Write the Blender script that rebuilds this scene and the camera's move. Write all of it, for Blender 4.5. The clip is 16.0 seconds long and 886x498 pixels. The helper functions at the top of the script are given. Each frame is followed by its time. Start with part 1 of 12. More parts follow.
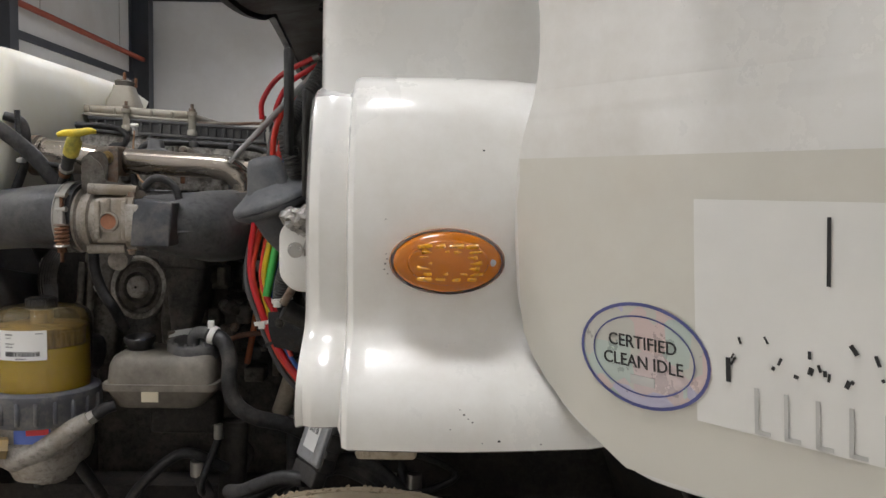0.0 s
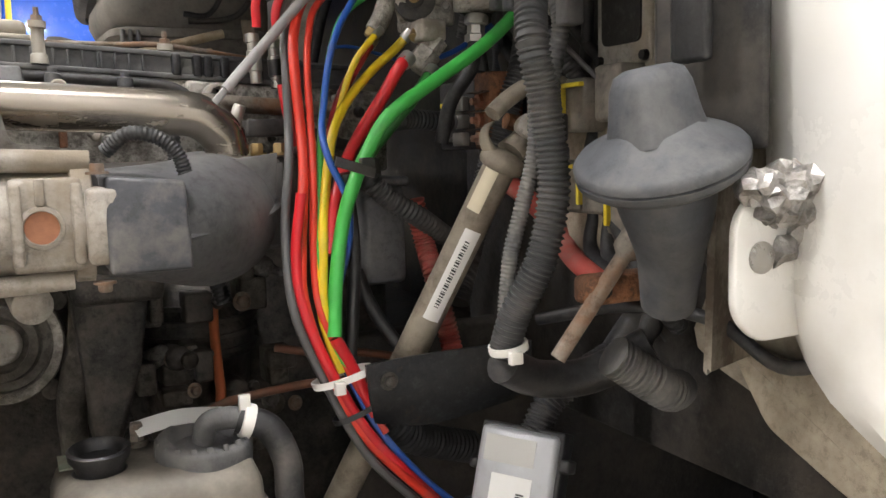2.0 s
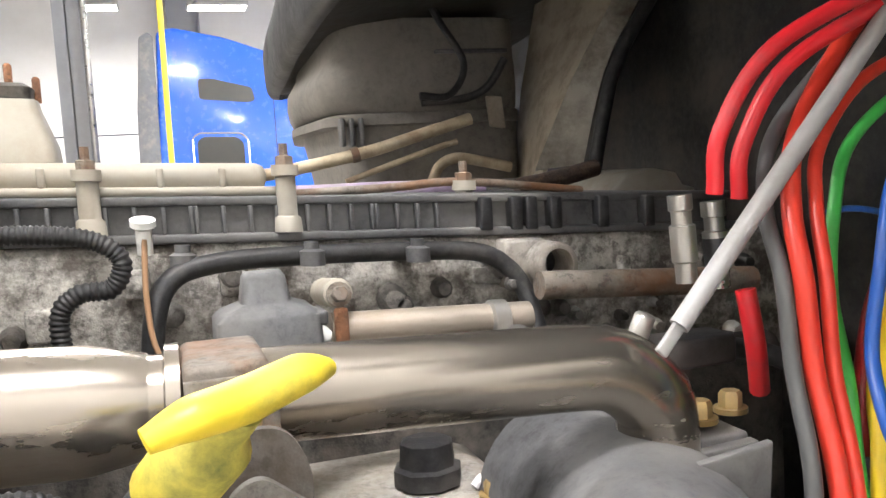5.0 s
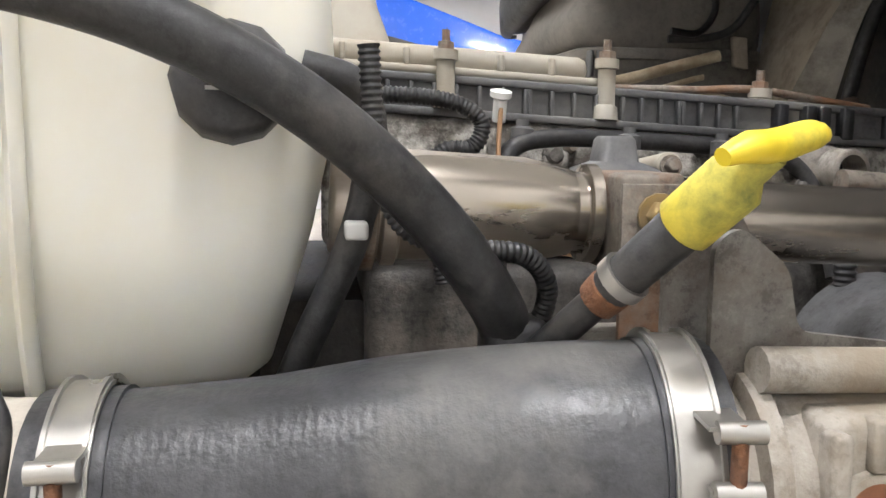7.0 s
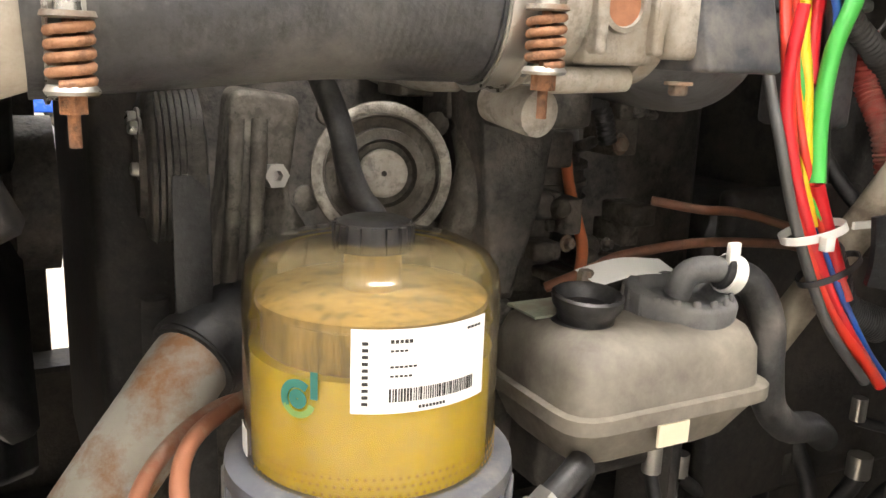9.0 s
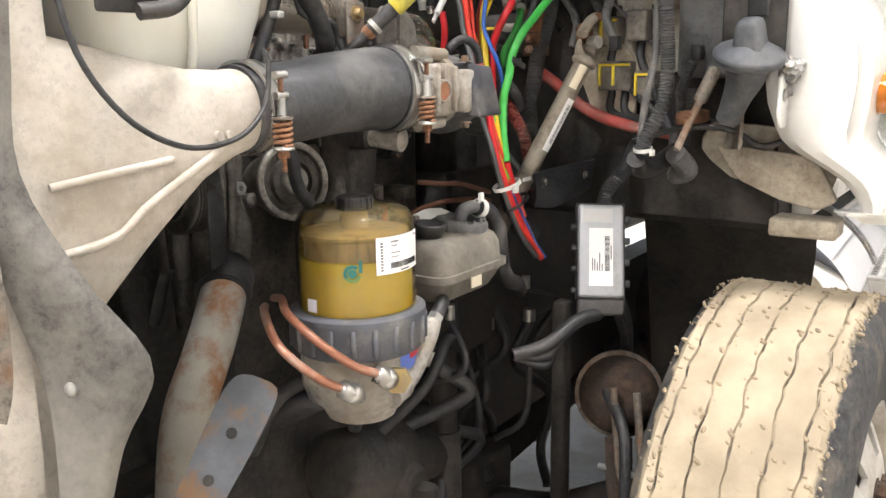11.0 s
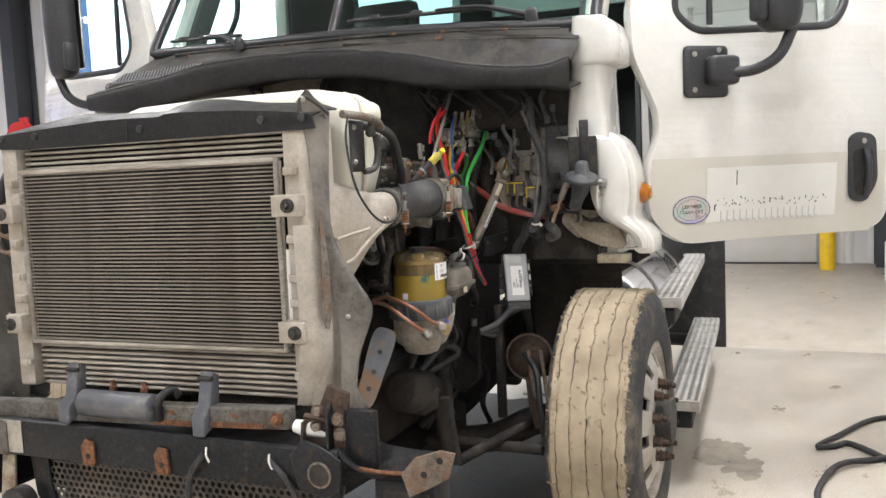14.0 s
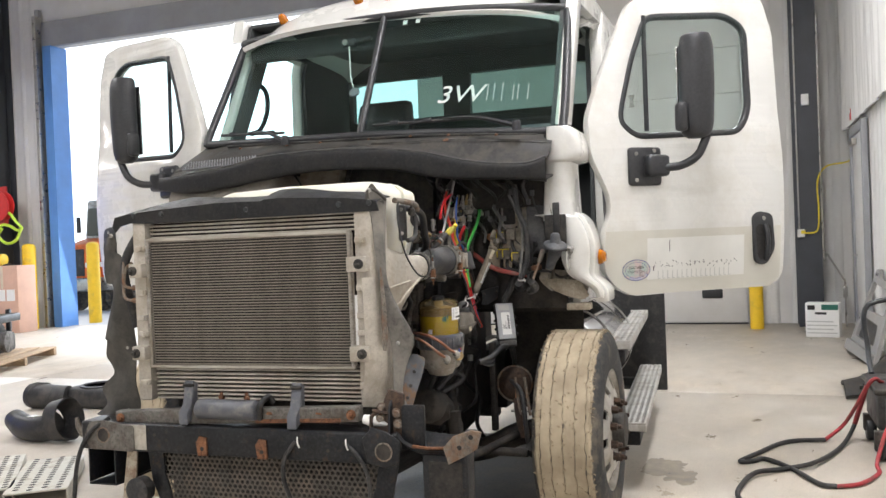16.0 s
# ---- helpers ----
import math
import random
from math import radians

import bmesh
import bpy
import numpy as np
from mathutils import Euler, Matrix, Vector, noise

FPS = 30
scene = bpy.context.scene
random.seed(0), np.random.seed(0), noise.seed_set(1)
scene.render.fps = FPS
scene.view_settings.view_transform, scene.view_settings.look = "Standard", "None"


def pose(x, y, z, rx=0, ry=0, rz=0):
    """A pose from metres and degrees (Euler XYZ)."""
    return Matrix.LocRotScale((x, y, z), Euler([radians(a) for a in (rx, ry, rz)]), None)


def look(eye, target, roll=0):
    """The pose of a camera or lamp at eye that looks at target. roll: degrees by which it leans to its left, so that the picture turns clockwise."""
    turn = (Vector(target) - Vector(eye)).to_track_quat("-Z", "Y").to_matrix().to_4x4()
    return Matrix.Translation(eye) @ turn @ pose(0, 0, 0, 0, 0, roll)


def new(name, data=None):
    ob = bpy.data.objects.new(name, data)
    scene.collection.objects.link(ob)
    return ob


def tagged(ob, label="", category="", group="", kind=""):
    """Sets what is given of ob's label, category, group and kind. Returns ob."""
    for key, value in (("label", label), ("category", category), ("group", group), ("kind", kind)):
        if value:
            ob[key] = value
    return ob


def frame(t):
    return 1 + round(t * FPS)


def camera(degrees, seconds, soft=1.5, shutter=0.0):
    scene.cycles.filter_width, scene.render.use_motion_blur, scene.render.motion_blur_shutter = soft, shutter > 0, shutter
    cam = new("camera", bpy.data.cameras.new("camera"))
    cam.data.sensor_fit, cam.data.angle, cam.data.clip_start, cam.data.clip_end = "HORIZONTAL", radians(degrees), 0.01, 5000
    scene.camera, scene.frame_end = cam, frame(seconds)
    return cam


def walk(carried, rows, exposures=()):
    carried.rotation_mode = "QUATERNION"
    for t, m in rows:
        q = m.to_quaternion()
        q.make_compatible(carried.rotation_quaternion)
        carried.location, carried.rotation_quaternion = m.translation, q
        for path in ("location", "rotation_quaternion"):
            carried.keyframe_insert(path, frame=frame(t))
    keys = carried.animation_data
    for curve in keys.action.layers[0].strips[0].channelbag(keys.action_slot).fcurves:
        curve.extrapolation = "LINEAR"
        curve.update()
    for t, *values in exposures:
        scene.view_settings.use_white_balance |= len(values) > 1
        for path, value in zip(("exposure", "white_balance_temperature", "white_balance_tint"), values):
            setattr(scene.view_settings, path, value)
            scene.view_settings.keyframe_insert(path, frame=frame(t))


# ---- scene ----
cam = camera(54.9, 16.0)
PATH = [
    (0, (1.445, -2.331, 1.453), (1.456, -0.336, 1.316), 0.8),
    (0.5, (1.229, -2.179, 1.437), (1.459, -0.2, 1.268), 0.1),
    (1, (1.053, -1.974, 1.444), (1.509, -0.036, 1.251), -0.2),
    (1.5, (0.888, -1.759, 1.459), (1.56, 0.111, 1.233), -1.0),
    (2, (0.806, -1.565, 1.446), (1.694, 0.211, 1.213), -1.6),
    (2.5, (0.851, -1.341, 1.491), (1.838, 0.372, 1.188), -1.4),
    (3, (0.876, -1.158, 1.509), (1.937, 0.512, 1.215), -2.6),
    (3.5, (0.891, -1.068, 1.545), (1.925, 0.619, 1.253), -4.0),
    (4, (0.867, -1.028, 1.591), (1.79, 0.729, 1.343), -4.8),
    (4.5, (0.819, -1.013, 1.612), (1.606, 0.814, 1.404), -4.4),
    (5, (0.75, -1.002, 1.618), (1.365, 0.893, 1.439), -3.5),
    (5.2, (0.723, -0.997, 1.621), (1.27, 0.919, 1.448), -3.0),
    (7.3, (0.571, -1.094, 1.522), (0.847, 0.868, 1.251), 0.7),
    (7.5, (0.566, -1.116, 1.503), (0.888, 0.835, 1.203), 0.9),
    (8, (0.556, -1.187, 1.463), (1.025, 0.723, 1.101), 1.1),
    (8.5, (0.519, -1.22, 1.412), (1.182, 0.62, 0.991), 1.5),
    (9, (0.435, -1.215, 1.353), (1.348, 0.504, 0.893), 2.1),
    (9.5, (0.344, -1.198, 1.332), (1.496, 0.361, 0.84), 2.4),
    (10, (0.178, -1.275, 1.342), (1.52, 0.123, 0.848), 2.0),
    (10.2, (0.081, -1.34, 1.365), (1.485, -0.003, 0.874), 1.4),
    (12.3, (-0.982, -1.667, 1.446), (0.811, -0.83, 1.157), -3.0),
    (12.5, (-1.086, -1.69, 1.447), (0.72, -0.876, 1.175), -3.3),
    (13, (-1.351, -1.704, 1.453), (0.474, -0.922, 1.21), -3.3),
    (13.5, (-1.628, -1.779, 1.46), (0.199, -0.992, 1.257), -3.0),
    (14, (-1.917, -1.874, 1.478), (-0.087, -1.086, 1.299), -2.5),
    (14.5, (-2.196, -1.899, 1.47), (-0.359, -1.118, 1.339), -2.3),
    (15, (-2.461, -1.881, 1.476), (-0.611, -1.128, 1.373), -2.2),
    (15.5, (-2.722, -1.941, 1.492), (-0.852, -1.235, 1.426), -2.3),
    (16, (-2.975, -2.001, 1.493), (-1.091, -1.329, 1.468), -2.3),
]
walk(cam, [(t, look(eye, target, roll)) for t, eye, target, roll in PATH],
     [(0, -0.15, 6250, 10), (0.5, -0.1, 6250, 10), (1, 0.05, 6300, 10), (1.5, 0.35, 6400, 10), (2, 0.9, 6450, 10), (2.5, 1.75, 6600, 10), (3, 1.72, 6800, 10), (3.5, 1.75, 6800, 10), (4, 1.9, 6650, 10), (4.5, 1.72, 6500, 10), (5, 1.4, 6350, 10), (5.2, 1.35, 6350, 10),
      (7.2, 0.85, 6250, 10), (7.5, 0.8, 6250, 10), (8, 1.05, 6400, 10), (8.5, 1.5, 6600, 10), (9, 1.72, 6850, 10), (9.5, 2.0, 6750, 10), (10, 2.15, 6650, 10), (10.2, 2.0, 6450, 10), (12.3, 0.75, 6350, 10), (13, 0.62, 6300, 10), (14, 0.55, 6300, 10), (16, 0.4, 6300, 10)])

# ---- light ----
world = bpy.data.worlds.new("world")
scene.world = world
world.use_nodes = True
_nt = world.node_tree
_sky = _nt.nodes.new("ShaderNodeTexSky")
_sky.sky_type = "NISHITA"
_sky.sun_disc = False
_sky.sun_elevation, _sky.sun_rotation = radians(35), radians(120)
_bg = _nt.nodes["Background"]
_bg.inputs["Strength"].default_value = 0.15
_nt.links.new(_sky.outputs["Color"], _bg.inputs["Color"])

sun_data = bpy.data.lights.new("sun", "SUN")
sun_data.energy, sun_data.angle, sun_data.color = 1.5, radians(12), (1, 0.96, 0.9)
sun = new("sun", sun_data)
sun.matrix_world = look((30, 10, 25), (10, 8, 0))

# ceiling lamps of the hall: x, y
LAMPS = [(-3.5, -0.6), (0.6, -1.8), (4.6, -1.8), (-3.5, 5.5), (0.6, 5.5), (4.6, 5.5), (-0.3, 16.6), (2.1, 16.6), (6.0, 11.5)]
LAMP_Z = 5.6
for lx, ly in LAMPS:
    ld = bpy.data.lights.new("bay_light", "AREA")
    ld.shape, ld.size, ld.size_y = "RECTANGLE", 1.1, 0.5
    ld.energy, ld.color = 100, (1, 0.965, 0.955)
    lo = new("bay_light", ld)
    lo.location = (lx, ly, (5.1 if ly > 14 else LAMP_Z) - 0.06)
# daylight through the open hall door
dd = bpy.data.lights.new("door_daylight", "AREA")
dd.shape, dd.size, dd.size_y = "RECTANGLE", 7.4, 5.4
dd.energy, dd.color = 210, (0.9, 0.96, 1)
do = new("door_daylight", dd)
do.matrix_world = look((10.75, 7.4, 2.9), (5, 7.0, 1.4))
scene.view_settings.exposure = 0.0

# ---- materials ----
def mat(name, col, rough=0.5, metal=0.0, var=0.2, scale=9.0, bump=0.06, bscale=90.0, dirt=None, amount=0.5, dscale=5.0,
        coat=0.0, trans=0.0, ior=1.45, stretch=(1, 1, 1), rvar=0.15, per_object=0.0, soft=0.12, speck=None):
    """A worn surface: base colour with broad and fine variation, dirt in patches, uneven gloss and fine relief."""
    m = bpy.data.materials.new(name)
    m.use_nodes = True
    nt = m.node_tree
    b = nt.nodes["Principled BSDF"]
    tc = nt.nodes.new("ShaderNodeTexCoord")
    mp = nt.nodes.new("ShaderNodeMapping")
    mp.inputs["Scale"].default_value = stretch
    nt.links.new(tc.outputs["Object"], mp.inputs["Vector"])

    def tex(s, detail=6.0, rough_=0.6):
        n = nt.nodes.new("ShaderNodeTexNoise")
        n.inputs["Scale"].default_value, n.inputs["Detail"].default_value, n.inputs["Roughness"].default_value = s, detail, rough_
        nt.links.new(mp.outputs["Vector"], n.inputs["Vector"])
        return n

    def mix(fac, a, c2):
        x = nt.nodes.new("ShaderNodeMix")
        x.data_type = "RGBA"
        for sock, v in ((x.inputs["Factor"], fac), (x.inputs["A"], a), (x.inputs["B"], c2)):
            if hasattr(v, "is_linked"):
                nt.links.new(v, sock)
            elif isinstance(v, (int, float)):
                sock.default_value = v
            else:
                sock.default_value = (*v, 1)
        return x.outputs["Result"]

    n1, n2 = tex(scale), tex(scale * 9, 3.0)
    lo, hi = [max(0, c * (1 - var)) for c in col], [min(1, c * (1 + var)) for c in col]
    r1 = nt.nodes.new("ShaderNodeValToRGB")
    r1.color_ramp.elements[0].position, r1.color_ramp.elements[1].position = 0.32, 0.68
    nt.links.new(n1.outputs["Fac"], r1.inputs["Fac"])
    c = mix(r1.outputs["Color"], lo, hi)
    r2 = nt.nodes.new("ShaderNodeMapRange")
    r2.inputs["From Min"].default_value, r2.inputs["From Max"].default_value = 0.35, 0.75
    r2.inputs["To Max"].default_value = var * 0.8
    nt.links.new(n2.outputs["Fac"], r2.inputs["Value"])
    c = mix(r2.outputs["Result"], c, [x * 0.55 for x in col])
    if speck is None:
        speck = min(0.6, var * 1.6) if bump >= 0.1 else 0.0
    if speck:
        n4 = tex(70.0, 9.0, 0.78)
        r4 = nt.nodes.new("ShaderNodeMapRange")
        r4.inputs["From Min"].default_value, r4.inputs["From Max"].default_value, r4.inputs["To Max"].default_value = 0.5, 0.6, min(0.85, speck * 1.5)
        nt.links.new(n4.outputs["Fac"], r4.inputs["Value"])
        c = mix(r4.outputs["Result"], c, [x * 0.25 for x in col])
        r5 = nt.nodes.new("ShaderNodeMapRange")
        r5.inputs["From Min"].default_value, r5.inputs["From Max"].default_value, r5.inputs["To Min"].default_value, r5.inputs["To Max"].default_value = 0.36, 0.46, speck * 0.55, 0.0
        nt.links.new(n4.outputs["Fac"], r5.inputs["Value"])
        c = mix(r5.outputs["Result"], c, [min(0.75, x * 1.7 + 0.05) for x in col])
    if per_object:
        oi = nt.nodes.new("ShaderNodeObjectInfo")
        pr = nt.nodes.new("ShaderNodeMapRange")
        pr.inputs["To Max"].default_value = per_object
        nt.links.new(oi.outputs["Random"], pr.inputs["Value"])
        c = mix(pr.outputs["Result"], c, [x * 0.5 for x in col])
    rfac = None
    if dirt:
        n3 = tex(dscale, 8.0, 0.7)
        r3 = nt.nodes.new("ShaderNodeMapRange")
        edge = 0.75 - 0.45 * amount
        r3.inputs["From Min"].default_value, r3.inputs["From Max"].default_value = edge - soft, edge + soft
        nt.links.new(n3.outputs["Fac"], r3.inputs["Value"])
        c = mix(r3.outputs["Result"], c, dirt)
        rfac = r3.outputs["Result"]
    nt.links.new(c, b.inputs["Base Color"])
    rr = nt.nodes.new("ShaderNodeMapRange")
    rr.inputs["To Min"].default_value, rr.inputs["To Max"].default_value = max(0.02, rough - rvar), min(1, rough + rvar)
    nt.links.new(n1.outputs["Fac"], rr.inputs["Value"])
    rout = rr.outputs["Result"]
    if rfac:
        ra = nt.nodes.new("ShaderNodeMix")
        nt.links.new(rfac, ra.inputs["Factor"])
        nt.links.new(rout, ra.inputs["A"])
        ra.inputs["B"].default_value = 0.88
        rout = ra.outputs["Result"]
    nt.links.new(rout, b.inputs["Roughness"])
    if metal:
        if rfac:
            ma = nt.nodes.new("ShaderNodeMapRange")
            ma.inputs["To Min"].default_value, ma.inputs["To Max"].default_value = metal, 0.0
            nt.links.new(rfac, ma.inputs["Value"])
            nt.links.new(ma.outputs["Result"], b.inputs["Metallic"])
        else:
            b.inputs["Metallic"].default_value = metal
    if bump:
        nb = tex(bscale, 4.0)
        bn = nt.nodes.new("ShaderNodeBump")
        bn.inputs["Strength"].default_value, bn.inputs["Distance"].default_value = bump, 0.004
        nt.links.new(nb.outputs["Fac"], bn.inputs["Height"])
        nt.links.new(bn.outputs["Normal"], b.inputs["Normal"])
    b.inputs["Coat Weight"].default_value = coat
    b.inputs["Coat Roughness"].default_value = 0.08
    if trans:
        b.inputs["Transmission Weight"].default_value = trans
        b.inputs["IOR"].default_value = ior
    return m


def glow(name, col, strength):
    m = bpy.data.materials.new(name)
    m.use_nodes = True
    b = m.node_tree.nodes["Principled BSDF"]
    b.inputs["Base Color"].default_value = (*col, 1)
    b.inputs["Emission Color"].default_value = (*col, 1)
    b.inputs["Emission Strength"].default_value = strength
    return m


def glass(name, col=(0.9, 0.97, 0.95), rough=0.02):
    m = bpy.data.materials.new(name)
    m.use_nodes = True
    nt = m.node_tree
    nt.nodes.clear()
    out = nt.nodes.new("ShaderNodeOutputMaterial")
    tr, gl, mx, fr = (nt.nodes.new(k) for k in ("ShaderNodeBsdfTransparent", "ShaderNodeBsdfGlossy", "ShaderNodeMixShader", "ShaderNodeLayerWeight"))
    tr.inputs["Color"].default_value = (*col, 1)
    gl.inputs["Roughness"].default_value = rough
    fr.inputs["Blend"].default_value = 0.5
    pw, ad = nt.nodes.new("ShaderNodeMath"), nt.nodes.new("ShaderNodeMath")
    pw.operation, ad.operation = "POWER", "MULTIPLY_ADD"
    pw.inputs[1].default_value, ad.inputs[1].default_value, ad.inputs[2].default_value = 5.0, 0.6, 0.025
    nt.links.new(fr.outputs["Facing"], pw.inputs[0])
    nt.links.new(pw.outputs[0], ad.inputs[0])
    nt.links.new(ad.outputs[0], mx.inputs["Fac"])
    nt.links.new(tr.outputs["BSDF"], mx.inputs[1])
    nt.links.new(gl.outputs["BSDF"], mx.inputs[2])
    nt.links.new(mx.outputs["Shader"], out.inputs["Surface"])
    return m


DUST = (0.23, 0.2, 0.165)
GREASE = (0.02, 0.018, 0.016)
RUSTC = (0.2, 0.075, 0.03)
M = {}
M["paint"] = mat("white_paint", (0.755, 0.75, 0.72), 0.22, var=0.025, scale=2, bump=0.01, coat=0.9, dirt=(0.5, 0.46, 0.38), amount=0.16, dscale=2.5, soft=0.25)
M["paint_inner"] = mat("inner_paint", (0.6, 0.58, 0.52), 0.45, var=0.1, dirt=DUST, amount=0.5, dscale=6)
M["paint_dirty"] = mat("dusty_panel_paint", (0.42, 0.39, 0.33), 0.55, var=0.2, dirt=(0.1, 0.08, 0.06), amount=0.55, dscale=7)
M["paint_blue"] = mat("blue_paint", (0.02, 0.13, 0.75), 0.25, var=0.05, coat=0.8, bump=0.0)
M["plastic"] = mat("black_plastic", (0.022, 0.022, 0.024), 0.42, var=0.3, dirt=(0.1, 0.09, 0.08), amount=0.3, dscale=6, bump=0.12, bscale=220)
M["plastic_clean"] = mat("dark_trim_plastic", (0.03, 0.031, 0.034), 0.4, var=0.15, bump=0.1, bscale=300)
M["plastic_dusty"] = mat("dusty_black_plastic", (0.026, 0.025, 0.024), 0.55, var=0.3, dirt=(0.085, 0.075, 0.063), amount=0.42, dscale=9, bump=0.15)
M["collar_grey"] = mat("slate_collar_plastic", (0.095, 0.1, 0.115), 0.38, var=0.2, dirt=(0.24, 0.23, 0.21), amount=0.3, dscale=16)
M["plastic_grey"] = mat("grey_plastic", (0.16, 0.165, 0.18), 0.5, var=0.12, dirt=(0.3, 0.28, 0.25), amount=0.3, dscale=8)
M["rubber"] = mat("black_rubber", (0.024, 0.024, 0.025), 0.5, var=0.3, dirt=(0.11, 0.1, 0.09), amount=0.27, dscale=10, bump=0.15, bscale=160)
M["trim_grey"] = mat("grey_trim_plastic", (0.3, 0.295, 0.285), 0.55, var=0.1, dirt=(0.4, 0.37, 0.32), amount=0.3, dscale=6, bump=0.15, bscale=200)
M["hose"] = mat("silicone_hose", (0.045, 0.046, 0.05), 0.36, var=0.2, dirt=(0.15, 0.145, 0.135), amount=0.3, dscale=7, bump=0.2, bscale=120)


def fine_ribs(m, scale, strength):
    """Wrapped-cloth ribs running round a hose that lies along x."""
    nt = m.node_tree
    b = nt.nodes["Principled BSDF"]
    tc, wv, bn = nt.nodes.new("ShaderNodeTexCoord"), nt.nodes.new("ShaderNodeTexWave"), nt.nodes.new("ShaderNodeBump")
    wv.inputs["Scale"].default_value, wv.inputs["Distortion"].default_value, wv.inputs["Detail"].default_value = scale, 1.2, 2.0
    bn.inputs["Strength"].default_value, bn.inputs["Distance"].default_value = strength, 0.002
    nt.links.new(tc.outputs["Object"], wv.inputs["Vector"])
    nt.links.new(wv.outputs["Fac"], bn.inputs["Height"])
    nt.links.new(b.inputs["Normal"].links[0].from_socket, bn.inputs["Normal"])
    nt.links.new(bn.outputs["Normal"], b.inputs["Normal"])


fine_ribs(M["hose"], 60.0, 0.035)
M["flap"] = mat("dusty_rubber_flap", (0.11, 0.104, 0.094), 0.8, var=0.25, dirt=(0.26, 0.24, 0.21), amount=0.55, dscale=4, bump=0.2)
M["flap_dark"] = mat("dark_rubber_flap", (0.055, 0.052, 0.047), 0.8, var=0.25, dirt=(0.13, 0.12, 0.1), amount=0.45, dscale=4)
M["alu"] = mat("cast_aluminium", (0.42, 0.395, 0.36), 0.55, metal=0.35, var=0.22, dirt=(0.25, 0.21, 0.16), amount=0.5, dscale=8, bump=0.25, bscale=140)
M["alu_fin"] = mat("dusty_aluminium_tube", (0.54, 0.505, 0.445), 0.5, metal=0.3, var=0.2, dirt=(0.27, 0.235, 0.19), amount=0.5, dscale=5, stretch=(1, 0.4, 1))
M["alu_dull"] = mat("dull_condenser_tube", (0.3, 0.265, 0.225), 0.55, metal=0.25, var=0.15, dirt=(0.13, 0.11, 0.09), amount=0.35, dscale=5, stretch=(1, 0.4, 1))
M["fin_dark"] = mat("core_fins", (0.018, 0.016, 0.014), 0.85, var=0.35, scale=14, dirt=(0.05, 0.042, 0.035), amount=0.35, dscale=6, bump=0.6, bscale=300)
M["alu_clean"] = mat("aluminium_tread", (0.66, 0.65, 0.63), 0.4, metal=0.6, var=0.12, dirt=(0.4, 0.37, 0.32), amount=0.35, dscale=6)
M["tank_poly"] = mat("natural_polyethylene", (0.76, 0.765, 0.715), 0.3, var=0.06, scale=4, bump=0.02, dirt=(0.66, 0.6, 0.46), amount=0.35, dscale=4, soft=0.3)
_b = M["tank_poly"].node_tree.nodes["Principled BSDF"]
_b.inputs["Subsurface Weight"].default_value, _b.inputs["Subsurface Radius"].default_value = 0.25, (0.02, 0.018, 0.012)
M["iron"] = mat("greasy_cast_iron", (0.05, 0.046, 0.041), 0.6, metal=0.2, var=0.4, scale=14, dirt=(0.14, 0.12, 0.1), amount=0.36, dscale=13, bump=0.5, bscale=120)
M["iron_grey"] = mat("grey_engine_paint", (0.2, 0.19, 0.175), 0.6, metal=0.25, var=0.35, scale=18, dirt=(0.05, 0.043, 0.037), amount=0.42, dscale=16, bump=0.5, bscale=140)
M["pump_cast"] = mat("greasy_grey_casting", (0.13, 0.12, 0.1), 0.55, metal=0.25, var=0.35, scale=14, dirt=(0.045, 0.036, 0.028), amount=0.5, dscale=16, bump=0.5, bscale=90)
M["chassis"] = mat("black_chassis_paint", (0.011, 0.012, 0.0145), 0.4, var=0.4, scale=10, dirt=(0.075, 0.047, 0.03), amount=0.24, dscale=19, bump=0.25, soft=0.08)
M["guard_dusty"] = mat("dusty_guard_sheet", (0.075, 0.066, 0.055), 0.6, var=0.3, dirt=(0.15, 0.12, 0.09), amount=0.4, dscale=8)
M["firewall_cream"] = mat("stained_cream_firewall", (0.52, 0.46, 0.36), 0.6, var=0.2, scale=6, dirt=(0.2, 0.16, 0.115), amount=0.48, dscale=9, soft=0.2, bump=0.15)
M["plate_dusty"] = mat("dusty_steel_plate", (0.16, 0.15, 0.135), 0.55, metal=0.2, var=0.3, dirt=(0.07, 0.05, 0.035), amount=0.4, dscale=12, bump=0.3)
M["plate_cream_rust"] = mat("scuffed_cream_strut", (0.4, 0.35, 0.27), 0.6, var=0.2, dirt=(0.15, 0.07, 0.035), amount=0.45, dscale=14, bump=0.3)
M["tank_pale"] = mat("pale_dusty_cast_tank", (0.51, 0.47, 0.405), 0.6, metal=0.1, var=0.15, dirt=(0.36, 0.31, 0.24), amount=0.4, dscale=7, bump=0.2, bscale=140, speck=0.15)
# near-black for greasy metal, and for shade put into holes, gaps and recesses
M["void"] = mat("grimy_metal_and_shade", (0.02, 0.018, 0.016), 0.75, var=0.4, dirt=(0.06, 0.05, 0.042), amount=0.4, dscale=9, bump=0.4)
M["rust"] = mat("rusted_steel", (0.23, 0.1, 0.045), 0.85, var=0.45, scale=30, dirt=(0.1, 0.05, 0.03), amount=0.45, dscale=25, bump=0.6, bscale=200)
M["rust_dark"] = mat("dark_rusted_steel", (0.085, 0.05, 0.032), 0.85, var=0.45, scale=30, dirt=(0.04, 0.03, 0.024), amount=0.5, dscale=20, bump=0.6, bscale=200)
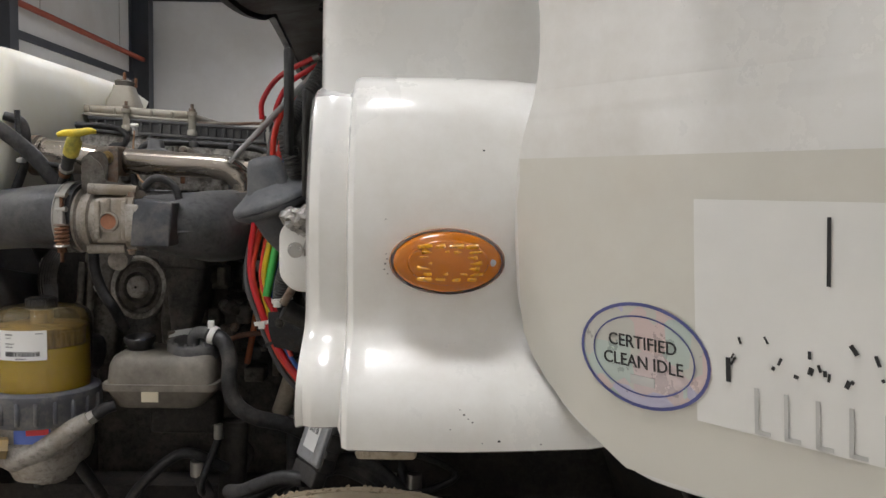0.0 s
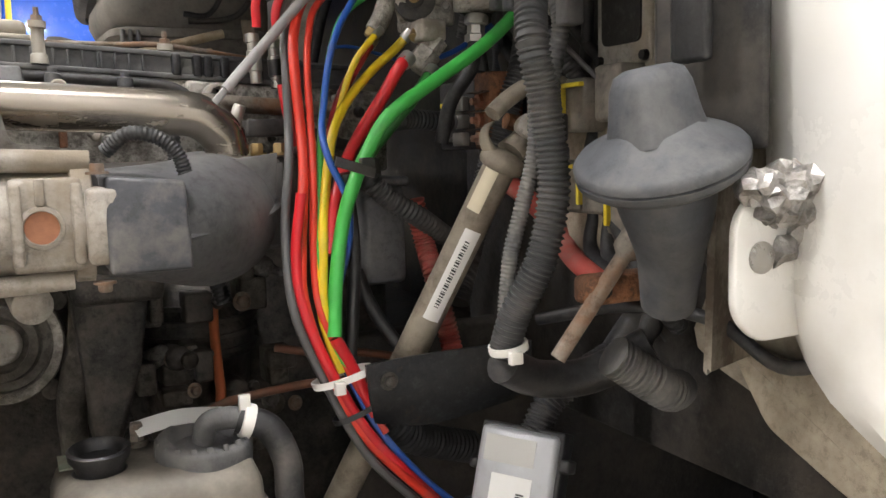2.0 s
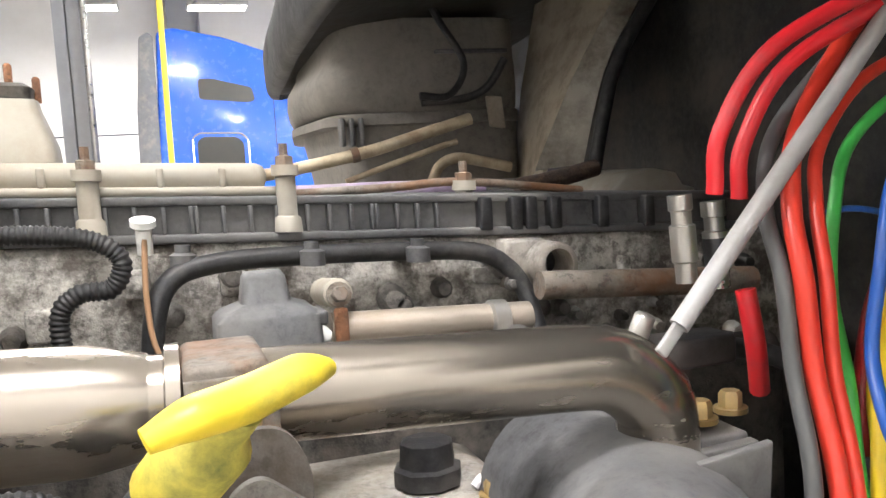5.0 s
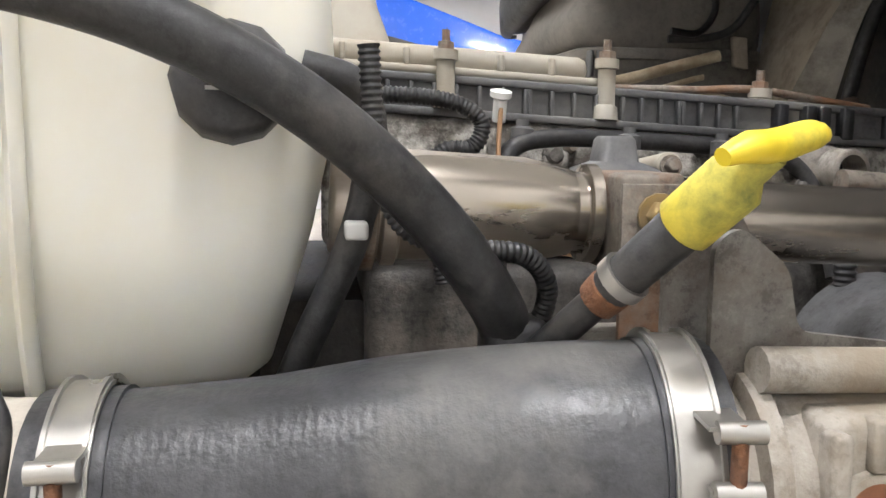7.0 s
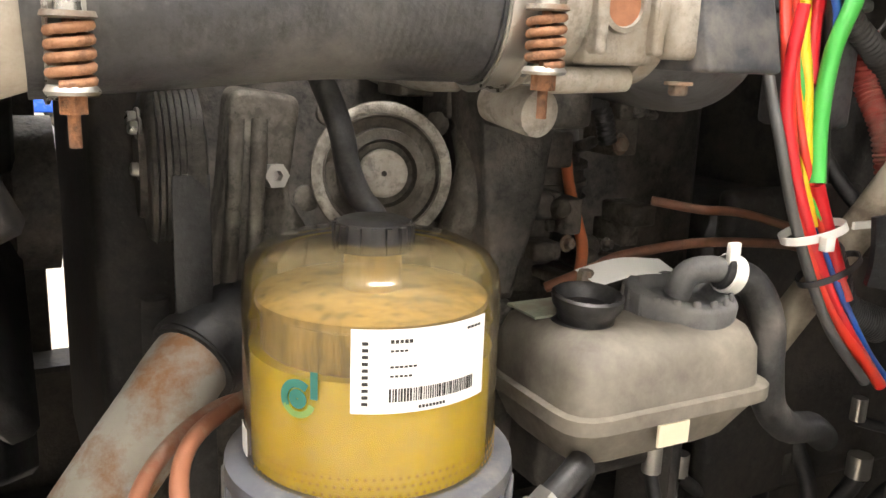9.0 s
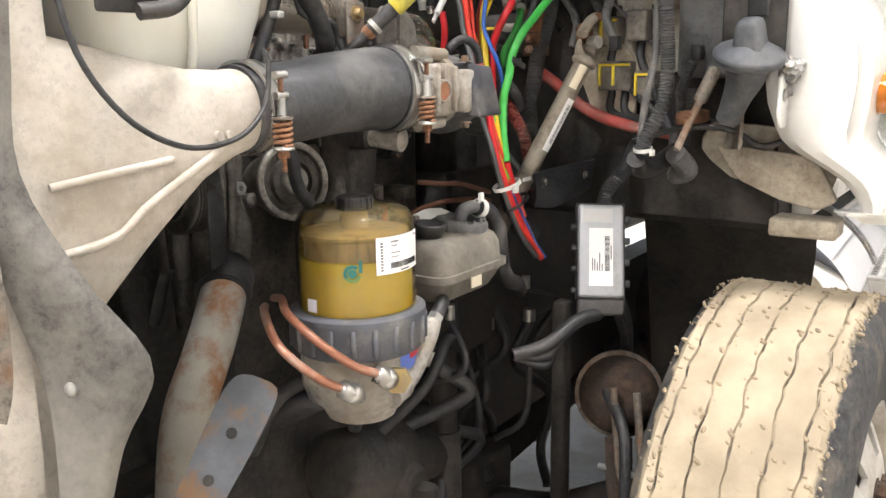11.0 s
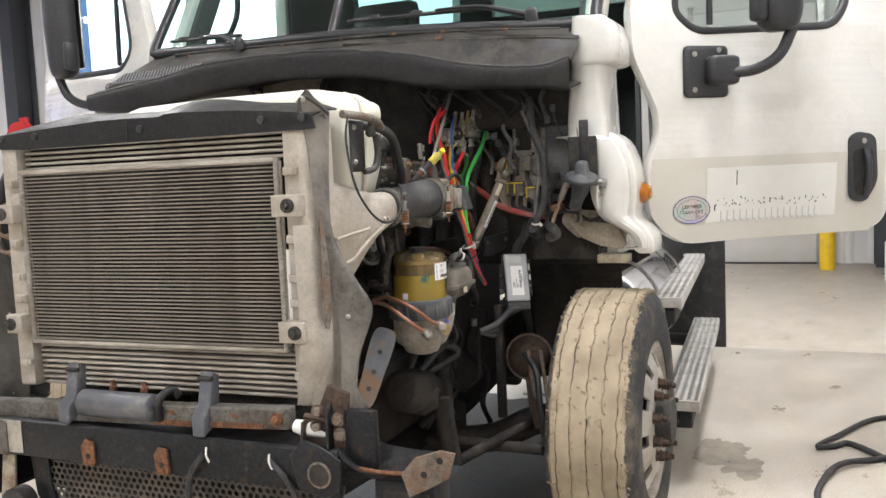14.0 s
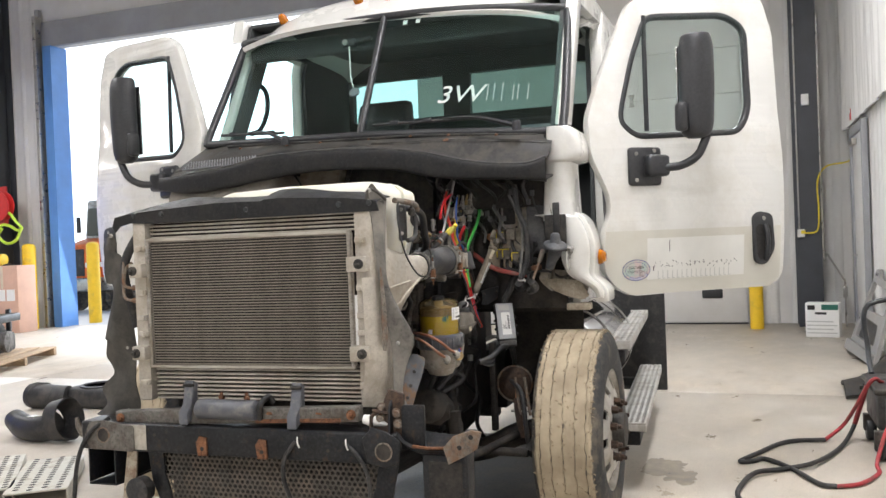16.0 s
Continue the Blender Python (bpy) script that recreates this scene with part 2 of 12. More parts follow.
M["rust_part"] = mat("part_rusted_steel", (0.21, 0.185, 0.155), 0.65, metal=0.3, var=0.3, dirt=(0.2, 0.1, 0.05), amount=0.42, dscale=16, bump=0.3)
M["steel"] = mat("brushed_steel_pipe", (0.43, 0.385, 0.33), 0.26, metal=0.9, var=0.3, scale=7, dirt=(0.25, 0.19, 0.135), amount=0.36, dscale=7, stretch=(0.3, 1, 1), bump=0.05)
M["zinc"] = mat("zinc_steel", (0.42, 0.41, 0.385), 0.3, metal=0.85, var=0.15, dirt=(0.4, 0.36, 0.3), amount=0.25, dscale=12)
M["brass"] = mat("brass", (0.42, 0.3, 0.13), 0.4, metal=0.7, var=0.25, dirt=(0.25, 0.2, 0.13), amount=0.4, dscale=20)
M["copper_dull"] = mat("dull_copper_pipe", (0.26, 0.115, 0.07), 0.45, metal=0.2, var=0.2, dirt=(0.12, 0.08, 0.06), amount=0.4, dscale=14)
M["w_faded_orange"] = mat("faded_orange_sleeve", (0.5, 0.13, 0.045), 0.55, var=0.15, dirt=(0.2, 0.1, 0.06), amount=0.35, dscale=20)
M["copper"] = mat("copper_coloured_tube", (0.29, 0.12, 0.07), 0.42, metal=0.15, var=0.18, dirt=(0.42, 0.36, 0.3), amount=0.33, dscale=12)
M["rod"] = mat("grey_painted_rod", (0.33, 0.325, 0.32), 0.4, var=0.12, dirt=(0.2, 0.18, 0.15), amount=0.25, dscale=8)
WIRES = {"red": (0.6, 0.018, 0.026), "orange_red": (0.66, 0.045, 0.025), "dark_red": (0.3, 0.012, 0.015), "green": (0.07, 0.5, 0.09), "dark_green": (0.025, 0.16, 0.03),
         "blue": (0.02, 0.1, 0.42), "yellow": (0.72, 0.52, 0.02), "grey": (0.09, 0.09, 0.09), "black": (0.018, 0.018, 0.018), "purple": (0.16, 0.14, 0.34)}
for k, v in WIRES.items():
    M["w_" + k] = mat(k + "_cable_jacket", v, 0.36, var=0.1, dirt=[0.5 * a + 0.06 for a in v], amount=0.25, dscale=14, bump=0.02)
M["white_tie"] = mat("white_nylon", (0.75, 0.74, 0.7), 0.45, var=0.05)
M["label"] = mat("label_paper", (0.8, 0.8, 0.78), 0.5, var=0.03, bump=0.0)
M["ink"] = mat("black_ink", (0.02, 0.02, 0.02), 0.6, var=0.05, bump=0.0)
M["ink_olive"] = mat("olive_ink", (0.16, 0.26, 0.06), 0.6, var=0.05, bump=0.0)
M["ink_green"] = mat("green_ink", (0.025, 0.15, 0.11), 0.6, var=0.05, bump=0.0)
M["ink_navy"] = mat("navy_ink", (0.08, 0.09, 0.25), 0.5, var=0.05, bump=0.0)
M["ink_grey"] = mat("faded_grey_vinyl", (0.5, 0.5, 0.48), 0.5, var=0.05, bump=0.0)
M["ink_red"] = mat("red_ink", (0.6, 0.04, 0.05), 0.5, var=0.05, bump=0.0)
M["amber"] = mat("amber_lens", (0.46, 0.135, 0.0), 0.14, var=0.12, bump=0.0, coat=0.2)
# lighter amber that paints in the glint of the lens facets
M["amber_cell"] = mat("amber_glint_cells", (0.85, 0.36, 0.0), 0.06, var=0.25, scale=60, bump=0.4, bscale=260, coat=0.9)
M["yellow"] = mat("yellow_safety_paint", (0.85, 0.55, 0.02), 0.45, var=0.06, dirt=(0.5, 0.36, 0.08), amount=0.2, dscale=4)
M["yellow_plastic"] = mat("yellow_plastic", (0.8, 0.62, 0.04), 0.4, var=0.06, dirt=(0.3, 0.28, 0.06), amount=0.25, dscale=14)
M["yellow_stained"] = mat("stained_yellow_plastic", (0.72, 0.6, 0.08), 0.45, var=0.1, dirt=(0.12, 0.15, 0.05), amount=0.46, dscale=28, soft=0.18)
M["filter_bowl"] = mat("amber_stained_bowl", (0.45, 0.36, 0.2), 0.1, var=0.1, scale=5, bump=0.0, coat=0.5, dirt=(0.5, 0.38, 0.16), amount=0.3, dscale=7, soft=0.3, rvar=0.04)


def clear_shell(m, tint, haze):
    """Thin clear plastic: mostly lets light straight through, with a hazy stained film and a glossy skin."""
    nt = m.node_tree
    b, out = nt.nodes["Principled BSDF"], nt.nodes["Material Output"]
    tr, mx = nt.nodes.new("ShaderNodeBsdfTransparent"), nt.nodes.new("ShaderNodeMixShader")
    tr.inputs["Color"].default_value = (*tint, 1)
    ns, mr = nt.nodes.new("ShaderNodeTexNoise"), nt.nodes.new("ShaderNodeMapRange")
    ns.inputs["Scale"].default_value, ns.inputs["Detail"].default_value = 16, 8
    mr.inputs["From Min"].default_value, mr.inputs["From Max"].default_value = 0.35, 0.7
    mr.inputs["To Min"].default_value, mr.inputs["To Max"].default_value = haze * 0.8, haze * 1.25
    nt.links.new(ns.outputs["Fac"], mr.inputs["Value"])
    nt.links.new(mr.outputs["Result"], mx.inputs["Fac"])
    nt.links.new(tr.outputs["BSDF"], mx.inputs[1])
    nt.links.new(b.outputs["BSDF"], mx.inputs[2])
    fr, gl, m2 = nt.nodes.new("ShaderNodeFresnel"), nt.nodes.new("ShaderNodeBsdfGlossy"), nt.nodes.new("ShaderNodeMixShader")
    fr.inputs["IOR"].default_value, gl.inputs["Roughness"].default_value = 1.3, 0.1
    nt.links.new(fr.outputs["Fac"], m2.inputs["Fac"])
    nt.links.new(mx.outputs["Shader"], m2.inputs[1])
    nt.links.new(gl.outputs["BSDF"], m2.inputs[2])
    nt.links.new(m2.outputs["Shader"], out.inputs["Surface"])


clear_shell(M["filter_bowl"], (0.95, 0.9, 0.74), 0.2)
M["filter_core"] = mat("brown_filter_element", (0.3, 0.2, 0.06), 0.6, var=0.3, scale=14, bump=0.3, bscale=120, stretch=(1, 1, 0.2))
M["filter_fuel"] = mat("yellow_fuel_level", (0.72, 0.55, 0.004), 0.2, var=0.08, scale=5, bump=0.0, coat=0.6)
M["mud"] = mat("mud_caked_tread", (0.42, 0.335, 0.225), 0.92, var=0.2, scale=10, dirt=(0.27, 0.225, 0.16), amount=0.45, dscale=8, bump=0.9, bscale=60)
M["tyre"] = mat("tyre_rubber", (0.04, 0.042, 0.044), 0.75, var=0.3, dirt=(0.25, 0.21, 0.16), amount=0.4, dscale=6, bump=0.3)
M["wheel"] = mat("forged_aluminium_wheel", (0.55, 0.53, 0.49), 0.45, metal=0.45, var=0.15, dirt=(0.33, 0.29, 0.23), amount=0.45, dscale=6)
M["chrome"] = mat("polished_tank", (0.75, 0.75, 0.76), 0.1, metal=1.0, var=0.05, rvar=0.05, bump=0.0)
M["wall"] = mat("white_wall_panel", (0.74, 0.735, 0.72), 0.5, var=0.03, scale=1.5, bump=0.03, bscale=20, dirt=(0.6, 0.58, 0.54), amount=0.25, dscale=0.8, soft=0.3)
M["blanket"] = mat("white_vinyl_blanket", (0.86, 0.85, 0.82), 0.45, var=0.03, scale=2, bump=0.12, bscale=6)
M["wall_grey"] = mat("grey_wall_panel", (0.33, 0.34, 0.36), 0.5, var=0.08, scale=1.5, bump=0.02, dirt=(0.25, 0.25, 0.25), amount=0.3, dscale=1.2, soft=0.3)
M["steel_col"] = mat("dark_steel_column", (0.05, 0.054, 0.064), 0.5, var=0.15, scale=3)
M["blue_post"] = mat("blue_door_frame", (0.1, 0.26, 0.62), 0.45, var=0.08, scale=3)
M["ceiling"] = mat("ceiling_liner", (0.6, 0.6, 0.58), 0.7, var=0.04, scale=1)
# the paler patches put the floor's sheen into the colour, with bleached wear
M["concrete"] = mat("sealed_concrete", (0.5, 0.435, 0.35), 0.2, var=0.2, scale=2.1, bump=0.1, bscale=30, dirt=(0.58, 0.545, 0.49), amount=0.48, dscale=1.9, soft=0.22, rvar=0.2, stretch=(1, 1.6, 1))
M["tar"] = mat("joint_sealer", (0.25, 0.22, 0.18), 0.8)
M["oil"] = mat("oil_stain", (0.23, 0.2, 0.16), 0.3, var=0.3, dirt=(0.42, 0.37, 0.3), amount=0.55, dscale=9, soft=0.2)
M["asphalt"] = mat("yard_ground", (0.55, 0.54, 0.52), 0.9, var=0.15, scale=0.5)
M["card"] = mat("cardboard", (0.6, 0.38, 0.29), 0.8, var=0.07, scale=4)
M["wood"] = mat("pallet_wood", (0.42, 0.3, 0.19), 0.8, var=0.25, stretch=(0.2, 2, 2))
M["red_reel"] = mat("red_enamel", (0.6, 0.03, 0.03), 0.35, var=0.06)
M["hiviz"] = mat("yellow_green_hose", (0.5, 0.7, 0.06), 0.45, var=0.06)
M["orange"] = mat("orange_paint", (0.85, 0.18, 0.03), 0.5)
M["glass"] = glass("window_glass", (0.84, 0.95, 0.93))
M["glass_clear"] = glass("clear_glass", (0.9, 0.96, 0.95))
M["glass_rear"] = glass("tinted_rear_glass", (0.6, 0.72, 0.7))
M["glass_dark"] = mat("dark_window", (0.06, 0.06, 0.055), 0.12, var=0.05, bump=0.0)
M["interior"] = mat("grey_cab_lining", (0.06, 0.065, 0.065), 0.8, var=0.15)
M["overcast"] = glow("overcast_sky", (0.97, 0.985, 1), 1.6)
M["vinyl"] = mat("aged_vinyl_film", (0.62, 0.605, 0.54), 0.35, var=0.03, scale=2, bump=0.01, coat=0.35, dirt=(0.55, 0.51, 0.43), amount=0.14, dscale=3, soft=0.25)
M["crayon"] = mat("white_crayon", (0.6, 0.62, 0.6), 0.8, var=0.35, scale=90)
M["crayon_faint"] = mat("faint_crayon", (0.34, 0.37, 0.36), 0.8, var=0.35, scale=90)
M["lamp_glow"] = glow("lamp_face", (1, 0.97, 0.92), 14)
M["silver_tape"] = mat("foil_tape", (0.4, 0.385, 0.365), 0.38, metal=0.7, var=0.3, bump=0.8, bscale=50, dirt=(0.16, 0.13, 0.1), amount=0.35, dscale=40)
M["mirror"] = mat("mirror_face", (0.8, 0.8, 0.8), 0.03, metal=1.0, var=0.0, rvar=0.0, bump=0.0)
M["paper_film"] = mat("white_masking_film", (0.74, 0.735, 0.7), 0.4, var=0.03, bump=0.0)
M["black_lip"] = mat("black_cowl_plastic", (0.012, 0.012, 0.013), 0.5, var=0.3, dirt=(0.04, 0.037, 0.033), amount=0.3, dscale=8, bump=0.12, bscale=200)
M["holo"] = mat("holographic_sticker", (0.62, 0.6, 0.68), 0.3, metal=0.3, var=0.2, scale=30, bump=0.0)
for k in ("black_lip", "chassis", "plastic_dusty", "flap_dark"):
    M[k].node_tree.nodes["Principled BSDF"].inputs["Specular IOR Level"].default_value = 0.36


def rainbow_patches(m):
    """Diffraction foil: its sheen painted as square patches of pale pink, green, violet and grey."""
    nt = m.node_tree
    b = nt.nodes["Principled BSDF"]
    tc, vo, rp = nt.nodes.new("ShaderNodeTexCoord"), nt.nodes.new("ShaderNodeTexVoronoi"), nt.nodes.new("ShaderNodeValToRGB")
    vo.distance, vo.inputs["Scale"].default_value, vo.inputs["Randomness"].default_value = "CHEBYCHEV", 24.0, 0.6
    nt.links.new(tc.outputs["Object"], vo.inputs["Vector"])
    sep = nt.nodes.new("ShaderNodeSeparateColor")
    nt.links.new(vo.outputs["Color"], sep.inputs["Color"])
    nt.links.new(sep.outputs["Red"], rp.inputs["Fac"])
    cr = rp.color_ramp
    cr.interpolation = "CONSTANT"
    cr.elements[0].position, cr.elements[0].color = 0.0, (0.58, 0.5, 0.5, 1)
    cr.elements[1].position, cr.elements[1].color = 0.22, (0.55, 0.55, 0.5, 1)
    for p, c in ((0.5, (0.48, 0.56, 0.52, 1)), (0.68, (0.5, 0.49, 0.62, 1)), (0.84, (0.62, 0.51, 0.49, 1))):
        cr.elements.new(p).color = c
    nt.links.new(rp.outputs["Color"], b.inputs["Base Color"])


rainbow_patches(M["holo"])
M["jumper_red"] = mat("scuffed_red_cable", (0.4, 0.03, 0.04), 0.5, var=0.2, dirt=(0.2, 0.08, 0.07), amount=0.4, dscale=12)

# ---- builders ----
BASE = {}


def thing(name, label, category, at=(0, 0, 0), group="", kind=""):
    ob = new(name)
    ob.empty_display_size = 0.1
    ob.location = at
    BASE[ob] = Vector(at)
    return tagged(ob, label, category, group, kind)


def finish(bm, name, material, smooth=50):
    bmesh.ops.remove_doubles(bm, verts=bm.verts, dist=1e-6)
    me = bpy.data.meshes.new(name)
    bm.normal_update()
    lim = radians(smooth)
    for f in bm.faces:
        f.smooth = True
    for e in bm.edges:
        e.smooth = len(e.link_faces) == 2 and e.calc_face_angle(3.0) < lim
    bm.to_mesh(me)
    bm.free()
    me.materials.append(material)
    return me


def part(name, bm, material, parent=None, label="", smooth=50):
    """One mesh under a thing or under a part."""
    ob = new(name, finish(bm, name, M[material] if isinstance(material, str) else material, smooth))
    hang(ob, parent)
    return tagged(ob, label)


def hang(ob, parent):
    if parent:
        ob.parent = parent
        ob.matrix_parent_inverse = Matrix.Translation(-BASE.get(parent, Vector((0, 0, 0))))
    return ob


def solo(name, bm, material, label, category, kind="", group="", smooth=50):
    return tagged(part(name, bm, material, None, smooth=smooth), label, category, group, kind)


def box(x0, x1, y0, y1, z0, z1, bevel=0.0, bm=None, m=None, seg=2):
    bm = bm or bmesh.new()
    r = bmesh.ops.create_cube(bm, size=1)
    vs = r["verts"]
    for v in vs:
        v.co = Vector((x0 + (v.co.x + 0.5) * (x1 - x0), y0 + (v.co.y + 0.5) * (y1 - y0), z0 + (v.co.z + 0.5) * (z1 - z0)))
    if m is not None:
        bmesh.ops.transform(bm, matrix=m, verts=vs)
    if bevel:
        es = {e for v in vs for e in v.link_edges}
        bmesh.ops.bevel(bm, geom=list(es), offset=bevel, segments=seg, affect="EDGES", profile=0.5)
    return bm


def frame_of(d):
    d = Vector(d).normalized()
    a = Vector((0, 0, 1)) if abs(d.z) < 0.95 else Vector((1, 0, 0))
    u = a.cross(d).normalized()
    return u, d.cross(u)


def rings(bm, loops, cap=True, closed=True):
    """Skins a list of point loops."""
    rows = [[bm.verts.new(p) for p in lp] for lp in loops]
    n = len(rows[0])
    for a, b in zip(rows, rows[1:]):
        for i in range(n if closed else n - 1):
            j = (i + 1) % n
            try:
                bm.faces.new((a[i], a[j], b[j], b[i]))
            except ValueError:
                pass
    if cap and closed:
        bm.faces.new(rows[0][::-1])
        bm.faces.new(rows[-1])
    bmesh.ops.recalc_face_normals(bm, faces=bm.faces)
    return bm


def lathe(p, d, prof, seg=28, bm=None, cap=True):
    """A turned form along d from p; prof: (distance along, radius)."""
    bm = bm or bmesh.new()
    p, d = Vector(p), Vector(d).normalized()
    u, v = frame_of(d)
    return rings(bm, [[p + d * s + (u * math.cos(a) + v * math.sin(a)) * r for a in [2 * math.pi * i / seg for i in range(seg)]] for s, r in prof], cap)


def rod(a, b, r, seg=16, bm=None, r2=None, bev=0.0):
    a, b = Vector(a), Vector(b)
    ln = (b - a).length
    r2 = r if r2 is None else r2
    prof = [(0, r), (ln, r2)]
    if bev:
        prof = [(0, r - bev), (bev, r), (ln - bev, r2), (ln, r2 - bev)]
    return lathe(a, b - a, prof, seg, bm)


def curve_pts(pts, step=6):
    pts = [Vector(p) for p in pts]
    if len(pts) < 3:
        return pts
    out = []
    ext = [pts[0] * 2 - pts[1]] + pts + [pts[-1] * 2 - pts[-2]]
    for i in range(1, len(ext) - 2):
        p0, p1, p2, p3 = ext[i - 1:i + 3]
        for k in range(step):
            t = k / step
            out.append(0.5 * ((2 * p1) + (p2 - p0) * t + (2 * p0 - 5 * p1 + 4 * p2 - p3) * t * t + (3 * p1 - p0 - 3 * p2 + p3) * t ** 3))
    out.append(pts[-1])
    return out


def tube(pts, r, seg=12, step=6, bm=None, rib=0.0, pitch=0.006, flat=1.0, radii=None):
    """A bent pipe or cable; rib: height of corrugations at a pitch."""
    bm = bm or bmesh.new()
    cp = curve_pts(pts, step)
    if rib:
        fine, acc = [cp[0]], 0.0
        for a, b in zip(cp, cp[1:]):
            n = max(1, round((b - a).length / (pitch / 4)))
            fine += [a.lerp(b, k / n) for k in range(1, n + 1)]
        cp = fine
    loops, u = [], None
    n = len(cp)
    for i, p in enumerate(cp):
        d = (cp[min(i + 1, n - 1)] - cp[max(i - 1, 0)]).normalized()
        u = frame_of(d)[0] if u is None else (u - d * u.dot(d)).normalized()
        v = d.cross(u)
        rr = r
        if radii:
            f = i / (n - 1) * (len(radii) - 1)
            k = min(int(f), len(radii) - 2)
            rr = radii[k] + (radii[k + 1] - radii[k]) * (f - k)
        if rib and i % 4 >= 2:
            rr = rr - rib
        loops.append([p + (u * math.cos(a) + v * math.sin(a) * flat) * rr for a in [2 * math.pi * j / seg for j in range(seg)]])
    return rings(bm, loops)


def prism(poly, axis, a, b, bevel=0.0, bm=None):
    """A flat outline pushed along an axis from a to b. poly: pairs of the two other axes, in order (x, y, z without axis)."""
    bm = bm or bmesh.new()
    i = "xyz".index(axis)

    def pt(p, h):
        c = list(p)
        c.insert(i, h)
        return c
    lo = [bm.verts.new(pt(p, a)) for p in poly]
    hi = [bm.verts.new(pt(p, b)) for p in poly]
    n = len(poly)
    fs = [bm.faces.new(lo[::-1]), bm.faces.new(hi)]
    for k in range(n):
        fs.append(bm.faces.new((lo[k], lo[(k + 1) % n], hi[(k + 1) % n], hi[k])))
    bmesh.ops.recalc_face_normals(bm, faces=fs)
    if bevel:
        es = {e for f in fs[:2] for e in f.edges}
        bmesh.ops.bevel(bm, geom=list(es), offset=bevel, segments=2, affect="EDGES", profile=0.5)
    return bm


def sheet(grid, thick, bm=None):
    """A bent sheet from rows of points, with thickness."""
    bm = bm or bmesh.new()
    g = [[Vector(p) for p in row] for row in grid]
    nr, nc = len(g), len(g[0])
    nor = [[None] * nc for _ in range(nr)]
    for i in range(nr):
        for j in range(nc):
            du = g[min(i + 1, nr - 1)][j] - g[max(i - 1, 0)][j]
            dv = g[i][min(j + 1, nc - 1)] - g[i][max(j - 1, 0)]
            w = du.cross(dv)
            nor[i][j] = w.normalized() if w.length > 1e-9 else Vector((0, 0, 1))
    top = [[bm.verts.new(g[i][j] + nor[i][j] * thick / 2) for j in range(nc)] for i in range(nr)]
    bot = [[bm.verts.new(g[i][j] - nor[i][j] * thick / 2) for j in range(nc)] for i in range(nr)]
    for i in range(nr - 1):
        for j in range(nc - 1):
            bm.faces.new((top[i][j], top[i + 1][j], top[i + 1][j + 1], top[i][j + 1]))
            bm.faces.new((bot[i][j], bot[i][j + 1], bot[i + 1][j + 1], bot[i + 1][j]))
    for i in range(nr - 1):
        for j in (0, nc - 1):
            bm.faces.new((top[i][j], bot[i][j], bot[i + 1][j], top[i + 1][j]))
    for j in range(nc - 1):
        for i in (0, nr - 1):
            bm.faces.new((top[i][j], top[i][j + 1], bot[i][j + 1], bot[i][j]))
    bmesh.ops.recalc_face_normals(bm, faces=bm.faces)
    return bm


def smooth_grid(grid, n, m):
    """Resamples a coarse net of points into a smooth one."""
    def res(row, k):
        cp = curve_pts(row, 8)
        return [cp[min(len(cp) - 1, round(i * (len(cp) - 1) / (k - 1)))] for i in range(k)]
    rows = [res(r, m) for r in grid]
    cols = [res([r[j] for r in rows], n) for j in range(m)]
    return [[cols[j][i] for j in range(m)] for i in range(n)]


def bolt(p, d, r=0.008, h=0.007, washer=True, bm=None):
    bm = bm or bmesh.new()
    p, d = Vector(p), Vector(d).normalized()
    if washer:
        lathe(p, d, [(0, r * 1.45), (h * 0.3, r * 1.45)], 14, bm)
    return lathe(p + d * h * 0.25, d, [(0, r), (h * 0.8, r), (h, r * 0.8)], 6, bm)


def spring(a, b, r, wire, turns, bm=None, seg=8):
    a, b = Vector(a), Vector(b)
    u, v = frame_of(b - a)
    n = int(turns * 14)
    return tube([a.lerp(b, i / n) + (u * math.cos(2 * math.pi * turns * i / n) + v * math.sin(2 * math.pi * turns * i / n)) * r for i in range(n + 1)], wire, seg, 1, bm)


def ribbed(pts, r, pitch=0.006, seg=14, bm=None):
    return tube(pts, r, seg, 8, bm, rib=r * 0.14, pitch=pitch)


def text(name, body, size, m, material, parent, label="", align="CENTER", extrude=0.0004, shear=0.0):
    """Letters as a flat mesh at the pose m (reads along local x, stands along local y)."""
    cu = bpy.data.curves.new(name, "FONT")
    cu.body, cu.size, cu.align_x, cu.align_y, cu.extrude, cu.shear = body, size, align, "CENTER", extrude, shear
    cu.resolution_u = 3
    tmp = bpy.data.objects.new("tmp", cu)
    scene.collection.objects.link(tmp)
    bpy.context.view_layer.update()
    me = bpy.data.meshes.new_from_object(tmp.evaluated_get(bpy.context.evaluated_depsgraph_get()))
    bpy.data.objects.remove(tmp)
    me.transform(m)
    me.name = name
    me.materials.clear()
    me.materials.append(M[material])
    return tagged(hang(new(name, me), parent), label)


def panel_pose(o, right, up):
    """A pose with x along right, y along up."""
    r, u = Vector(right).normalized(), Vector(up).normalized()
    n = r.cross(u)
    return Matrix(((r.x, u.x, n.x, o[0]), (r.y, u.y, n.y, o[1]), (r.z, u.z, n.z, o[2]), (0, 0, 0, 1)))


def plate(m, x0, x1, y0, y1, z0, z1, bevel=0.0, bm=None):
    return box(x0, x1, y0, y1, z0, z1, bevel, bm, m)


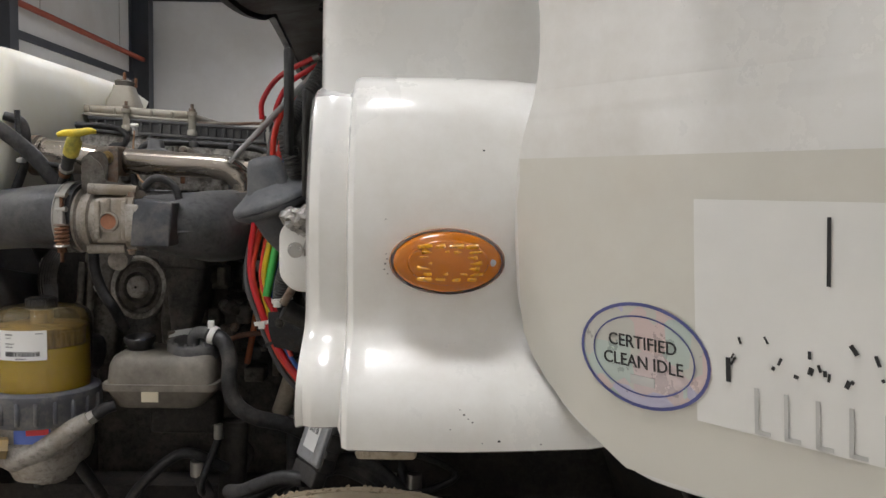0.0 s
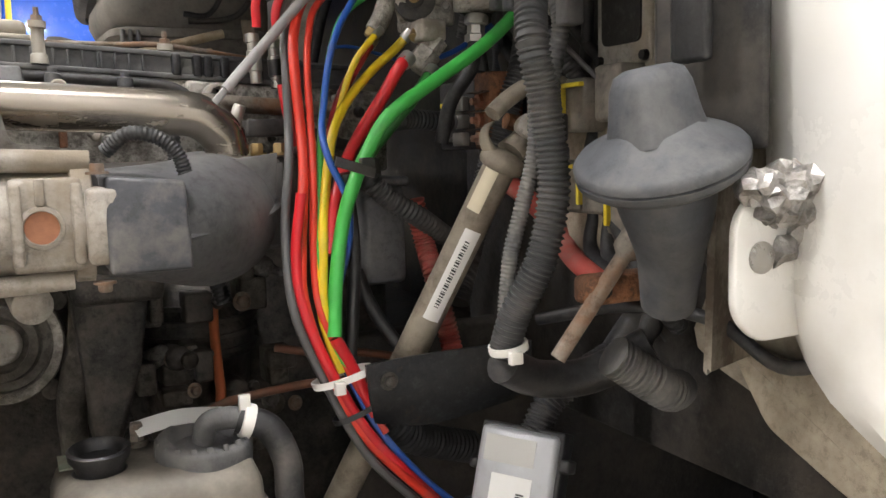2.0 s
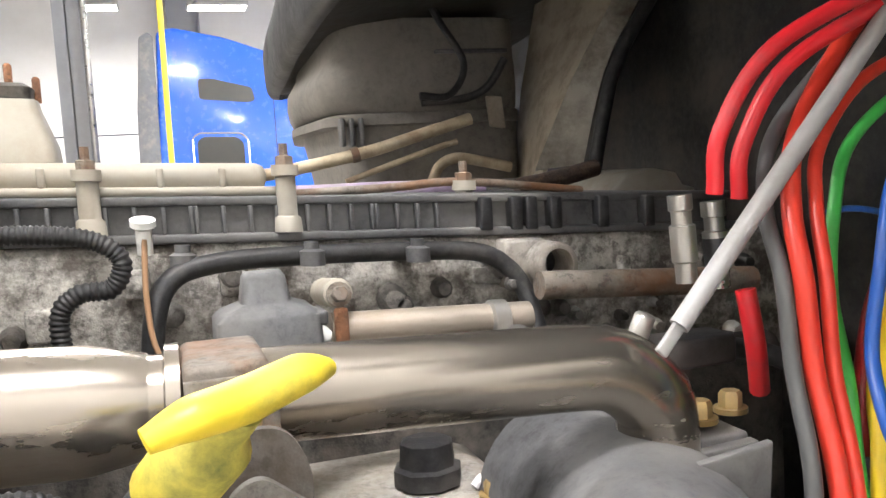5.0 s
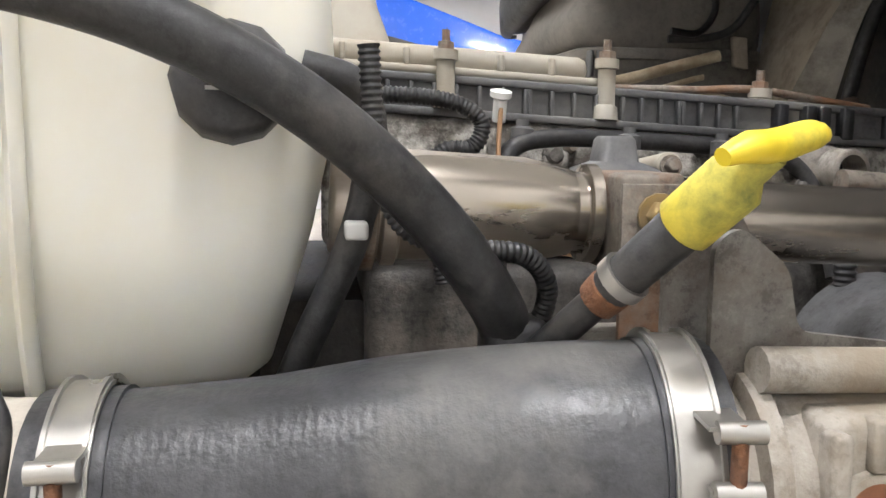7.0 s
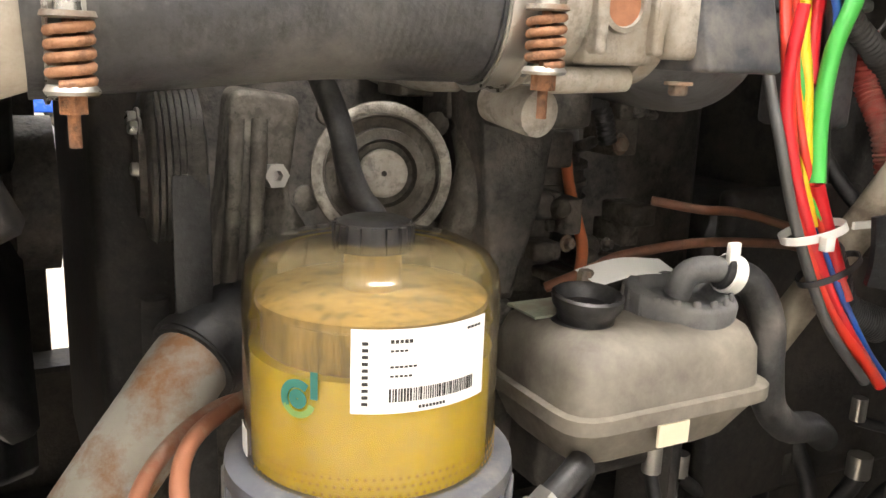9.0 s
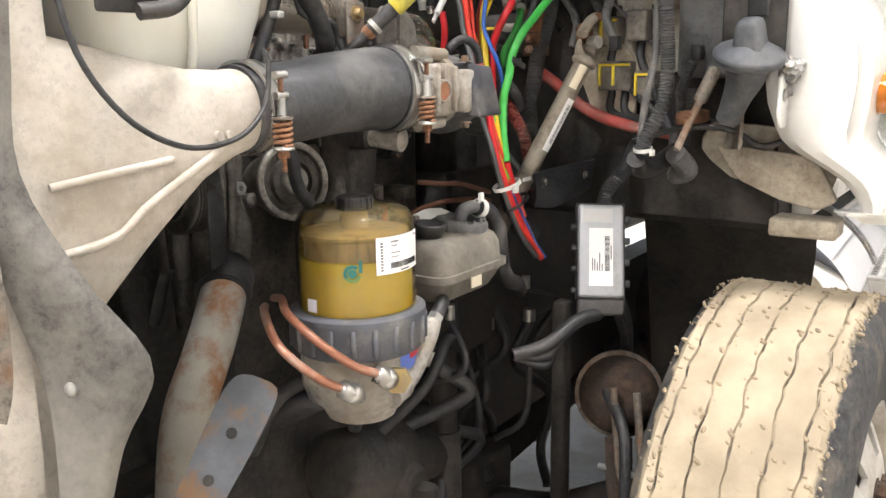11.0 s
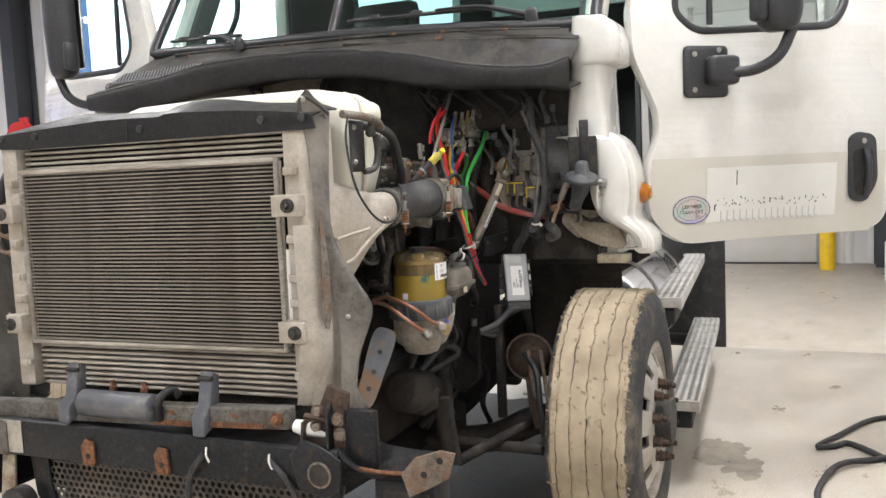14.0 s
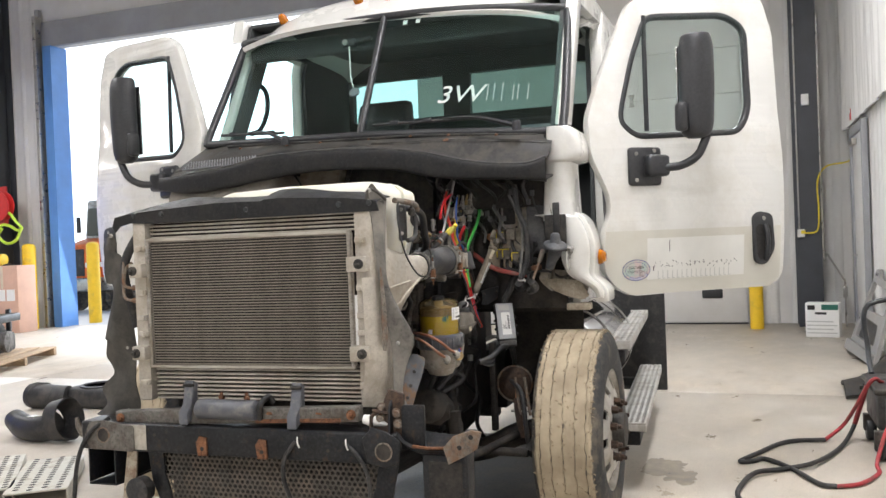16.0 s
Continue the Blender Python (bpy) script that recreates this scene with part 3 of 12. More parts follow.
def sticker(parent, m, w, h, bars=5, code=True, title=None, seed=1, fine=0):
    """A white paper label with bars for writing and a bar code; m: its middle."""
    rnd = random.Random(seed)
    lab = part("label", plate(m, -w / 2, w / 2, -h / 2, h / 2, 0, 0.0006), "label", parent, "white printed paper label")
    bm = bmesh.new()
    y = h * 0.36
    for i in range(bars):
        ln = w * rnd.uniform(0.12, 0.34)
        plate(m, -w * 0.24, -w * 0.24 + ln, y - h * 0.018, y + h * 0.018, 0.0006, 0.001, bm=bm)
        y -= h * 0.1
    if code:
        x = -w * 0.24
        while x < w * 0.36:
            k = rnd.choice((0.006, 0.009, 0.014)) * w
            plate(m, x, x + k, -h * 0.36, -h * 0.16, 0.0006, 0.001, bm=bm)
            x += k + rnd.choice((0.007, 0.01)) * w
        plate(m, -w * 0.05, w * 0.2, -h * 0.44, -h * 0.4, 0.0006, 0.001, bm=bm)
    part("print", bm, "ink", lab, "black print and bar code")
    return lab

# ---- the hall ----
X0, X1, Y0, Y1, ZC = -6.4, 10.9, -3.45, 20.0, 7.2


def walls():
    def wall(name, bm, label, mt="wall"):
        return solo(name, bm, mt, label, "wall", "structure")
    base = solo("floor", box(X0, X1 + 0.2, Y0, Y1, -0.25, -0.012), "tar", "dark base under sealed concrete slabs", "floor", "structure")
    xs = [X0, -5.0, 0.05, 5.08, X1 + 0.2]
    ys = [Y0, 1.35, 6.2, 11.2, 16.2, Y1]
    for a, b in zip(xs, xs[1:]):
        for c, d in zip(ys, ys[1:]):
            part("slab", box(a + 0.003, b - 0.003, c + 0.003, d - 0.003, -0.2, 0.0, 0.003, seg=1), "concrete", base)
    # bright overcast sky far outside the door
    bm = bmesh.new()
    bm.faces.new([bm.verts.new(p) for p in ((75, -60, -0.2), (75, 120, -0.2), (75, 120, 60), (75, -60, 60))])
    solo("backdrop", bm, "overcast", "white overcast sky outside the hall", "sky", "structure")
    bm = bmesh.new()
    # yard outside, one sheet to the horizon
    v = [bm.verts.new(p) for p in ((-700, -700, -0.26), (700, -700, -0.26), (700, 700, -0.26), (-700, 700, -0.26))]
    bm.faces.new(v)
    solo("ground", bm, "asphalt", "pale bare yard ground outside the hall", "ground", "structure")
    # back wall with the open door
    bm = bmesh.new()
    oy0, oy1, oz = 3.3, 11.2, 5.72
    box(X1, X1 + 0.2, Y0, oy0, 0, ZC, bm=bm)
    box(X1, X1 + 0.2, oy1, Y1, 0, ZC, bm=bm)
    box(X1, X1 + 0.2, oy0, oy1, oz, ZC, bm=bm)
    wb = wall("wall_east", bm, "back wall of white metal panels with an open door")
    for y in np.arange(-3.3, -2.0, 0.3):
        part("rib", prism([(X1 - 0.03, y), (X1 - 0.03, y + 0.05), (X1 - 0.002, y + 0.09), (X1 - 0.002, y - 0.04)], "z", 0, ZC - 0.05), "wall", wb)
    for y in np.arange(11.75, 16, 0.3):
        part("rib", prism([(X1 - 0.03, y), (X1 - 0.03, y + 0.05), (X1 - 0.002, y + 0.09), (X1 - 0.002, y - 0.04)], "z", 0, ZC - 0.05), "wall", wb)
    ws = wall("wall_south", box(X0, X1, Y0 - 0.2, Y0, 0, ZC), "white metal side wall")
    for x in np.arange(2.0, 10.6, 0.3):
        part("rib", prism([(x - 0.04, Y0 + 0.002), (x + 0.09, Y0 + 0.002), (x + 0.05, Y0 + 0.03), (x, Y0 + 0.03)], "z", 0, ZC - 0.05), "wall", ws)
    # wrinkled white insulation blanket over the upper part of the side wall
    nx, nz = 150, 30
    g = []
    for i in range(nz):
        z = 2.8 + 4.35 * i / (nz - 1)
        g.append([(2.0 + 8.6 * j / (nx - 1), Y0 + 0.07 + 0.035 * noise.noise((j * 0.25, z * 0.25, 3.0)) + 0.018 * noise.noise((j * 0.6, z * 0.9, 8.0)) + 0.02 * abs(math.sin(j * 0.2)), z) for j in range(nx)])
    part("insulation", sheet(g, 0.02), "blanket", ws, "wrinkled white insulation blanket")
    wn = wall("wall_north", box(X0, X1, Y1, Y1 + 0.2, 0, ZC), "far white wall with a horizontal seam")
    part("trim", box(X0, X1, Y1 - 0.02, Y1 - 0.002, 2.9, 2.93), "steel_col", wn, "thin grey seam strip")
    part("trim", box(X0, X1, Y1 - 0.05, Y1 - 0.002, 6.2, 6.4), "steel_col", wn, "grey steel girt")
    ww = wall("wall_west", box(X0 - 0.2, X0, Y0, Y1, 0, ZC), "white front wall between dark columns")
    part("trim", box(X0 + 0.002, X0 + 0.06, 3, Y1 - 0.1, 4.15, 4.3), "steel_col", ww, "dark steel girt")
    part("trim", box(X0 + 0.002, X0 + 0.03, 3, Y1 - 0.1, 2.8, 2.85), "steel_col", ww, "thin grey seam strip")
    solo("ceiling", box(X0, X1, Y0, Y1, ZC, ZC + 0.15), "ceiling", "pale hall ceiling liner", "ceiling", "structure")
    # columns
    for n, (x, y, w, d, mt, lab) in enumerate(((10.62, -2.85, 0.2, 0.34, "steel_col", "dark steel column at the back wall"), (10.6, 12.48, 0.25, 0.32, "steel_col", "dark steel column beside the open door"),
                                 (-6.15, 19.6, 0.25, 0.35, "steel_col", "dark steel corner column"), (-6.15, 12.6, 0.25, 0.3, "steel_col", "dark steel wall column"),
                                 (1.55, 19.6, 0.35, 0.4, "wall_grey", "grey steel column at the far wall"))):
        prof = [(x - w, y - d / 2), (x - w, y + d / 2), (x - w + 0.025, y + d / 2), (x - w + 0.025, y + 0.012), (x + w - 0.025, y + 0.012), (x + w - 0.025, y + d / 2),
                (x + w, y + d / 2), (x + w, y - d / 2), (x + w - 0.025, y - d / 2), (x + w - 0.025, y - 0.012), (x - w + 0.025, y - 0.012), (x - w + 0.025, y - d / 2)]
        bm = prism(prof, "z", 0, ZC)
        solo("column", bm, mt, lab, "column", "structure")
    # open door: jambs, blue guard post, header, rolled panel
    solo("door_frame", prism([(X1 - 0.18, 11.15), (X1 + 0.26, 11.15), (X1 + 0.26, 11.196), (X1 - 0.004, 11.196), (X1 - 0.004, 11.36), (X1 - 0.18, 11.36)], "z", 0, oz - 0.004), "blue_post", "blue painted steel jamb of the open door", "door frame", "structure")
    solo("door_track", box(X1 - 0.28, X1 - 0.1, 11.42, 11.5, 0, oz + 0.6, 0.005), "zinc", "galvanised door track", "door track", "structure")
    solo("trim", box(X1 - 0.12, X1 - 0.004, oy0 - 0.2, 11.6, oz, oz + 0.5), "wall_grey", "grey header over the open door", "trim", "structure")
    solo("trim", box(X1 - 0.1, X1 - 0.004, 11.5, 11.6, 0, 6.5), "wall_grey", "grey door jamb trim", "trim", "structure")


def closed_door():
    d = thing("door_2", "closed white sectional overhead door with black pull handle", "garage door", (X1, 0, 0), kind="structure")
    z = 0.02
    for i in range(7):
        part("panel", box(X1 - 0.06, X1 - 0.004, -1.98, 2.4, z, z + 0.7, 0.008), "wall", d)
        z += 0.705
    for i in range(1, 7):
        h = 0.02 + 0.705 * i
        for y in (-0.35,):
            part("hinge", prism([(y - 0.05, h - 0.1), (y + 0.05, h - 0.1), (y + 0.02, h), (y + 0.05, h + 0.1), (y - 0.05, h + 0.1), (y - 0.02, h)], "x", X1 - 0.075, X1 - 0.06), "zinc", d, "zinc hinge plate")
    h = part("pull_handle", box(X1 - 0.09, X1 - 0.06, -1.62, -1.32, 0.4, 0.55, 0.02), "plastic_clean", d, "black recessed pull handle")
    part("track", box(X1 - 0.16, X1 - 0.06, -2.08, -2.0, 0, 5.4), "zinc", d, "galvanised door track")
    part("weather_strip", box(X1 - 0.07, X1 - 0.004, -1.98, 2.4, 0.0, 0.02), "rubber", d, "black rubber bottom strip")


def bollard(x, y, h, r=0.095, label="yellow steel safety bollard on the concrete"):
    b = thing("bollard", label, "bollard", (x, y, 0), "yellow safety bollards")
    part("post", lathe((x, y, 0), (0, 0, 1), [(0, r), (h - r * 0.6, r), (h - r * 0.35, r * 0.93), (h - r * 0.12, r * 0.7), (h, r * 0.05)], 26), "yellow", b)


def bay_lamps():
    for lx, ly in LAMPS:
        z = 5.1 if ly > 14 else LAMP_Z
        l = thing("bay_lamp", "white rectangular high bay lamp hung from the ceiling", "ceiling lamp", (lx, ly, z), "hall lamps")
        part("housing", box(lx - 0.58, lx + 0.58, ly - 0.28, ly + 0.28, z, z + 0.09, 0.012), "zinc", l)
        part("diffuser", box(lx - 0.54, lx + 0.54, ly - 0.24, ly + 0.24, z - 0.012, z + 0.001), "lamp_glow", l, "glowing white diffuser")
        for sx in (-0.4, 0.4):
            part("suspension_rod", rod((lx + sx, ly, z + 0.08), (lx + sx, ly, ZC), 0.006, 8), "zinc", l)


walls()
closed_door()
bollard(10.2, -2.1, 1.05)
bollard(10.4, 11.62, 1.72, 0.13)
bollard(11.6, 11.1, 1.72, 0.13)
bay_lamps()

# ---- the truck: cab ----
def cab():
    c = thing("truck_cab", "white day cab of a heavy truck with open doors", "truck cab", (2.5, 0, 1.1))
    ph = part("windscreen_frame", windscreen_frame(), "plastic_clean", c, "black rubber windscreen gasket and centre bar")
    WL = [[(1.47, 1.05, 2.13), (1.36, 0.5, 2.105), (1.285, -0.01, 2.085)], [(1.66, 1.03, 2.46), (1.55, 0.5, 2.46), (1.49, -0.01, 2.44)], [(1.84, 0.99, 2.79), (1.75, 0.5, 2.8), (1.69, -0.01, 2.795)]]
    WR = [[(1.285, -0.05, 2.085), (1.31, -0.55, 2.065), (1.385, -1.1, 2.04)], [(1.49, -0.05, 2.44), (1.52, -0.55, 2.43), (1.6, -1.09, 2.41)], [(1.69, -0.05, 2.795), (1.73, -0.55, 2.785), (1.83, -1.06, 2.75)]]
    for g in (WL, WR):
        w = part("windscreen", sheet(smooth_grid(g, 8, 10), 0.006), "glass", c, "clear windscreen pane with white crayon writing")
        w.visible_shadow = False
    # roof with rounded brow
    prof = [(1.68, 2.80), (1.78, 2.9), (1.9, 2.985), (2.15, 3.06), (2.6, 3.1), (3.3, 3.08), (3.42, 3.0), (3.44, 2.8)]
    grid = []
    for x, z in prof:
        row = []
        for y in np.linspace(-1.14, 1.14, 13):
            k = abs(y) / 1.14
            drop = 0.06 if z < 2.85 else 0.17 if z < 2.95 else 0.26
            row.append((x + 0.14 * k ** 2.2 * (1 if x < 2.2 else 0), y * (0.925 if x < 1.85 else 0.95 if x < 2.2 else 0.97), z - drop * k ** 4 - 0.01 * k + 0.02 * y * (1 if x < 2.2 else 0)))
        grid.append(row)
    part("roof", sheet(smooth_grid(grid, 22, 25), 0.03), "paint", c)
    for y in (-0.42, -0.198, -0.006, 0.199, 0.755, -0.9):
        z = 2.965 + 0.02 * y - (0.05 if abs(y) > 0.7 else 0)
        x = 1.83 + 0.1 * abs(y) ** 2
        part("marker_lamp", lathe((x, y, z), (-0.6, 0, 0.45), [(0, 0.03), (0.03, 0.028), (0.05, 0.018), (0.056, 0.002)], 18), "amber", c, "amber roof marker lamp")
    # rear wall with two windows, sides, floor
    bm = bmesh.new()
    x = 3.4
    for y0, y1, z0, z1 in ((-1.12, 1.12, 1.1, 2.46), (-1.12, 1.12, 2.78, 3.0), (-1.12, -0.98, 2.46, 2.78), (0.0, 0.22, 2.46, 2.78), (1.0, 1.12, 2.46, 2.78)):
        box(x, x + 0.06, y0, y1, z0, z1, bm=bm)
    part("back_wall", bm, "interior", c, "dark lined rear wall")
    for y0, y1 in ((-0.98, 0.0), (0.22, 1.0)):
        part("rear_window", box(x + 0.02, x + 0.03, y0, y1, 2.46, 2.78), "glass_rear", c, "green-tinted rear window pane")
    for s in (-1, 1):
        bm = bmesh.new()
        # A pillar, door sill, B pillar
        px = 0.12 if s > 0 else 0.0
        prism([(1.4 + px, 2.06), (1.52 + px, 2.06), (1.98 + px, 2.86), (1.86 + px, 2.86)], "y", s * 1.08 - px * 0.5, s * 1.15 - px * 0.6, 0.01, bm)
        prism([(1.86, 2.82), (3.4, 2.9), (3.4, 2.99), (1.9, 2.97)], "y", s * 1.06, s * 1.14, 0.01, bm)
        prism([(2.64, 1.1), (3.44, 1.1), (3.44, 2.95), (2.74, 2.95), (2.64, 2.75)], "y", s * 1.07, s * 1.15, 0.01, bm)
        prism([(1.62, 1.1), (2.8, 1.1), (2.8, 1.19), (1.62, 1.19)], "y", s * 1.05, s * 1.15, 0.01, bm)
        part("body_side", bm, "paint", c, "white painted door aperture and pillars")
        part("door_seal", tube([(1.62, s * 1.085, 1.2), (1.6, s * 1.085, 1.9), (1.66, s * 1.085, 2.14), (1.98, s * 1.085, 2.8), (2.75, s * 1.085, 2.86), (2.78, s * 1.085, 1.3)], 0.014, 8), "rubber", c, "black door seal")
    for s in (-1, 1):
        part("pillar_trim", prism([(2.66, 1.15), (3.4, 1.15), (3.4, 2.92), (2.76, 2.92), (2.66, 2.74)], "y", min(s * 1.04, s * 1.065), max(s * 1.04, s * 1.065)), "interior", c, "dark inner pillar trim")
        part("rail_trim", prism([(1.9, 2.8), (2.76, 2.84), (2.76, 2.95), (1.95, 2.94)], "y", min(s * 1.035, s * 1.058), max(s * 1.035, s * 1.058)), "interior", c, "dark roof rail trim")
    for s in (-1, 1):
        px = 0.12 if s > 0 else 0.0
        part("pillar_trim", prism([(1.44 + px, 2.06), (1.56 + px, 2.06), (2.02 + px, 2.86), (1.88 + px, 2.86)], "y", s * 1.05 - px * 0.5, s * 1.076 - px * 0.5), "interior", c, "dark inner windscreen pillar trim")
    part("cab_floor", box(1.5, 3.44, -1.1, 1.1, 1.08, 1.14), "void", c)
    part("headliner", box(1.95, 3.38, -1.04, 1.04, 2.93, 2.95), "interior", c)
    # dashboard and firewall top
    part("dashboard", prism([(1.42, 2.03), (1.62, 2.1), (1.95, 2.0), (2.0, 1.65), (1.95, 1.3), (1.6, 1.3), (1.58, 1.98)], "y", -1.05, 1.05, 0.03), "interior", c, "dark grey dashboard")
    # seats, grab handles, dash camera with its cord, paper stickers, crayon marks
    for y, z in ((0.44, 2.5), (-0.62, 2.3)):
        st = part("seat", prism(round_poly([(2.35, 1.5), (2.35, 1.68), (2.72, 1.7), (2.66, z - 0.12), (2.72, z), (2.82, z), (2.9, 1.6), (2.9, 1.5)], 0.05), "y", y - 0.2, y + 0.2, 0.04), "plastic_clean", c, "black high-backed seat")
    for s in (-1, 1):
        part("grab_handle", tube([(1.876, s * 1.05, 2.57), (1.98, s * 1.03, 2.57), (2.07, s * 1.02, 2.52), (2.075, s * 1.02, 2.4), (2.0, s * 1.03, 2.27), (1.92, s * 1.05, 2.23)], 0.016, 10), "plastic_clean", c, "black grab handle at the pillar")
    cm = part("dash_camera", box(1.665, 1.715, 0.16, 0.25, 2.66, 2.71, 0.01), "plastic_clean", c, "small dark camera behind the windscreen")
    part("lens", lathe((1.666, 0.22, 2.685), (-1, 0, 0.2), [(0, 0.018), (0.01, 0.018), (0.011, 0.008)], 16), "zinc", cm)
    part("mount", rod((1.69, 0.17, 2.69), (1.69, 0.06, 2.7), 0.014, 10), "plastic_clean", cm)
    part("cord", tube([(1.67, 0.2, 2.66), (1.61, 0.17, 2.56), (1.55, 0.14, 2.45), (1.5, 0.1, 2.37)], 0.004, 6), "white_tie", cm, "thin pale cord")
    part("sensor", lathe((1.475, 0.085, 2.345), (-0.85, 0, 0.5), [(-0.01, 0.02), (0, 0.032), (0.01, 0.03), (0.014, 0.012)], 18), "plastic_grey", cm, "round grey sensor on the glass")
    wm = panel_pose((1.427, -0.54, 2.265), (0.155, -1, -0.022), (0.49, 0.0, 0.855))
    text("crayon_writing", "3W", 0.165, wm @ pose(0.02, 0.0, 0.003), "crayon", c, "white crayon writing on the glass", shear=0.2)
    for k, (u, v, ln) in enumerate(((0.17, 0.01, 0.11), (0.205, 0.01, 0.11), (0.25, 0.005, 0.12), (0.31, 0.0, 0.1), (0.335, 0.0, 0.1), (0.39, 0.0, 0.1))):
        part("crayon_bar", plate(wm, u, u + 0.006, v - ln / 2, v + ln / 2, 0.003, 0.004), "crayon_faint", c)
    for y in (-0.16, -0.24):
        part("paper_sticker", plate(panel_pose((1.69, y, 2.765), (0.08, -1, 0), (0.5, 0, 0.86)), -0.013, 0.013, -0.016, 0.016, 0, 0.002), "label", c)
    part("sun_visor", box(1.86, 1.93, -1.0, 1.0, 2.68, 2.8, 0.02), "interior", c, "dark sun visor")
    return c


def windscreen_frame():
    bm = bmesh.new()
    tube([(1.47, 1.07, 2.12), (1.36, 0.5, 2.09), (1.28, -0.03, 2.07), (1.31, -0.55, 2.05), (1.38, -1.08, 2.025), (1.42, -1.125, 2.08), (1.6, -1.12, 2.41), (1.8, -1.095, 2.72), (1.84, -1.05, 2.775),
          (1.73, -0.55, 2.805), (1.69, -0.03, 2.815), (1.75, 0.5, 2.82), (1.84, 0.98, 2.81), (1.83, 1.03, 2.76), (1.66, 1.06, 2.46), (1.48, 1.085, 2.15), (1.47, 1.07, 2.12)], 0.024, 10, bm=bm)
    tube([(1.275, -0.03, 2.07), (1.48, -0.03, 2.44), (1.685, -0.03, 2.81)], 0.02, 10, bm=bm)
    return bm


def cowl():
    c = thing("cowl_panel", "black plastic cowl below the windscreen with drain lip", "cowl panel", (1.2, 0, 1.9))
    ys = [1.13, 0.88, 0.62, 0.43, 0.13, -0.14, -0.33, -0.5, -0.68, -0.84, -1.0, -1.09]
    top = [1.885, 1.897, 1.922, 1.952, 1.967, 1.962, 1.948, 1.918, 1.872, 1.846, 1.838, 1.866]
    low = [1.83, 1.8, 1.815, 1.84, 1.87, 1.868, 1.85, 1.81, 1.785, 1.776, 1.765, 1.752]
    xf = [1.06, 0.99, 0.975, 0.975, 0.99, 1.015, 1.04, 1.05, 1.055, 1.06, 1.075, 1.11]
    mid = [1.95, 1.97, 1.995, 2.005, 2.012, 2.008, 2.0, 2.0, 1.985, 1.975, 1.962, 1.955]
    back = [(1.53, 2.105), (1.43, 2.1), (1.38, 2.09), (1.35, 2.08), (1.3, 2.066), (1.29, 2.06), (1.3, 2.056), (1.32, 2.05), (1.33, 2.04), (1.36, 2.03), (1.39, 2.02), (1.42, 2.02)]
    rows = [[], [], [], [], [], []]
    for y, z, x, zm, (bx, bz) in zip(ys, top, xf, mid, back):
        for k, p in enumerate(((x + 0.012, y, z + 0.004), (x + 0.05, y, z + 0.006), (x + 0.1, y, (z + zm) / 2 - 0.008), (max(x + 0.15, 1.18), y, zm - 0.012), (max(x + 0.165, 1.195), y, zm + 0.004), (bx, y, bz))):
            rows[k].append(p)
    part("shelf", sheet(smooth_grid(rows, 22, 44), 0.01), "plastic_dusty", c)
    lip = [[(x + dx, y, z * (1 - f) + zl * f) for x, y, z, zl in zip(xf, ys, top, low)] for dx, f in ((0.014, -0.03), (0.002, 0.0), (-0.004, 0.2), (-0.002, 0.8), (0.004, 0.97), (0.02, 1.0))]
    part("lip", sheet(smooth_grid(lip, 14, 60), 0.008), "black_lip", c, "black overhanging front lip")
    part("seal", tube([(x + 0.004, y, z + 0.005) for x, y, z in zip(xf, ys, top)], 0.007, 8), "rubber", c, "black rubber hood seal")
    part("underside", sheet(smooth_grid([[(x + 0.02, y, zl + 0.01) for x, y, zl in zip(xf, ys, low)], [(1.5, y, zl + 0.08) for y, zl in zip(ys, low)]], 4, 30), 0.006), "plastic_dusty", c, "dusty black underside of the cowl")
    # raised bead along the step and the drip rail at the glass
    part("ridge", tube([(x + 0.163, y, zm + 0.005) for x, y, zm in zip(xf[5:], ys[5:], mid[5:])], 0.006, 8), "plastic_dusty", c)
    part("ridge", tube([(bx - 0.05, y, bz - 0.014) for y, (bx, bz) in zip(ys[1:-1], back[1:-1])], 0.008, 8), "plastic_dusty", c)
    for y, x, z in ((0.75, 1.31, 2.06), (0.42, 1.27, 2.05), (0.2, 1.25, 2.047), (-0.1, 1.24, 2.043), (-0.34, 1.24, 2.04), (-0.55, 1.25, 2.03), (-0.8, 1.28, 2.015)):
        part("screw", bolt((x, y, z), (-0.5, 0, 1), 0.007, 0.006), "rust", c, "rusty cowl screw")
    part("rust_spot", lathe((1.21, -0.548, 2.002), (-0.6, 0, 1), [(0, 0.016), (0.003, 0.014)], 14), "rust", c, "rusty washer on the cowl")
    # slanted mesh grille at the passenger end
    gm = panel_pose((1.09, 0.76, 1.955), (0.03, -1, 0.03), (0.85, 0, 0.5))
    gr = part("vent_grille", plate(gm, -0.2, 0.22, -0.05, 0.05, 0.0, 0.012, 0.003), "plastic_grey", c, "grey mesh air intake grille")
    bm = bmesh.new()
    for i in range(6):
        for j in range(24):
            p = gm @ Vector((-0.188 + j * 0.017 + (i % 2) * 0.008, -0.04 + i * 0.016, 0.012))
            lathe(p, gm.to_3x3() @ Vector((0, 0, 1)), [(0, 0.0062), (0.0012, 0.0062)], 6, bm)
    part("mesh", bm, "void", gr)["kind"] = "stuff"
    return c


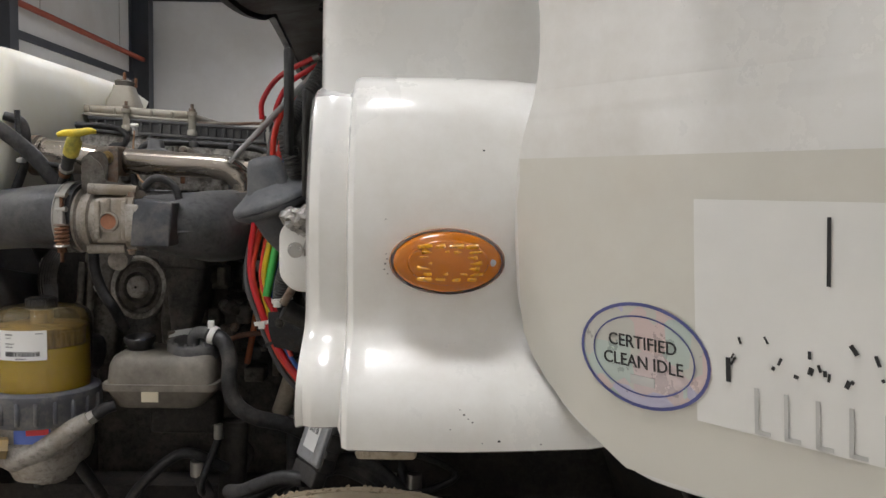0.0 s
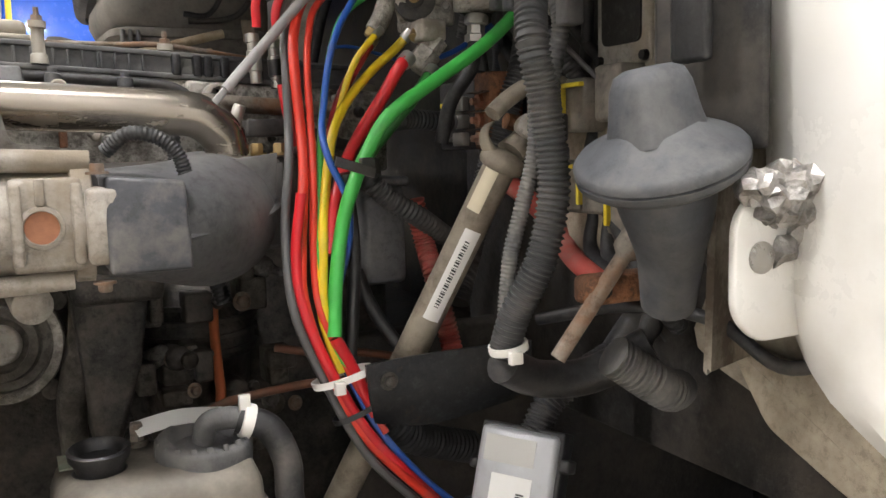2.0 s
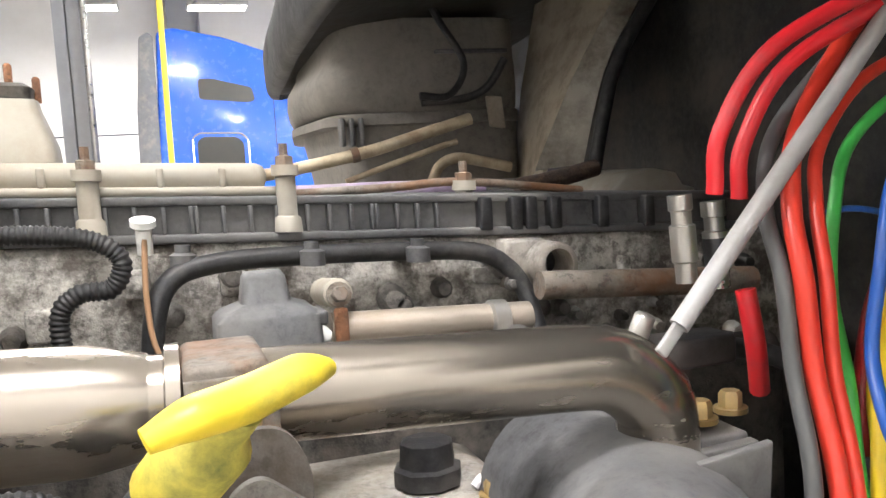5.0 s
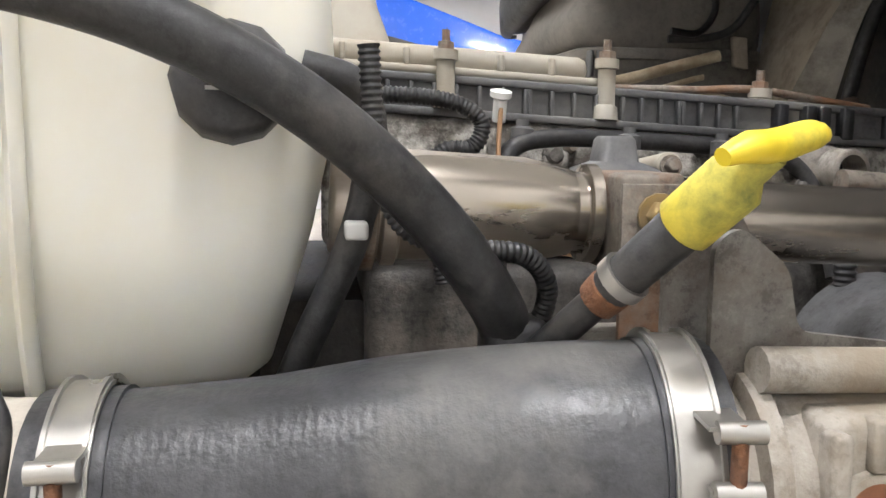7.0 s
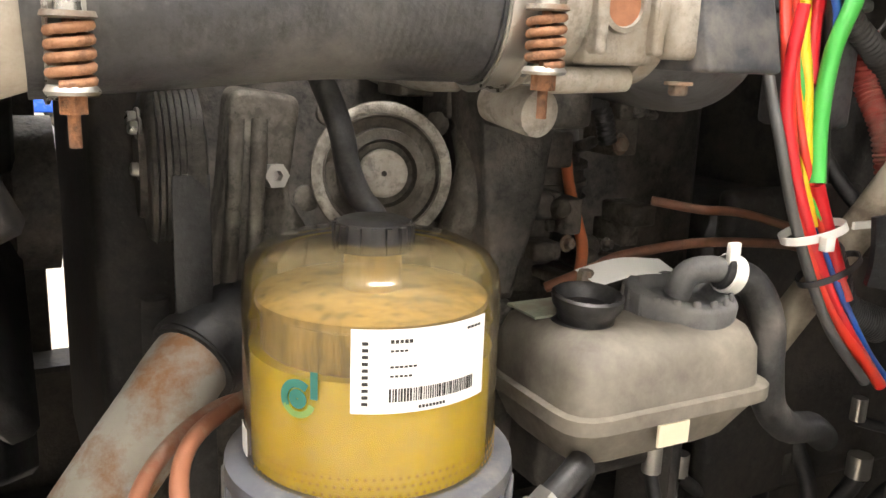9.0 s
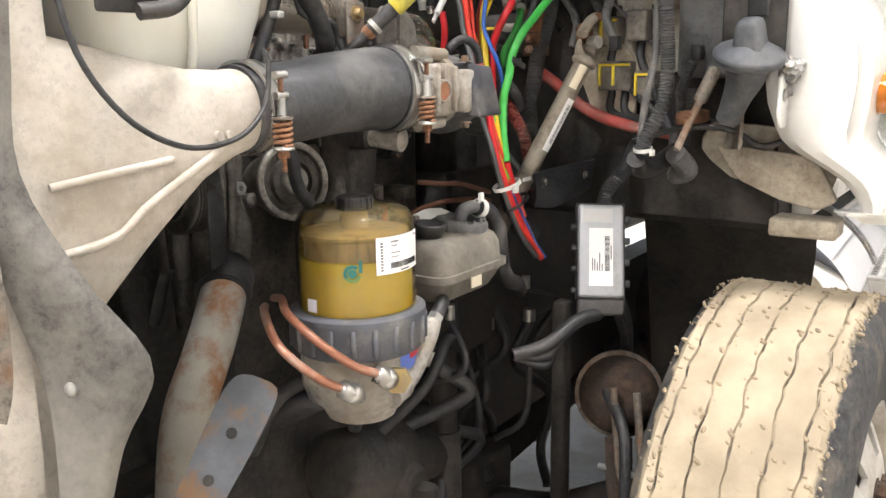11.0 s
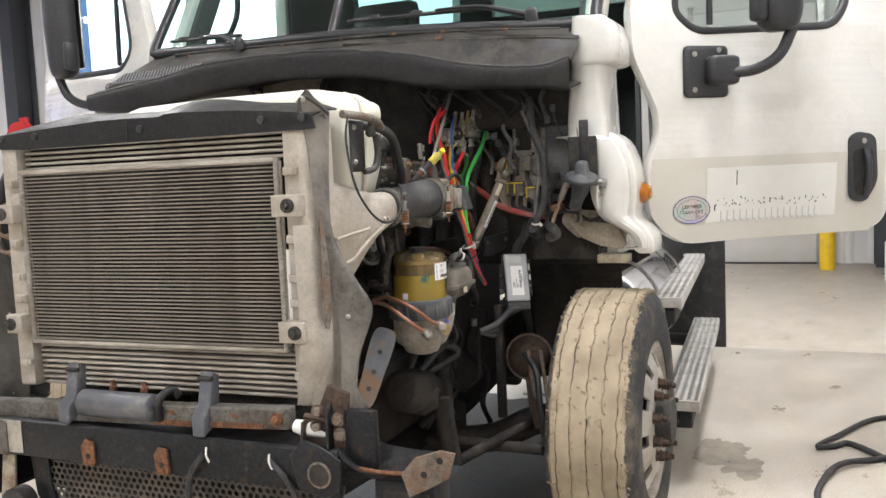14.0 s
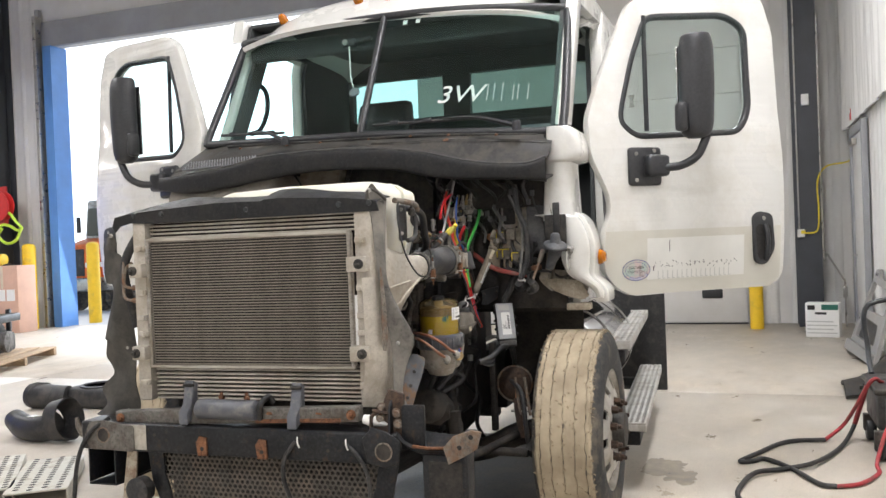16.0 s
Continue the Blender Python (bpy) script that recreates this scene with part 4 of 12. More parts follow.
def wiper(px, tip, elbow, label):
    w = thing("windscreen_wiper", label, "wiper", px, "windscreen wipers")
    part("pivot", lathe(px, (-0.3, 0, 1), [(-0.02, 0.025), (0.02, 0.022), (0.03, 0.012)], 16), "plastic_clean", w)
    part("arm", tube([px, Vector(px).lerp(Vector(elbow), 0.5) + Vector((-0.01, 0, 0.02)), elbow], 0.012, 8, flat=0.7, radii=[0.018, 0.013, 0.008]), "plastic_clean", w)
    a, b = tip
    part("blade", tube([a, Vector(a).lerp(Vector(b), 0.5), b], 0.009, 6), "rubber", w)
    for f in (0.2, 0.5, 0.8):
        p = Vector(a).lerp(Vector(b), f)
        part("blade_clip", box(p.x - 0.012, p.x + 0.004, p.y - 0.025, p.y + 0.025, p.z - 0.004, p.z + 0.016, 0.003), "plastic_clean", w)


TH = radians(52)
HINGE_L, DIR_L, NOR_L = Vector((1.53, -1.24, 0)), Vector((math.cos(TH), -math.sin(TH), 0)), Vector((-math.sin(TH), -math.cos(TH), 0))
TH2 = radians(71)
HINGE_R, DIR_R, NOR_R = Vector((1.53, 1.17, 0.09)), Vector((math.cos(TH2), math.sin(TH2), 0)), Vector((-math.sin(TH2), math.cos(TH2), 0))


def round_poly(pts, r, n=5):
    out = []
    k = len(pts)
    for i in range(k):
        p, a, b = Vector((*pts[i], 0)), Vector((*pts[i - 1], 0)), Vector((*pts[(i + 1) % k], 0))
        rr = min(r, (a - p).length * 0.45, (b - p).length * 0.45)
        s, e = p + (a - p).normalized() * rr, p + (b - p).normalized() * rr
        for j in range(n + 1):
            t = j / n
            q = s * (1 - t) ** 2 + p * 2 * t * (1 - t) + e * t * t
            out.append((q.x, q.y))
    return out


def cab_door(hinge, dr, nr, label, full):
    """A cab door: outline along its width s and height z, skin with a window hole, inner lining, glass, frame, mirror."""
    d = thing("cab_door", label, "truck door", tuple(hinge + Vector((0, 0, 1.15))), "cab doors")
    m = Matrix(((dr.x, 0, nr.x, hinge.x), (dr.y, 0, nr.y, hinge.y), (0, 1, 0, hinge.z), (0, 0, 0, 1)))   # s, z, outwards

    outer = round_poly([(0.045, 1.3), (0.045, 1.42), (0.055, 1.5), (0.092, 1.585), (0.09, 1.68), (-0.01, 1.9), (-0.01, 2.09), (0.09, 2.33), (0.29, 2.72), (0.4, 2.8), (1.0, 2.83), (1.16, 2.8), (1.215, 2.6), (1.205, 1.9), (1.195, 1.22), (1.15, 1.165), (0.22, 1.142), (0.11, 1.2)], 0.045, 4)
    win = round_poly([(0.185, 2.07), (0.2, 2.16), (0.28, 2.42), (0.385, 2.655), (0.9, 2.69), (1.03, 2.62), (1.015, 2.14), (0.93, 2.02), (0.27, 1.995)], 0.07, 5)

    def bow(z):
        # gently barrelled skin that leans inwards above the waist
        k = min(max((z - 1.14) / 1.0, 0), 1)
        return 0.034 * math.sin(k * math.pi) - 0.075 * max(0, z - 2.0) ** 1.2

    bm = bmesh.new()
    vo = [bm.verts.new((s, z, 0)) for s, z in outer]
    vi = [bm.verts.new((s, z, 0)) for s, z in win]
    es = [bm.edges.new((v[i], v[(i + 1) % len(v)])) for v in (vo, vi) for i in range(len(v))]
    bmesh.ops.triangle_fill(bm, edges=es, use_beauty=True)
    # cut in level strips, so that the barrelled skin shades smoothly
    for k in range(58):
        bmesh.ops.bisect_plane(bm, geom=bm.verts[:] + bm.edges[:] + bm.faces[:], dist=1e-5, plane_co=(0, 1.15 + k * 0.03, 0), plane_no=(0, 1, 0))
    bmesh.ops.dissolve_limit(bm, angle_limit=0.01, verts=[], edges=[e for e in bm.edges if abs(e.verts[0].co.y - e.verts[1].co.y) > 0.001 and len(e.link_faces) == 2])
    ext = bmesh.ops.extrude_face_region(bm, geom=bm.faces[:])
    back = {v for v in ext["geom"] if isinstance(v, bmesh.types.BMVert)}
    for v in bm.verts:
        v.co = m @ Vector((v.co.x, v.co.y, bow(v.co.y) - (0.055 if v not in back else 0)))
    bmesh.ops.recalc_face_normals(bm, faces=bm.faces)
    rim = [e for e in bm.edges if len(e.link_faces) == 2 and e.calc_face_angle(0) > 1.0]
    bmesh.ops.bevel(bm, geom=rim, offset=0.006, segments=2, affect="EDGES", profile=0.5, clamp_overlap=True)
    sk = part("skin", bm, "paint", d, "white painted door skin", smooth=30)
    g = part("window_glass", prism(win, "z", -0.035, -0.029), "glass_clear", d, "clear side window")
    g.data.transform(m)
    g.visible_shadow = False
    bm = bmesh.new()
    tube([m @ Vector((s, z, bow(z) - 0.012)) for s, z in win + win[:2]], 0.02, 8, 1, bm)
    rod(m @ Vector((0.36, 2.03, -0.025)), m @ Vector((0.375, 2.66, -0.045)), 0.013, 8, bm)
    part("window_seal", bm, "plastic_clean", d, "black window seal and divider bar")
    lining = part("lining", prism(round_poly([(0.12, 1.25), (0.1, 1.95), (1.1, 1.95), (1.1, 1.2)], 0.05), "z", -0.09, -0.06, 0.008), "plastic_grey", d, "grey inner door lining")
    lining.data.transform(m)
    # mirror
    br = part("mirror_bracket", box(0.2, 0.4, 1.73, 1.935, 0.02, 0.055, 0.02, m=m), "plastic_clean", d, "black mirror base plate")
    b2 = part("knuckle", box(0.28, 0.41, 1.775, 1.89, 0.05, 0.12, 0.02, m=m), "plastic_clean", br)
    for s, z in ((0.24, 1.9), (0.24, 1.76), (0.35, 1.915)):
        part("bolt", lathe(m @ Vector((s, z, 0.05)), nr, [(0, 0.011), (0.008, 0.011), (0.009, 0.006)], 10), "zinc", br)
    arm = [(0.38, 1.82, 0.1), (0.46, 1.83, 0.15), (0.53, 1.88, 0.19), (0.575, 1.98, 0.21)]
    part("mirror_arm", tube([m @ Vector(a) for a in arm], 0.022, 12), "plastic_clean", d, "black tubular mirror arm")
    mh = part("mirror_head", tube([m @ Vector(p) for p in ((0.52, 1.965, 0.2), (0.52, 1.99, 0.2), (0.52, 2.05, 0.2), (0.525, 2.25, 0.205), (0.53, 2.44, 0.2), (0.53, 2.5, 0.19), (0.53, 2.515, 0.19))], 0.1, 20, 6, flat=0.75,
                                   radii=[0.045, 0.075, 0.088, 0.09, 0.088, 0.075, 0.035]), "plastic_clean", d, "tall black mirror housing")
    part("mirror_glass", box(0.46, 0.62, 2.02, 2.46, 0.115, 0.125, 0.003, m=m), "mirror", mh)
    part("spot_mirror", box(0.4, 0.455, 2.0, 2.15, 0.17, 0.24, 0.02, m=m), "plastic_clean", d, "small black convex mirror housing")
    # handle
    hd = part("handle_plate", prism(round_poly([(0.985, 1.285), (0.975, 1.55), (1.02, 1.575), (1.115, 1.56), (1.125, 1.36), (1.06, 1.27)], 0.04), "z", 0.02, 0.042, 0.006), "plastic_clean", d, "black recessed door handle")
    hd.data.transform(m)
    # dark plate that stands in for the shaded hollow behind the grip
    cup = part("recess", prism(round_poly([(1.0, 1.31), (0.995, 1.5), (1.1, 1.5), (1.1, 1.36), (1.05, 1.3)], 0.03), "z", 0.038, 0.0435), "void", hd)
    cup.data.transform(m)
    part("grip", tube([m @ Vector(p) for p in ((1.055, 1.3, 0.04), (1.055, 1.35, 0.06), (1.055, 1.44, 0.065), (1.055, 1.5, 0.044))], 0.014, 10), "plastic_clean", hd)
    part("lock", lathe(m @ Vector((1.05, 1.535, 0.04)), nr, [(0, 0.012), (0.005, 0.012), (0.006, 0.003)], 12), "zinc", hd)
    if full:
        # vinyl over the door's lower half, paper over it
        mm = m
        def vin(poly, off, mt, name, label, parent=d):
            bmv = bmesh.new()
            zz = sorted({z for _, z in poly})
            s0, s1, z0, z1 = min(p[0] for p in poly), max(p[0] for p in poly), min(zz), max(zz)
            gr = [[mm @ Vector((s0 + (s1 - s0) * j / 6, z0 + (z1 - z0) * i / 10, bow(z0 + (z1 - z0) * i / 10) + off)) for j in range(7)] for i in range(11)]
            return part(name, sheet(gr, 0.0006, bmv), mt, parent, label)
        bmv = bmesh.new()
        rows_ = []
        for i in range(14):
            z = 1.149 + (1.492 - 1.149) * i / 13
            k = max(0.0, 1.3 - z) / 0.158
            sa = 0.052 + 0.17 * k ** 1.9 + (0.006 if z > 1.44 else 0)
            sb = 1.17 - 0.07 * max(0.0, 1.2 - z) / 0.055 + 0.02 * (z - 1.2)
            rows_.append([mm @ Vector((sa + (sb - sa) * j / 4, z, bow(z) + 0.0008)) for j in range(5)])
        part("vinyl_film", sheet(rows_, 0.0008, bmv), "vinyl", d, "aged cream vinyl film on the lower half")
        pp = vin([(0.305, 1.226), (0.925, 1.448)], 0.003, "paper_film", "paper_sheet", "white masking vinyl over faded lettering")
        P = lambda s, z, o: panel_pose(tuple(mm @ Vector((s, z, bow(z) + o))), dr, Vector((0, 0, 1)) + nr * (bow(z + 0.01) - bow(z - 0.01)) / 0.02)
        bm = bmesh.new()
        rnd = random.Random(4)
        s = 0.345
        for i in range(19):
            wd = rnd.uniform(0.012, 0.026)
            for k in range(3):
                a, b = rnd.uniform(0, wd), rnd.uniform(-0.012, 0.012)
                plate(P(s, 1.3, 0.0045) @ pose(0, 0, 0, 0, 0, rnd.uniform(-40, 40)), a, a + rnd.uniform(0.0015, 0.005), b, b + rnd.uniform(0.003, 0.01), 0, 0.0006, bm=bm)
            s += 0.028
        for k in range(4):
            plate(P(0.44, 1.405, 0.0045), 0.0, 0.0035, -0.03 + k * 0.015, -0.015 + k * 0.015, 0, 0.0005, bm=bm)
        plate(P(0.34, 1.285, 0.0045), 0.0, 0.005, -0.012, 0.012, 0, 0.0005, bm=bm)
        part("lettering", bm, "ink", pp, "remnants of scraped black lettering")
        bm = bmesh.new()
        for k in range(16):
            s = 0.37 + k * 0.03
            box(0, 0.004, -0.022, 0.022, 0, 0.0005, bm=bm, m=P(s, 1.25, 0.0045))
            box(0, 0.016, -0.022, -0.018, 0, 0.0005, bm=bm, m=P(s, 1.25, 0.0045))
        part("lettering", bm, "ink_grey", pp, "faded grey lettering bars")
        # oval sticker
        cs, cz = 0.238, 1.281
        def oval(a, b, o, th, mt, name, par, lab="", inner=None):
            n = 40
            pts = [(a * math.cos(2 * math.pi * i / n), b * math.sin(2 * math.pi * i / n)) for i in range(n)]
            bmo = bmesh.new()
            if inner:
                ia, ib = inner
                pin = [(ia * math.cos(2 * math.pi * i / n), ib * math.sin(2 * math.pi * i / n)) for i in range(n)]
                M4 = P(cs, cz, o)
                A = [bmo.verts.new(M4 @ Vector((*p, th))) for p in pts]
                B = [bmo.verts.new(M4 @ Vector((*p, th))) for p in pin]
                for i in range(n):
                    bmo.faces.new((A[i], A[(i + 1) % n], B[(i + 1) % n], B[i]))
            else:
                prism(pts, "z", 0, th, bm=bmo)
                bmesh.ops.transform(bmo, matrix=P(cs, cz, o), verts=bmo.verts)
            return part(name, bmo, mt, par, lab)
        st = oval(0.085, 0.0575, 0.003, 0.0008, "holo", "oval_sticker", d, "holographic oval emissions sticker")
        oval(0.085, 0.0575, 0.0042, 0.0003, "ink_navy", "ring", st, inner=(0.0812, 0.0538))
        oval(0.067, 0.0435, 0.0042, 0.0003, "ink_navy", "ring", st, inner=(0.0652, 0.0417))
        text("lettering", "CERTIFIED", 0.0195, P(cs, cz + 0.013, 0.0044), "ink", st)
        text("lettering", "CLEAN IDLE", 0.0195, P(cs, cz - 0.008, 0.0044), "ink", st)
        part("print", plate(P(cs, cz - 0.027, 0.0042), -0.016, 0.016, -0.005, 0.005, 0, 0.0004), "ink_grey", st)
    return d


def side_panel():
    """White corner panel of the cab in front of the door, with the turn lamp."""
    p = thing("cab_corner_panel", "white moulded cab corner panel with scuffs ahead of the door", "body panel", (1.4, -1.2, 1.12))
    # outer line of the lower moulding over its height
    line = [(1.604, -1.15), (1.6, -1.178), (1.59, -1.2), (1.572, -1.222), (1.545, -1.242), (1.5, -1.26), (1.45, -1.273), (1.4, -1.277), (1.35, -1.274), (1.31, -1.268), (1.285, -1.267), (1.268, -1.274), (1.253, -1.288),
            (1.238, -1.304), (1.222, -1.319), (1.207, -1.33), (1.19, -1.336), (1.165, -1.338), (1.146, -1.336), (1.142, -1.325), (1.141, -1.29)]
    rows = []
    for z, y in line:
        e = max(0.0, (1.25 - z) / 0.1) ** 0.8
        xr = 1.6 + 0.06 * min(1, e)
        ret = 0.3 + 0.7 * min(1, max(0, (z - 1.15) / 0.22))
        zf = z + (0.022 * (1.3 - z) / 0.16 if z < 1.3 else 0) - (0.012 if z > 1.58 else 0)
        rows.append([(1.31, y + 0.17 * ret, zf), (1.283, y + 0.13 * ret, zf), (1.274, y + 0.075 * ret + 0.006, zf), (1.276, y + 0.042 * ret + 0.006, zf), (1.283, y + 0.027, zf), (1.295, y + 0.019, zf), (1.312, y + 0.019, zf), (1.326, y + 0.023, zf), (1.331, y + 0.021, (z + zf) / 2),
                     (1.335, y + 0.004, z), (1.34, y - 0.001, z), (1.37, y - 0.003, z), (1.42, y - 0.004, z), (1.48, y - 0.003, z), (1.54, y + 0.003, z), (xr - 0.03, y + 0.014, z), (xr, y + 0.03, z), (xr + 0.02, y + 0.06, z)])
    part("panel", sheet(rows, 0.005), "paint", p, "white painted lower moulding with chips", smooth=32)
    rows = []
    for z, y in ((2.035, -1.12), (2.032, -1.175), (2.01, -1.205), (1.96, -1.222), (1.9, -1.228), (1.872, -1.222), (1.862, -1.2), (1.856, -1.17), (1.84, -1.165), (1.76, -1.168), (1.66, -1.172), (1.59, -1.176), (1.56, -1.176)):
        k = 0.012 if z > 1.86 else 0
        yi = -1.03 - 0.028 * max(0, (z - 1.6) / 0.35)
        rows.append([(1.36 - k, yi + 0.006, z), (1.3 - k, yi, z), (1.288 - k, yi - 0.012, z), (1.285 - k, (yi + y) / 2, z), (1.285 - k, y + 0.03, z), (1.294 - k, y + 0.008, z), (1.315, y - 0.002, z), (1.4, y - 0.006, z), (1.5, y - 0.006, z), (1.56, y + 0.0, z), (1.59, y + 0.012, z), (1.606, y + 0.035, z), (1.61, y + 0.07, z)])
    part("upper_panel", sheet(rows, 0.005), "paint", p, "white painted upper panel", smooth=60)
    part("door_seal", tube([(1.6, -1.13, 1.95), (1.598, -1.13, 1.7), (1.605, -1.16, 1.5), (1.62, -1.18, 1.2)], 0.016, 8), "rubber", p, "black rubber seal at the door gap")
    part("inner_return", sheet([[(1.3, -1.05, 2.0), (1.6, -1.05, 2.0)], [(1.3, -1.05, 1.45), (1.6, -1.05, 1.45)]], 0.01), "plastic_dusty", p, "dark inner return")
    fb = part("fender_bracket", prism(round_poly([(-1.0, 1.27), (-1.19, 1.25), (-1.235, 1.17), (-1.2, 1.15), (-1.13, 1.165), (-1.05, 1.2)], 0.012), "x", 1.37, 1.38, 0.003), "firewall_cream", p, "pale dusty fender bracket")
    part("bracket_foot", box(1.34, 1.42, -1.24, -1.12, 1.1, 1.135, 0.006), "firewall_cream", fb)
    l = part("turn_lamp", oval_lamp(0), "amber", p, "amber oval side turn lamp")
    part("reflector_cell", oval_lamp(1), "amber_cell", l, "faceted amber cells with their glint put into the colour")["kind"] = "stuff"
    part("bezel", oval_lamp(2), "amber", l, "darker amber rim")
    for dx in (-0.055, 0.055):
        part("screw", lathe((1.456 + dx, -1.296, 1.366), (0, -1, 0.0), [(0, 0.005), (0.004, 0.0045), (0.005, 0.002)], 10), "zinc", l)
    sticker(p, panel_pose((1.435, -1.1765, 1.7), (1, 0.0, 0), (0.0, 0.07, 1)), 0.075, 0.06, seed=3)
    bm = bmesh.new()
    for x, y, z, r in ((1.52, -1.338, 1.158, 0.0028), (1.5, -1.337, 1.155, 0.0013), (1.478, -1.34, 1.19, 0.0022), (1.483, -1.34, 1.185, 0.0015), (1.488, -1.34, 1.181, 0.002), (1.473, -1.34, 1.196, 0.0012),
                       (1.462, -1.34, 1.172, 0.0012), (1.5, -1.264, 1.503, 0.0022), (1.38, -1.279, 1.417, 0.0013), (1.57, -1.334, 1.154, 0.0016), (1.39, -1.338, 1.153, 0.0013), (1.43, -1.338, 1.15, 0.001),
                       (1.382, -1.281, 1.368, 0.0016), (1.38, -1.281, 1.362, 0.0022), (1.379, -1.281, 1.355, 0.0018), (1.383, -1.281, 1.35, 0.0014), (1.381, -1.281, 1.374, 0.0014)):
        bmesh.ops.create_icosphere(bm, subdivisions=1, radius=r * 0.6, matrix=Matrix.Translation((x, y - 0.004, z)) @ Matrix.Diagonal((1.2, 0.25, 0.9, 1)))
    part("chip", bm, "ink", p, "small dark paint chips")["kind"] = "stuff"
    return p


def oval_lamp(k):
    a, b = ((0.066, 0.037), (0.045, 0.027), (0.068, 0.039))[k]
    bm = bmesh.new()
    n = 36
    c = Vector((1.456, -1.283, 1.366))
    ux, uz, out = Vector((1, 0.055, 0)), Vector((0, 0, 1)), Vector((0.05, -1, 0))
    def lp(f, h):
        return [c + ux * (a * f * math.cos(2 * math.pi * i / n)) + uz * (b * f * math.sin(2 * math.pi * i / n)) + out * h for i in range(n)]
    if k == 0:
        return rings(bm, [lp(1, -0.01), lp(1, 0.012), lp(0.93, 0.018), lp(0.75, 0.021), lp(0.72, 0.027), lp(0.5, 0.031), lp(0.02, 0.033)])
    if k == 2:
        return rings(bm, [lp(1.03, -0.01), lp(1.05, 0.004), lp(1.03, 0.008)], cap=False)
    for i in range(4):
        for j in range(7):
            x, z = (i - 1.5) * 0.019 + 0.004 * (j % 2), (j - 3) * 0.0066
            if (x / 0.045) ** 2 + (z / 0.027) ** 2 < 1:
                p = c + ux * x + uz * z + out * 0.0285
                q = random.Random(i * 7 + j)
                sx_, sz_ = q.uniform(0.005, 0.01), q.uniform(0.0016, 0.0028)
                box(-sx_, sx_, -0.003, 0.002 + q.uniform(0, 0.002), -sz_, sz_, 0.002, bm, Matrix.Translation(p) @ pose(0, 0, 0, q.uniform(-40, 40), q.uniform(-6, 6), q.uniform(-10, 10)))
    return bm


def front_wheel(y, label, mirror=1, mud="mud"):
    w = thing("truck_wheel", label, "wheel", (1.33, y, 0), "truck wheels")
    c = (1.33, y, 0.5)
    s = -mirror       # outwards
    hw = 0.142
    # tread with grooves
    grooves = (-0.105, -0.055, 0.0, 0.055, 0.105)
    prof = [(-hw - 0.012, 0.30), (-hw - 0.022, 0.36), (-hw - 0.02, 0.42), (-hw - 0.006, 0.475), (-hw + 0.012, 0.492)]
    for g in grooves:
        prof += [(g - 0.018, 0.5), (g - 0.0026, 0.4995), (g - 0.0012, 0.4905), (g + 0.0012, 0.4905), (g + 0.0026, 0.4995), (g + 0.018, 0.5)]
    prof += [(hw - 0.012, 0.492), (hw + 0.006, 0.475), (hw + 0.02, 0.42), (hw + 0.022, 0.36), (hw + 0.012, 0.30)]
    bm = bmesh.new()
    seg = 220
    rnd = random.Random(3)
    rows = []
    for i in range(seg):
        a = 2 * math.pi * i / seg
        row = []
        for t, r in prof:
            k = 1.0
            if r > 0.48:
                k += 0.003 * noise.noise((math.cos(a) * 9, math.sin(a) * 9, t * 40)) + 0.0035 * noise.noise((math.cos(a) * 40, math.sin(a) * 40, t * 120))
                if 0.489 < r < 0.491:
                    k += 0.024 * max(0, noise.noise((math.cos(a) * 16, math.sin(a) * 16, t * 9 + 4)) + 0.12)
                    k = min(k, 1.019)
            t2 = t + (0.007 * noise.noise((math.cos(a) * 14, math.sin(a) * 14, t * 11 + 2)) if r > 0.48 and abs(t) < 0.12 else 0)
            row.append((c[0] + math.cos(a) * r * k, c[1] + t2, c[2] + math.sin(a) * r * k * (1.0 if math.sin(a) > -0.9 else 0.998)))
        rows.append(row)
    rows.append(rows[0])
    vs = [[bm.verts.new(p) for p in r] for r in rows[:-1]]
    for i in range(seg):
        for j in range(len(prof) - 1):
            bm.faces.new((vs[i][j], vs[(i + 1) % seg][j], vs[(i + 1) % seg][j + 1], vs[i][j + 1]))
    bmesh.ops.recalc_face_normals(bm, faces=bm.faces)
    ty = part("tyre", bm, "tyre_mud", w, "worn tyre with dried pale mud on the tread", smooth=40)
    # crumbs of mud on the edges of the tread
    bm = bmesh.new()
    for i in range(1500):
        a = rnd.uniform(0.3, math.pi * 1.4)
        t = rnd.choice(grooves) + rnd.choice((-1, 1)) * rnd.uniform(0.003, 0.01) if i % 3 == 0 else rnd.choice((rnd.uniform(-0.125, 0.125), rnd.uniform(-0.142, -0.12), rnd.uniform(0.11, 0.14)))
        r = 0.499 if abs(t) < 0.125 else 0.494
        q = 0.0012 + 0.0045 * rnd.random() ** 2.2
        p = Vector((c[0] + math.cos(a) * r, c[1] + t, c[2] + math.sin(a) * r))
        bmesh.ops.create_icosphere(bm, subdivisions=1, radius=q, matrix=Matrix.Translation(p) @ pose(0, 0, 0, rnd.uniform(0, 90), rnd.uniform(0, 90), 0) @ Matrix.Diagonal((1, 1.6, 0.8, 1)))
    part("mud_crumb", bm, "mud", ty, "crumbs of dried mud", smooth=30)["kind"] = "stuff"
    o = Vector((0, s, 0))
    cc = Vector(c)
    # rim: barrel and disc with hand holes
    rim = part("rim", lathe(cc + o * 0.15, -o, [(0, 0.305), (0.0, 0.292), (0.02, 0.285), (0.06, 0.272), (0.26, 0.272), (0.3, 0.3)], 48, cap=False), "wheel", w, "dull aluminium wheel rim")
    n = 10
    bm = bmesh.new()
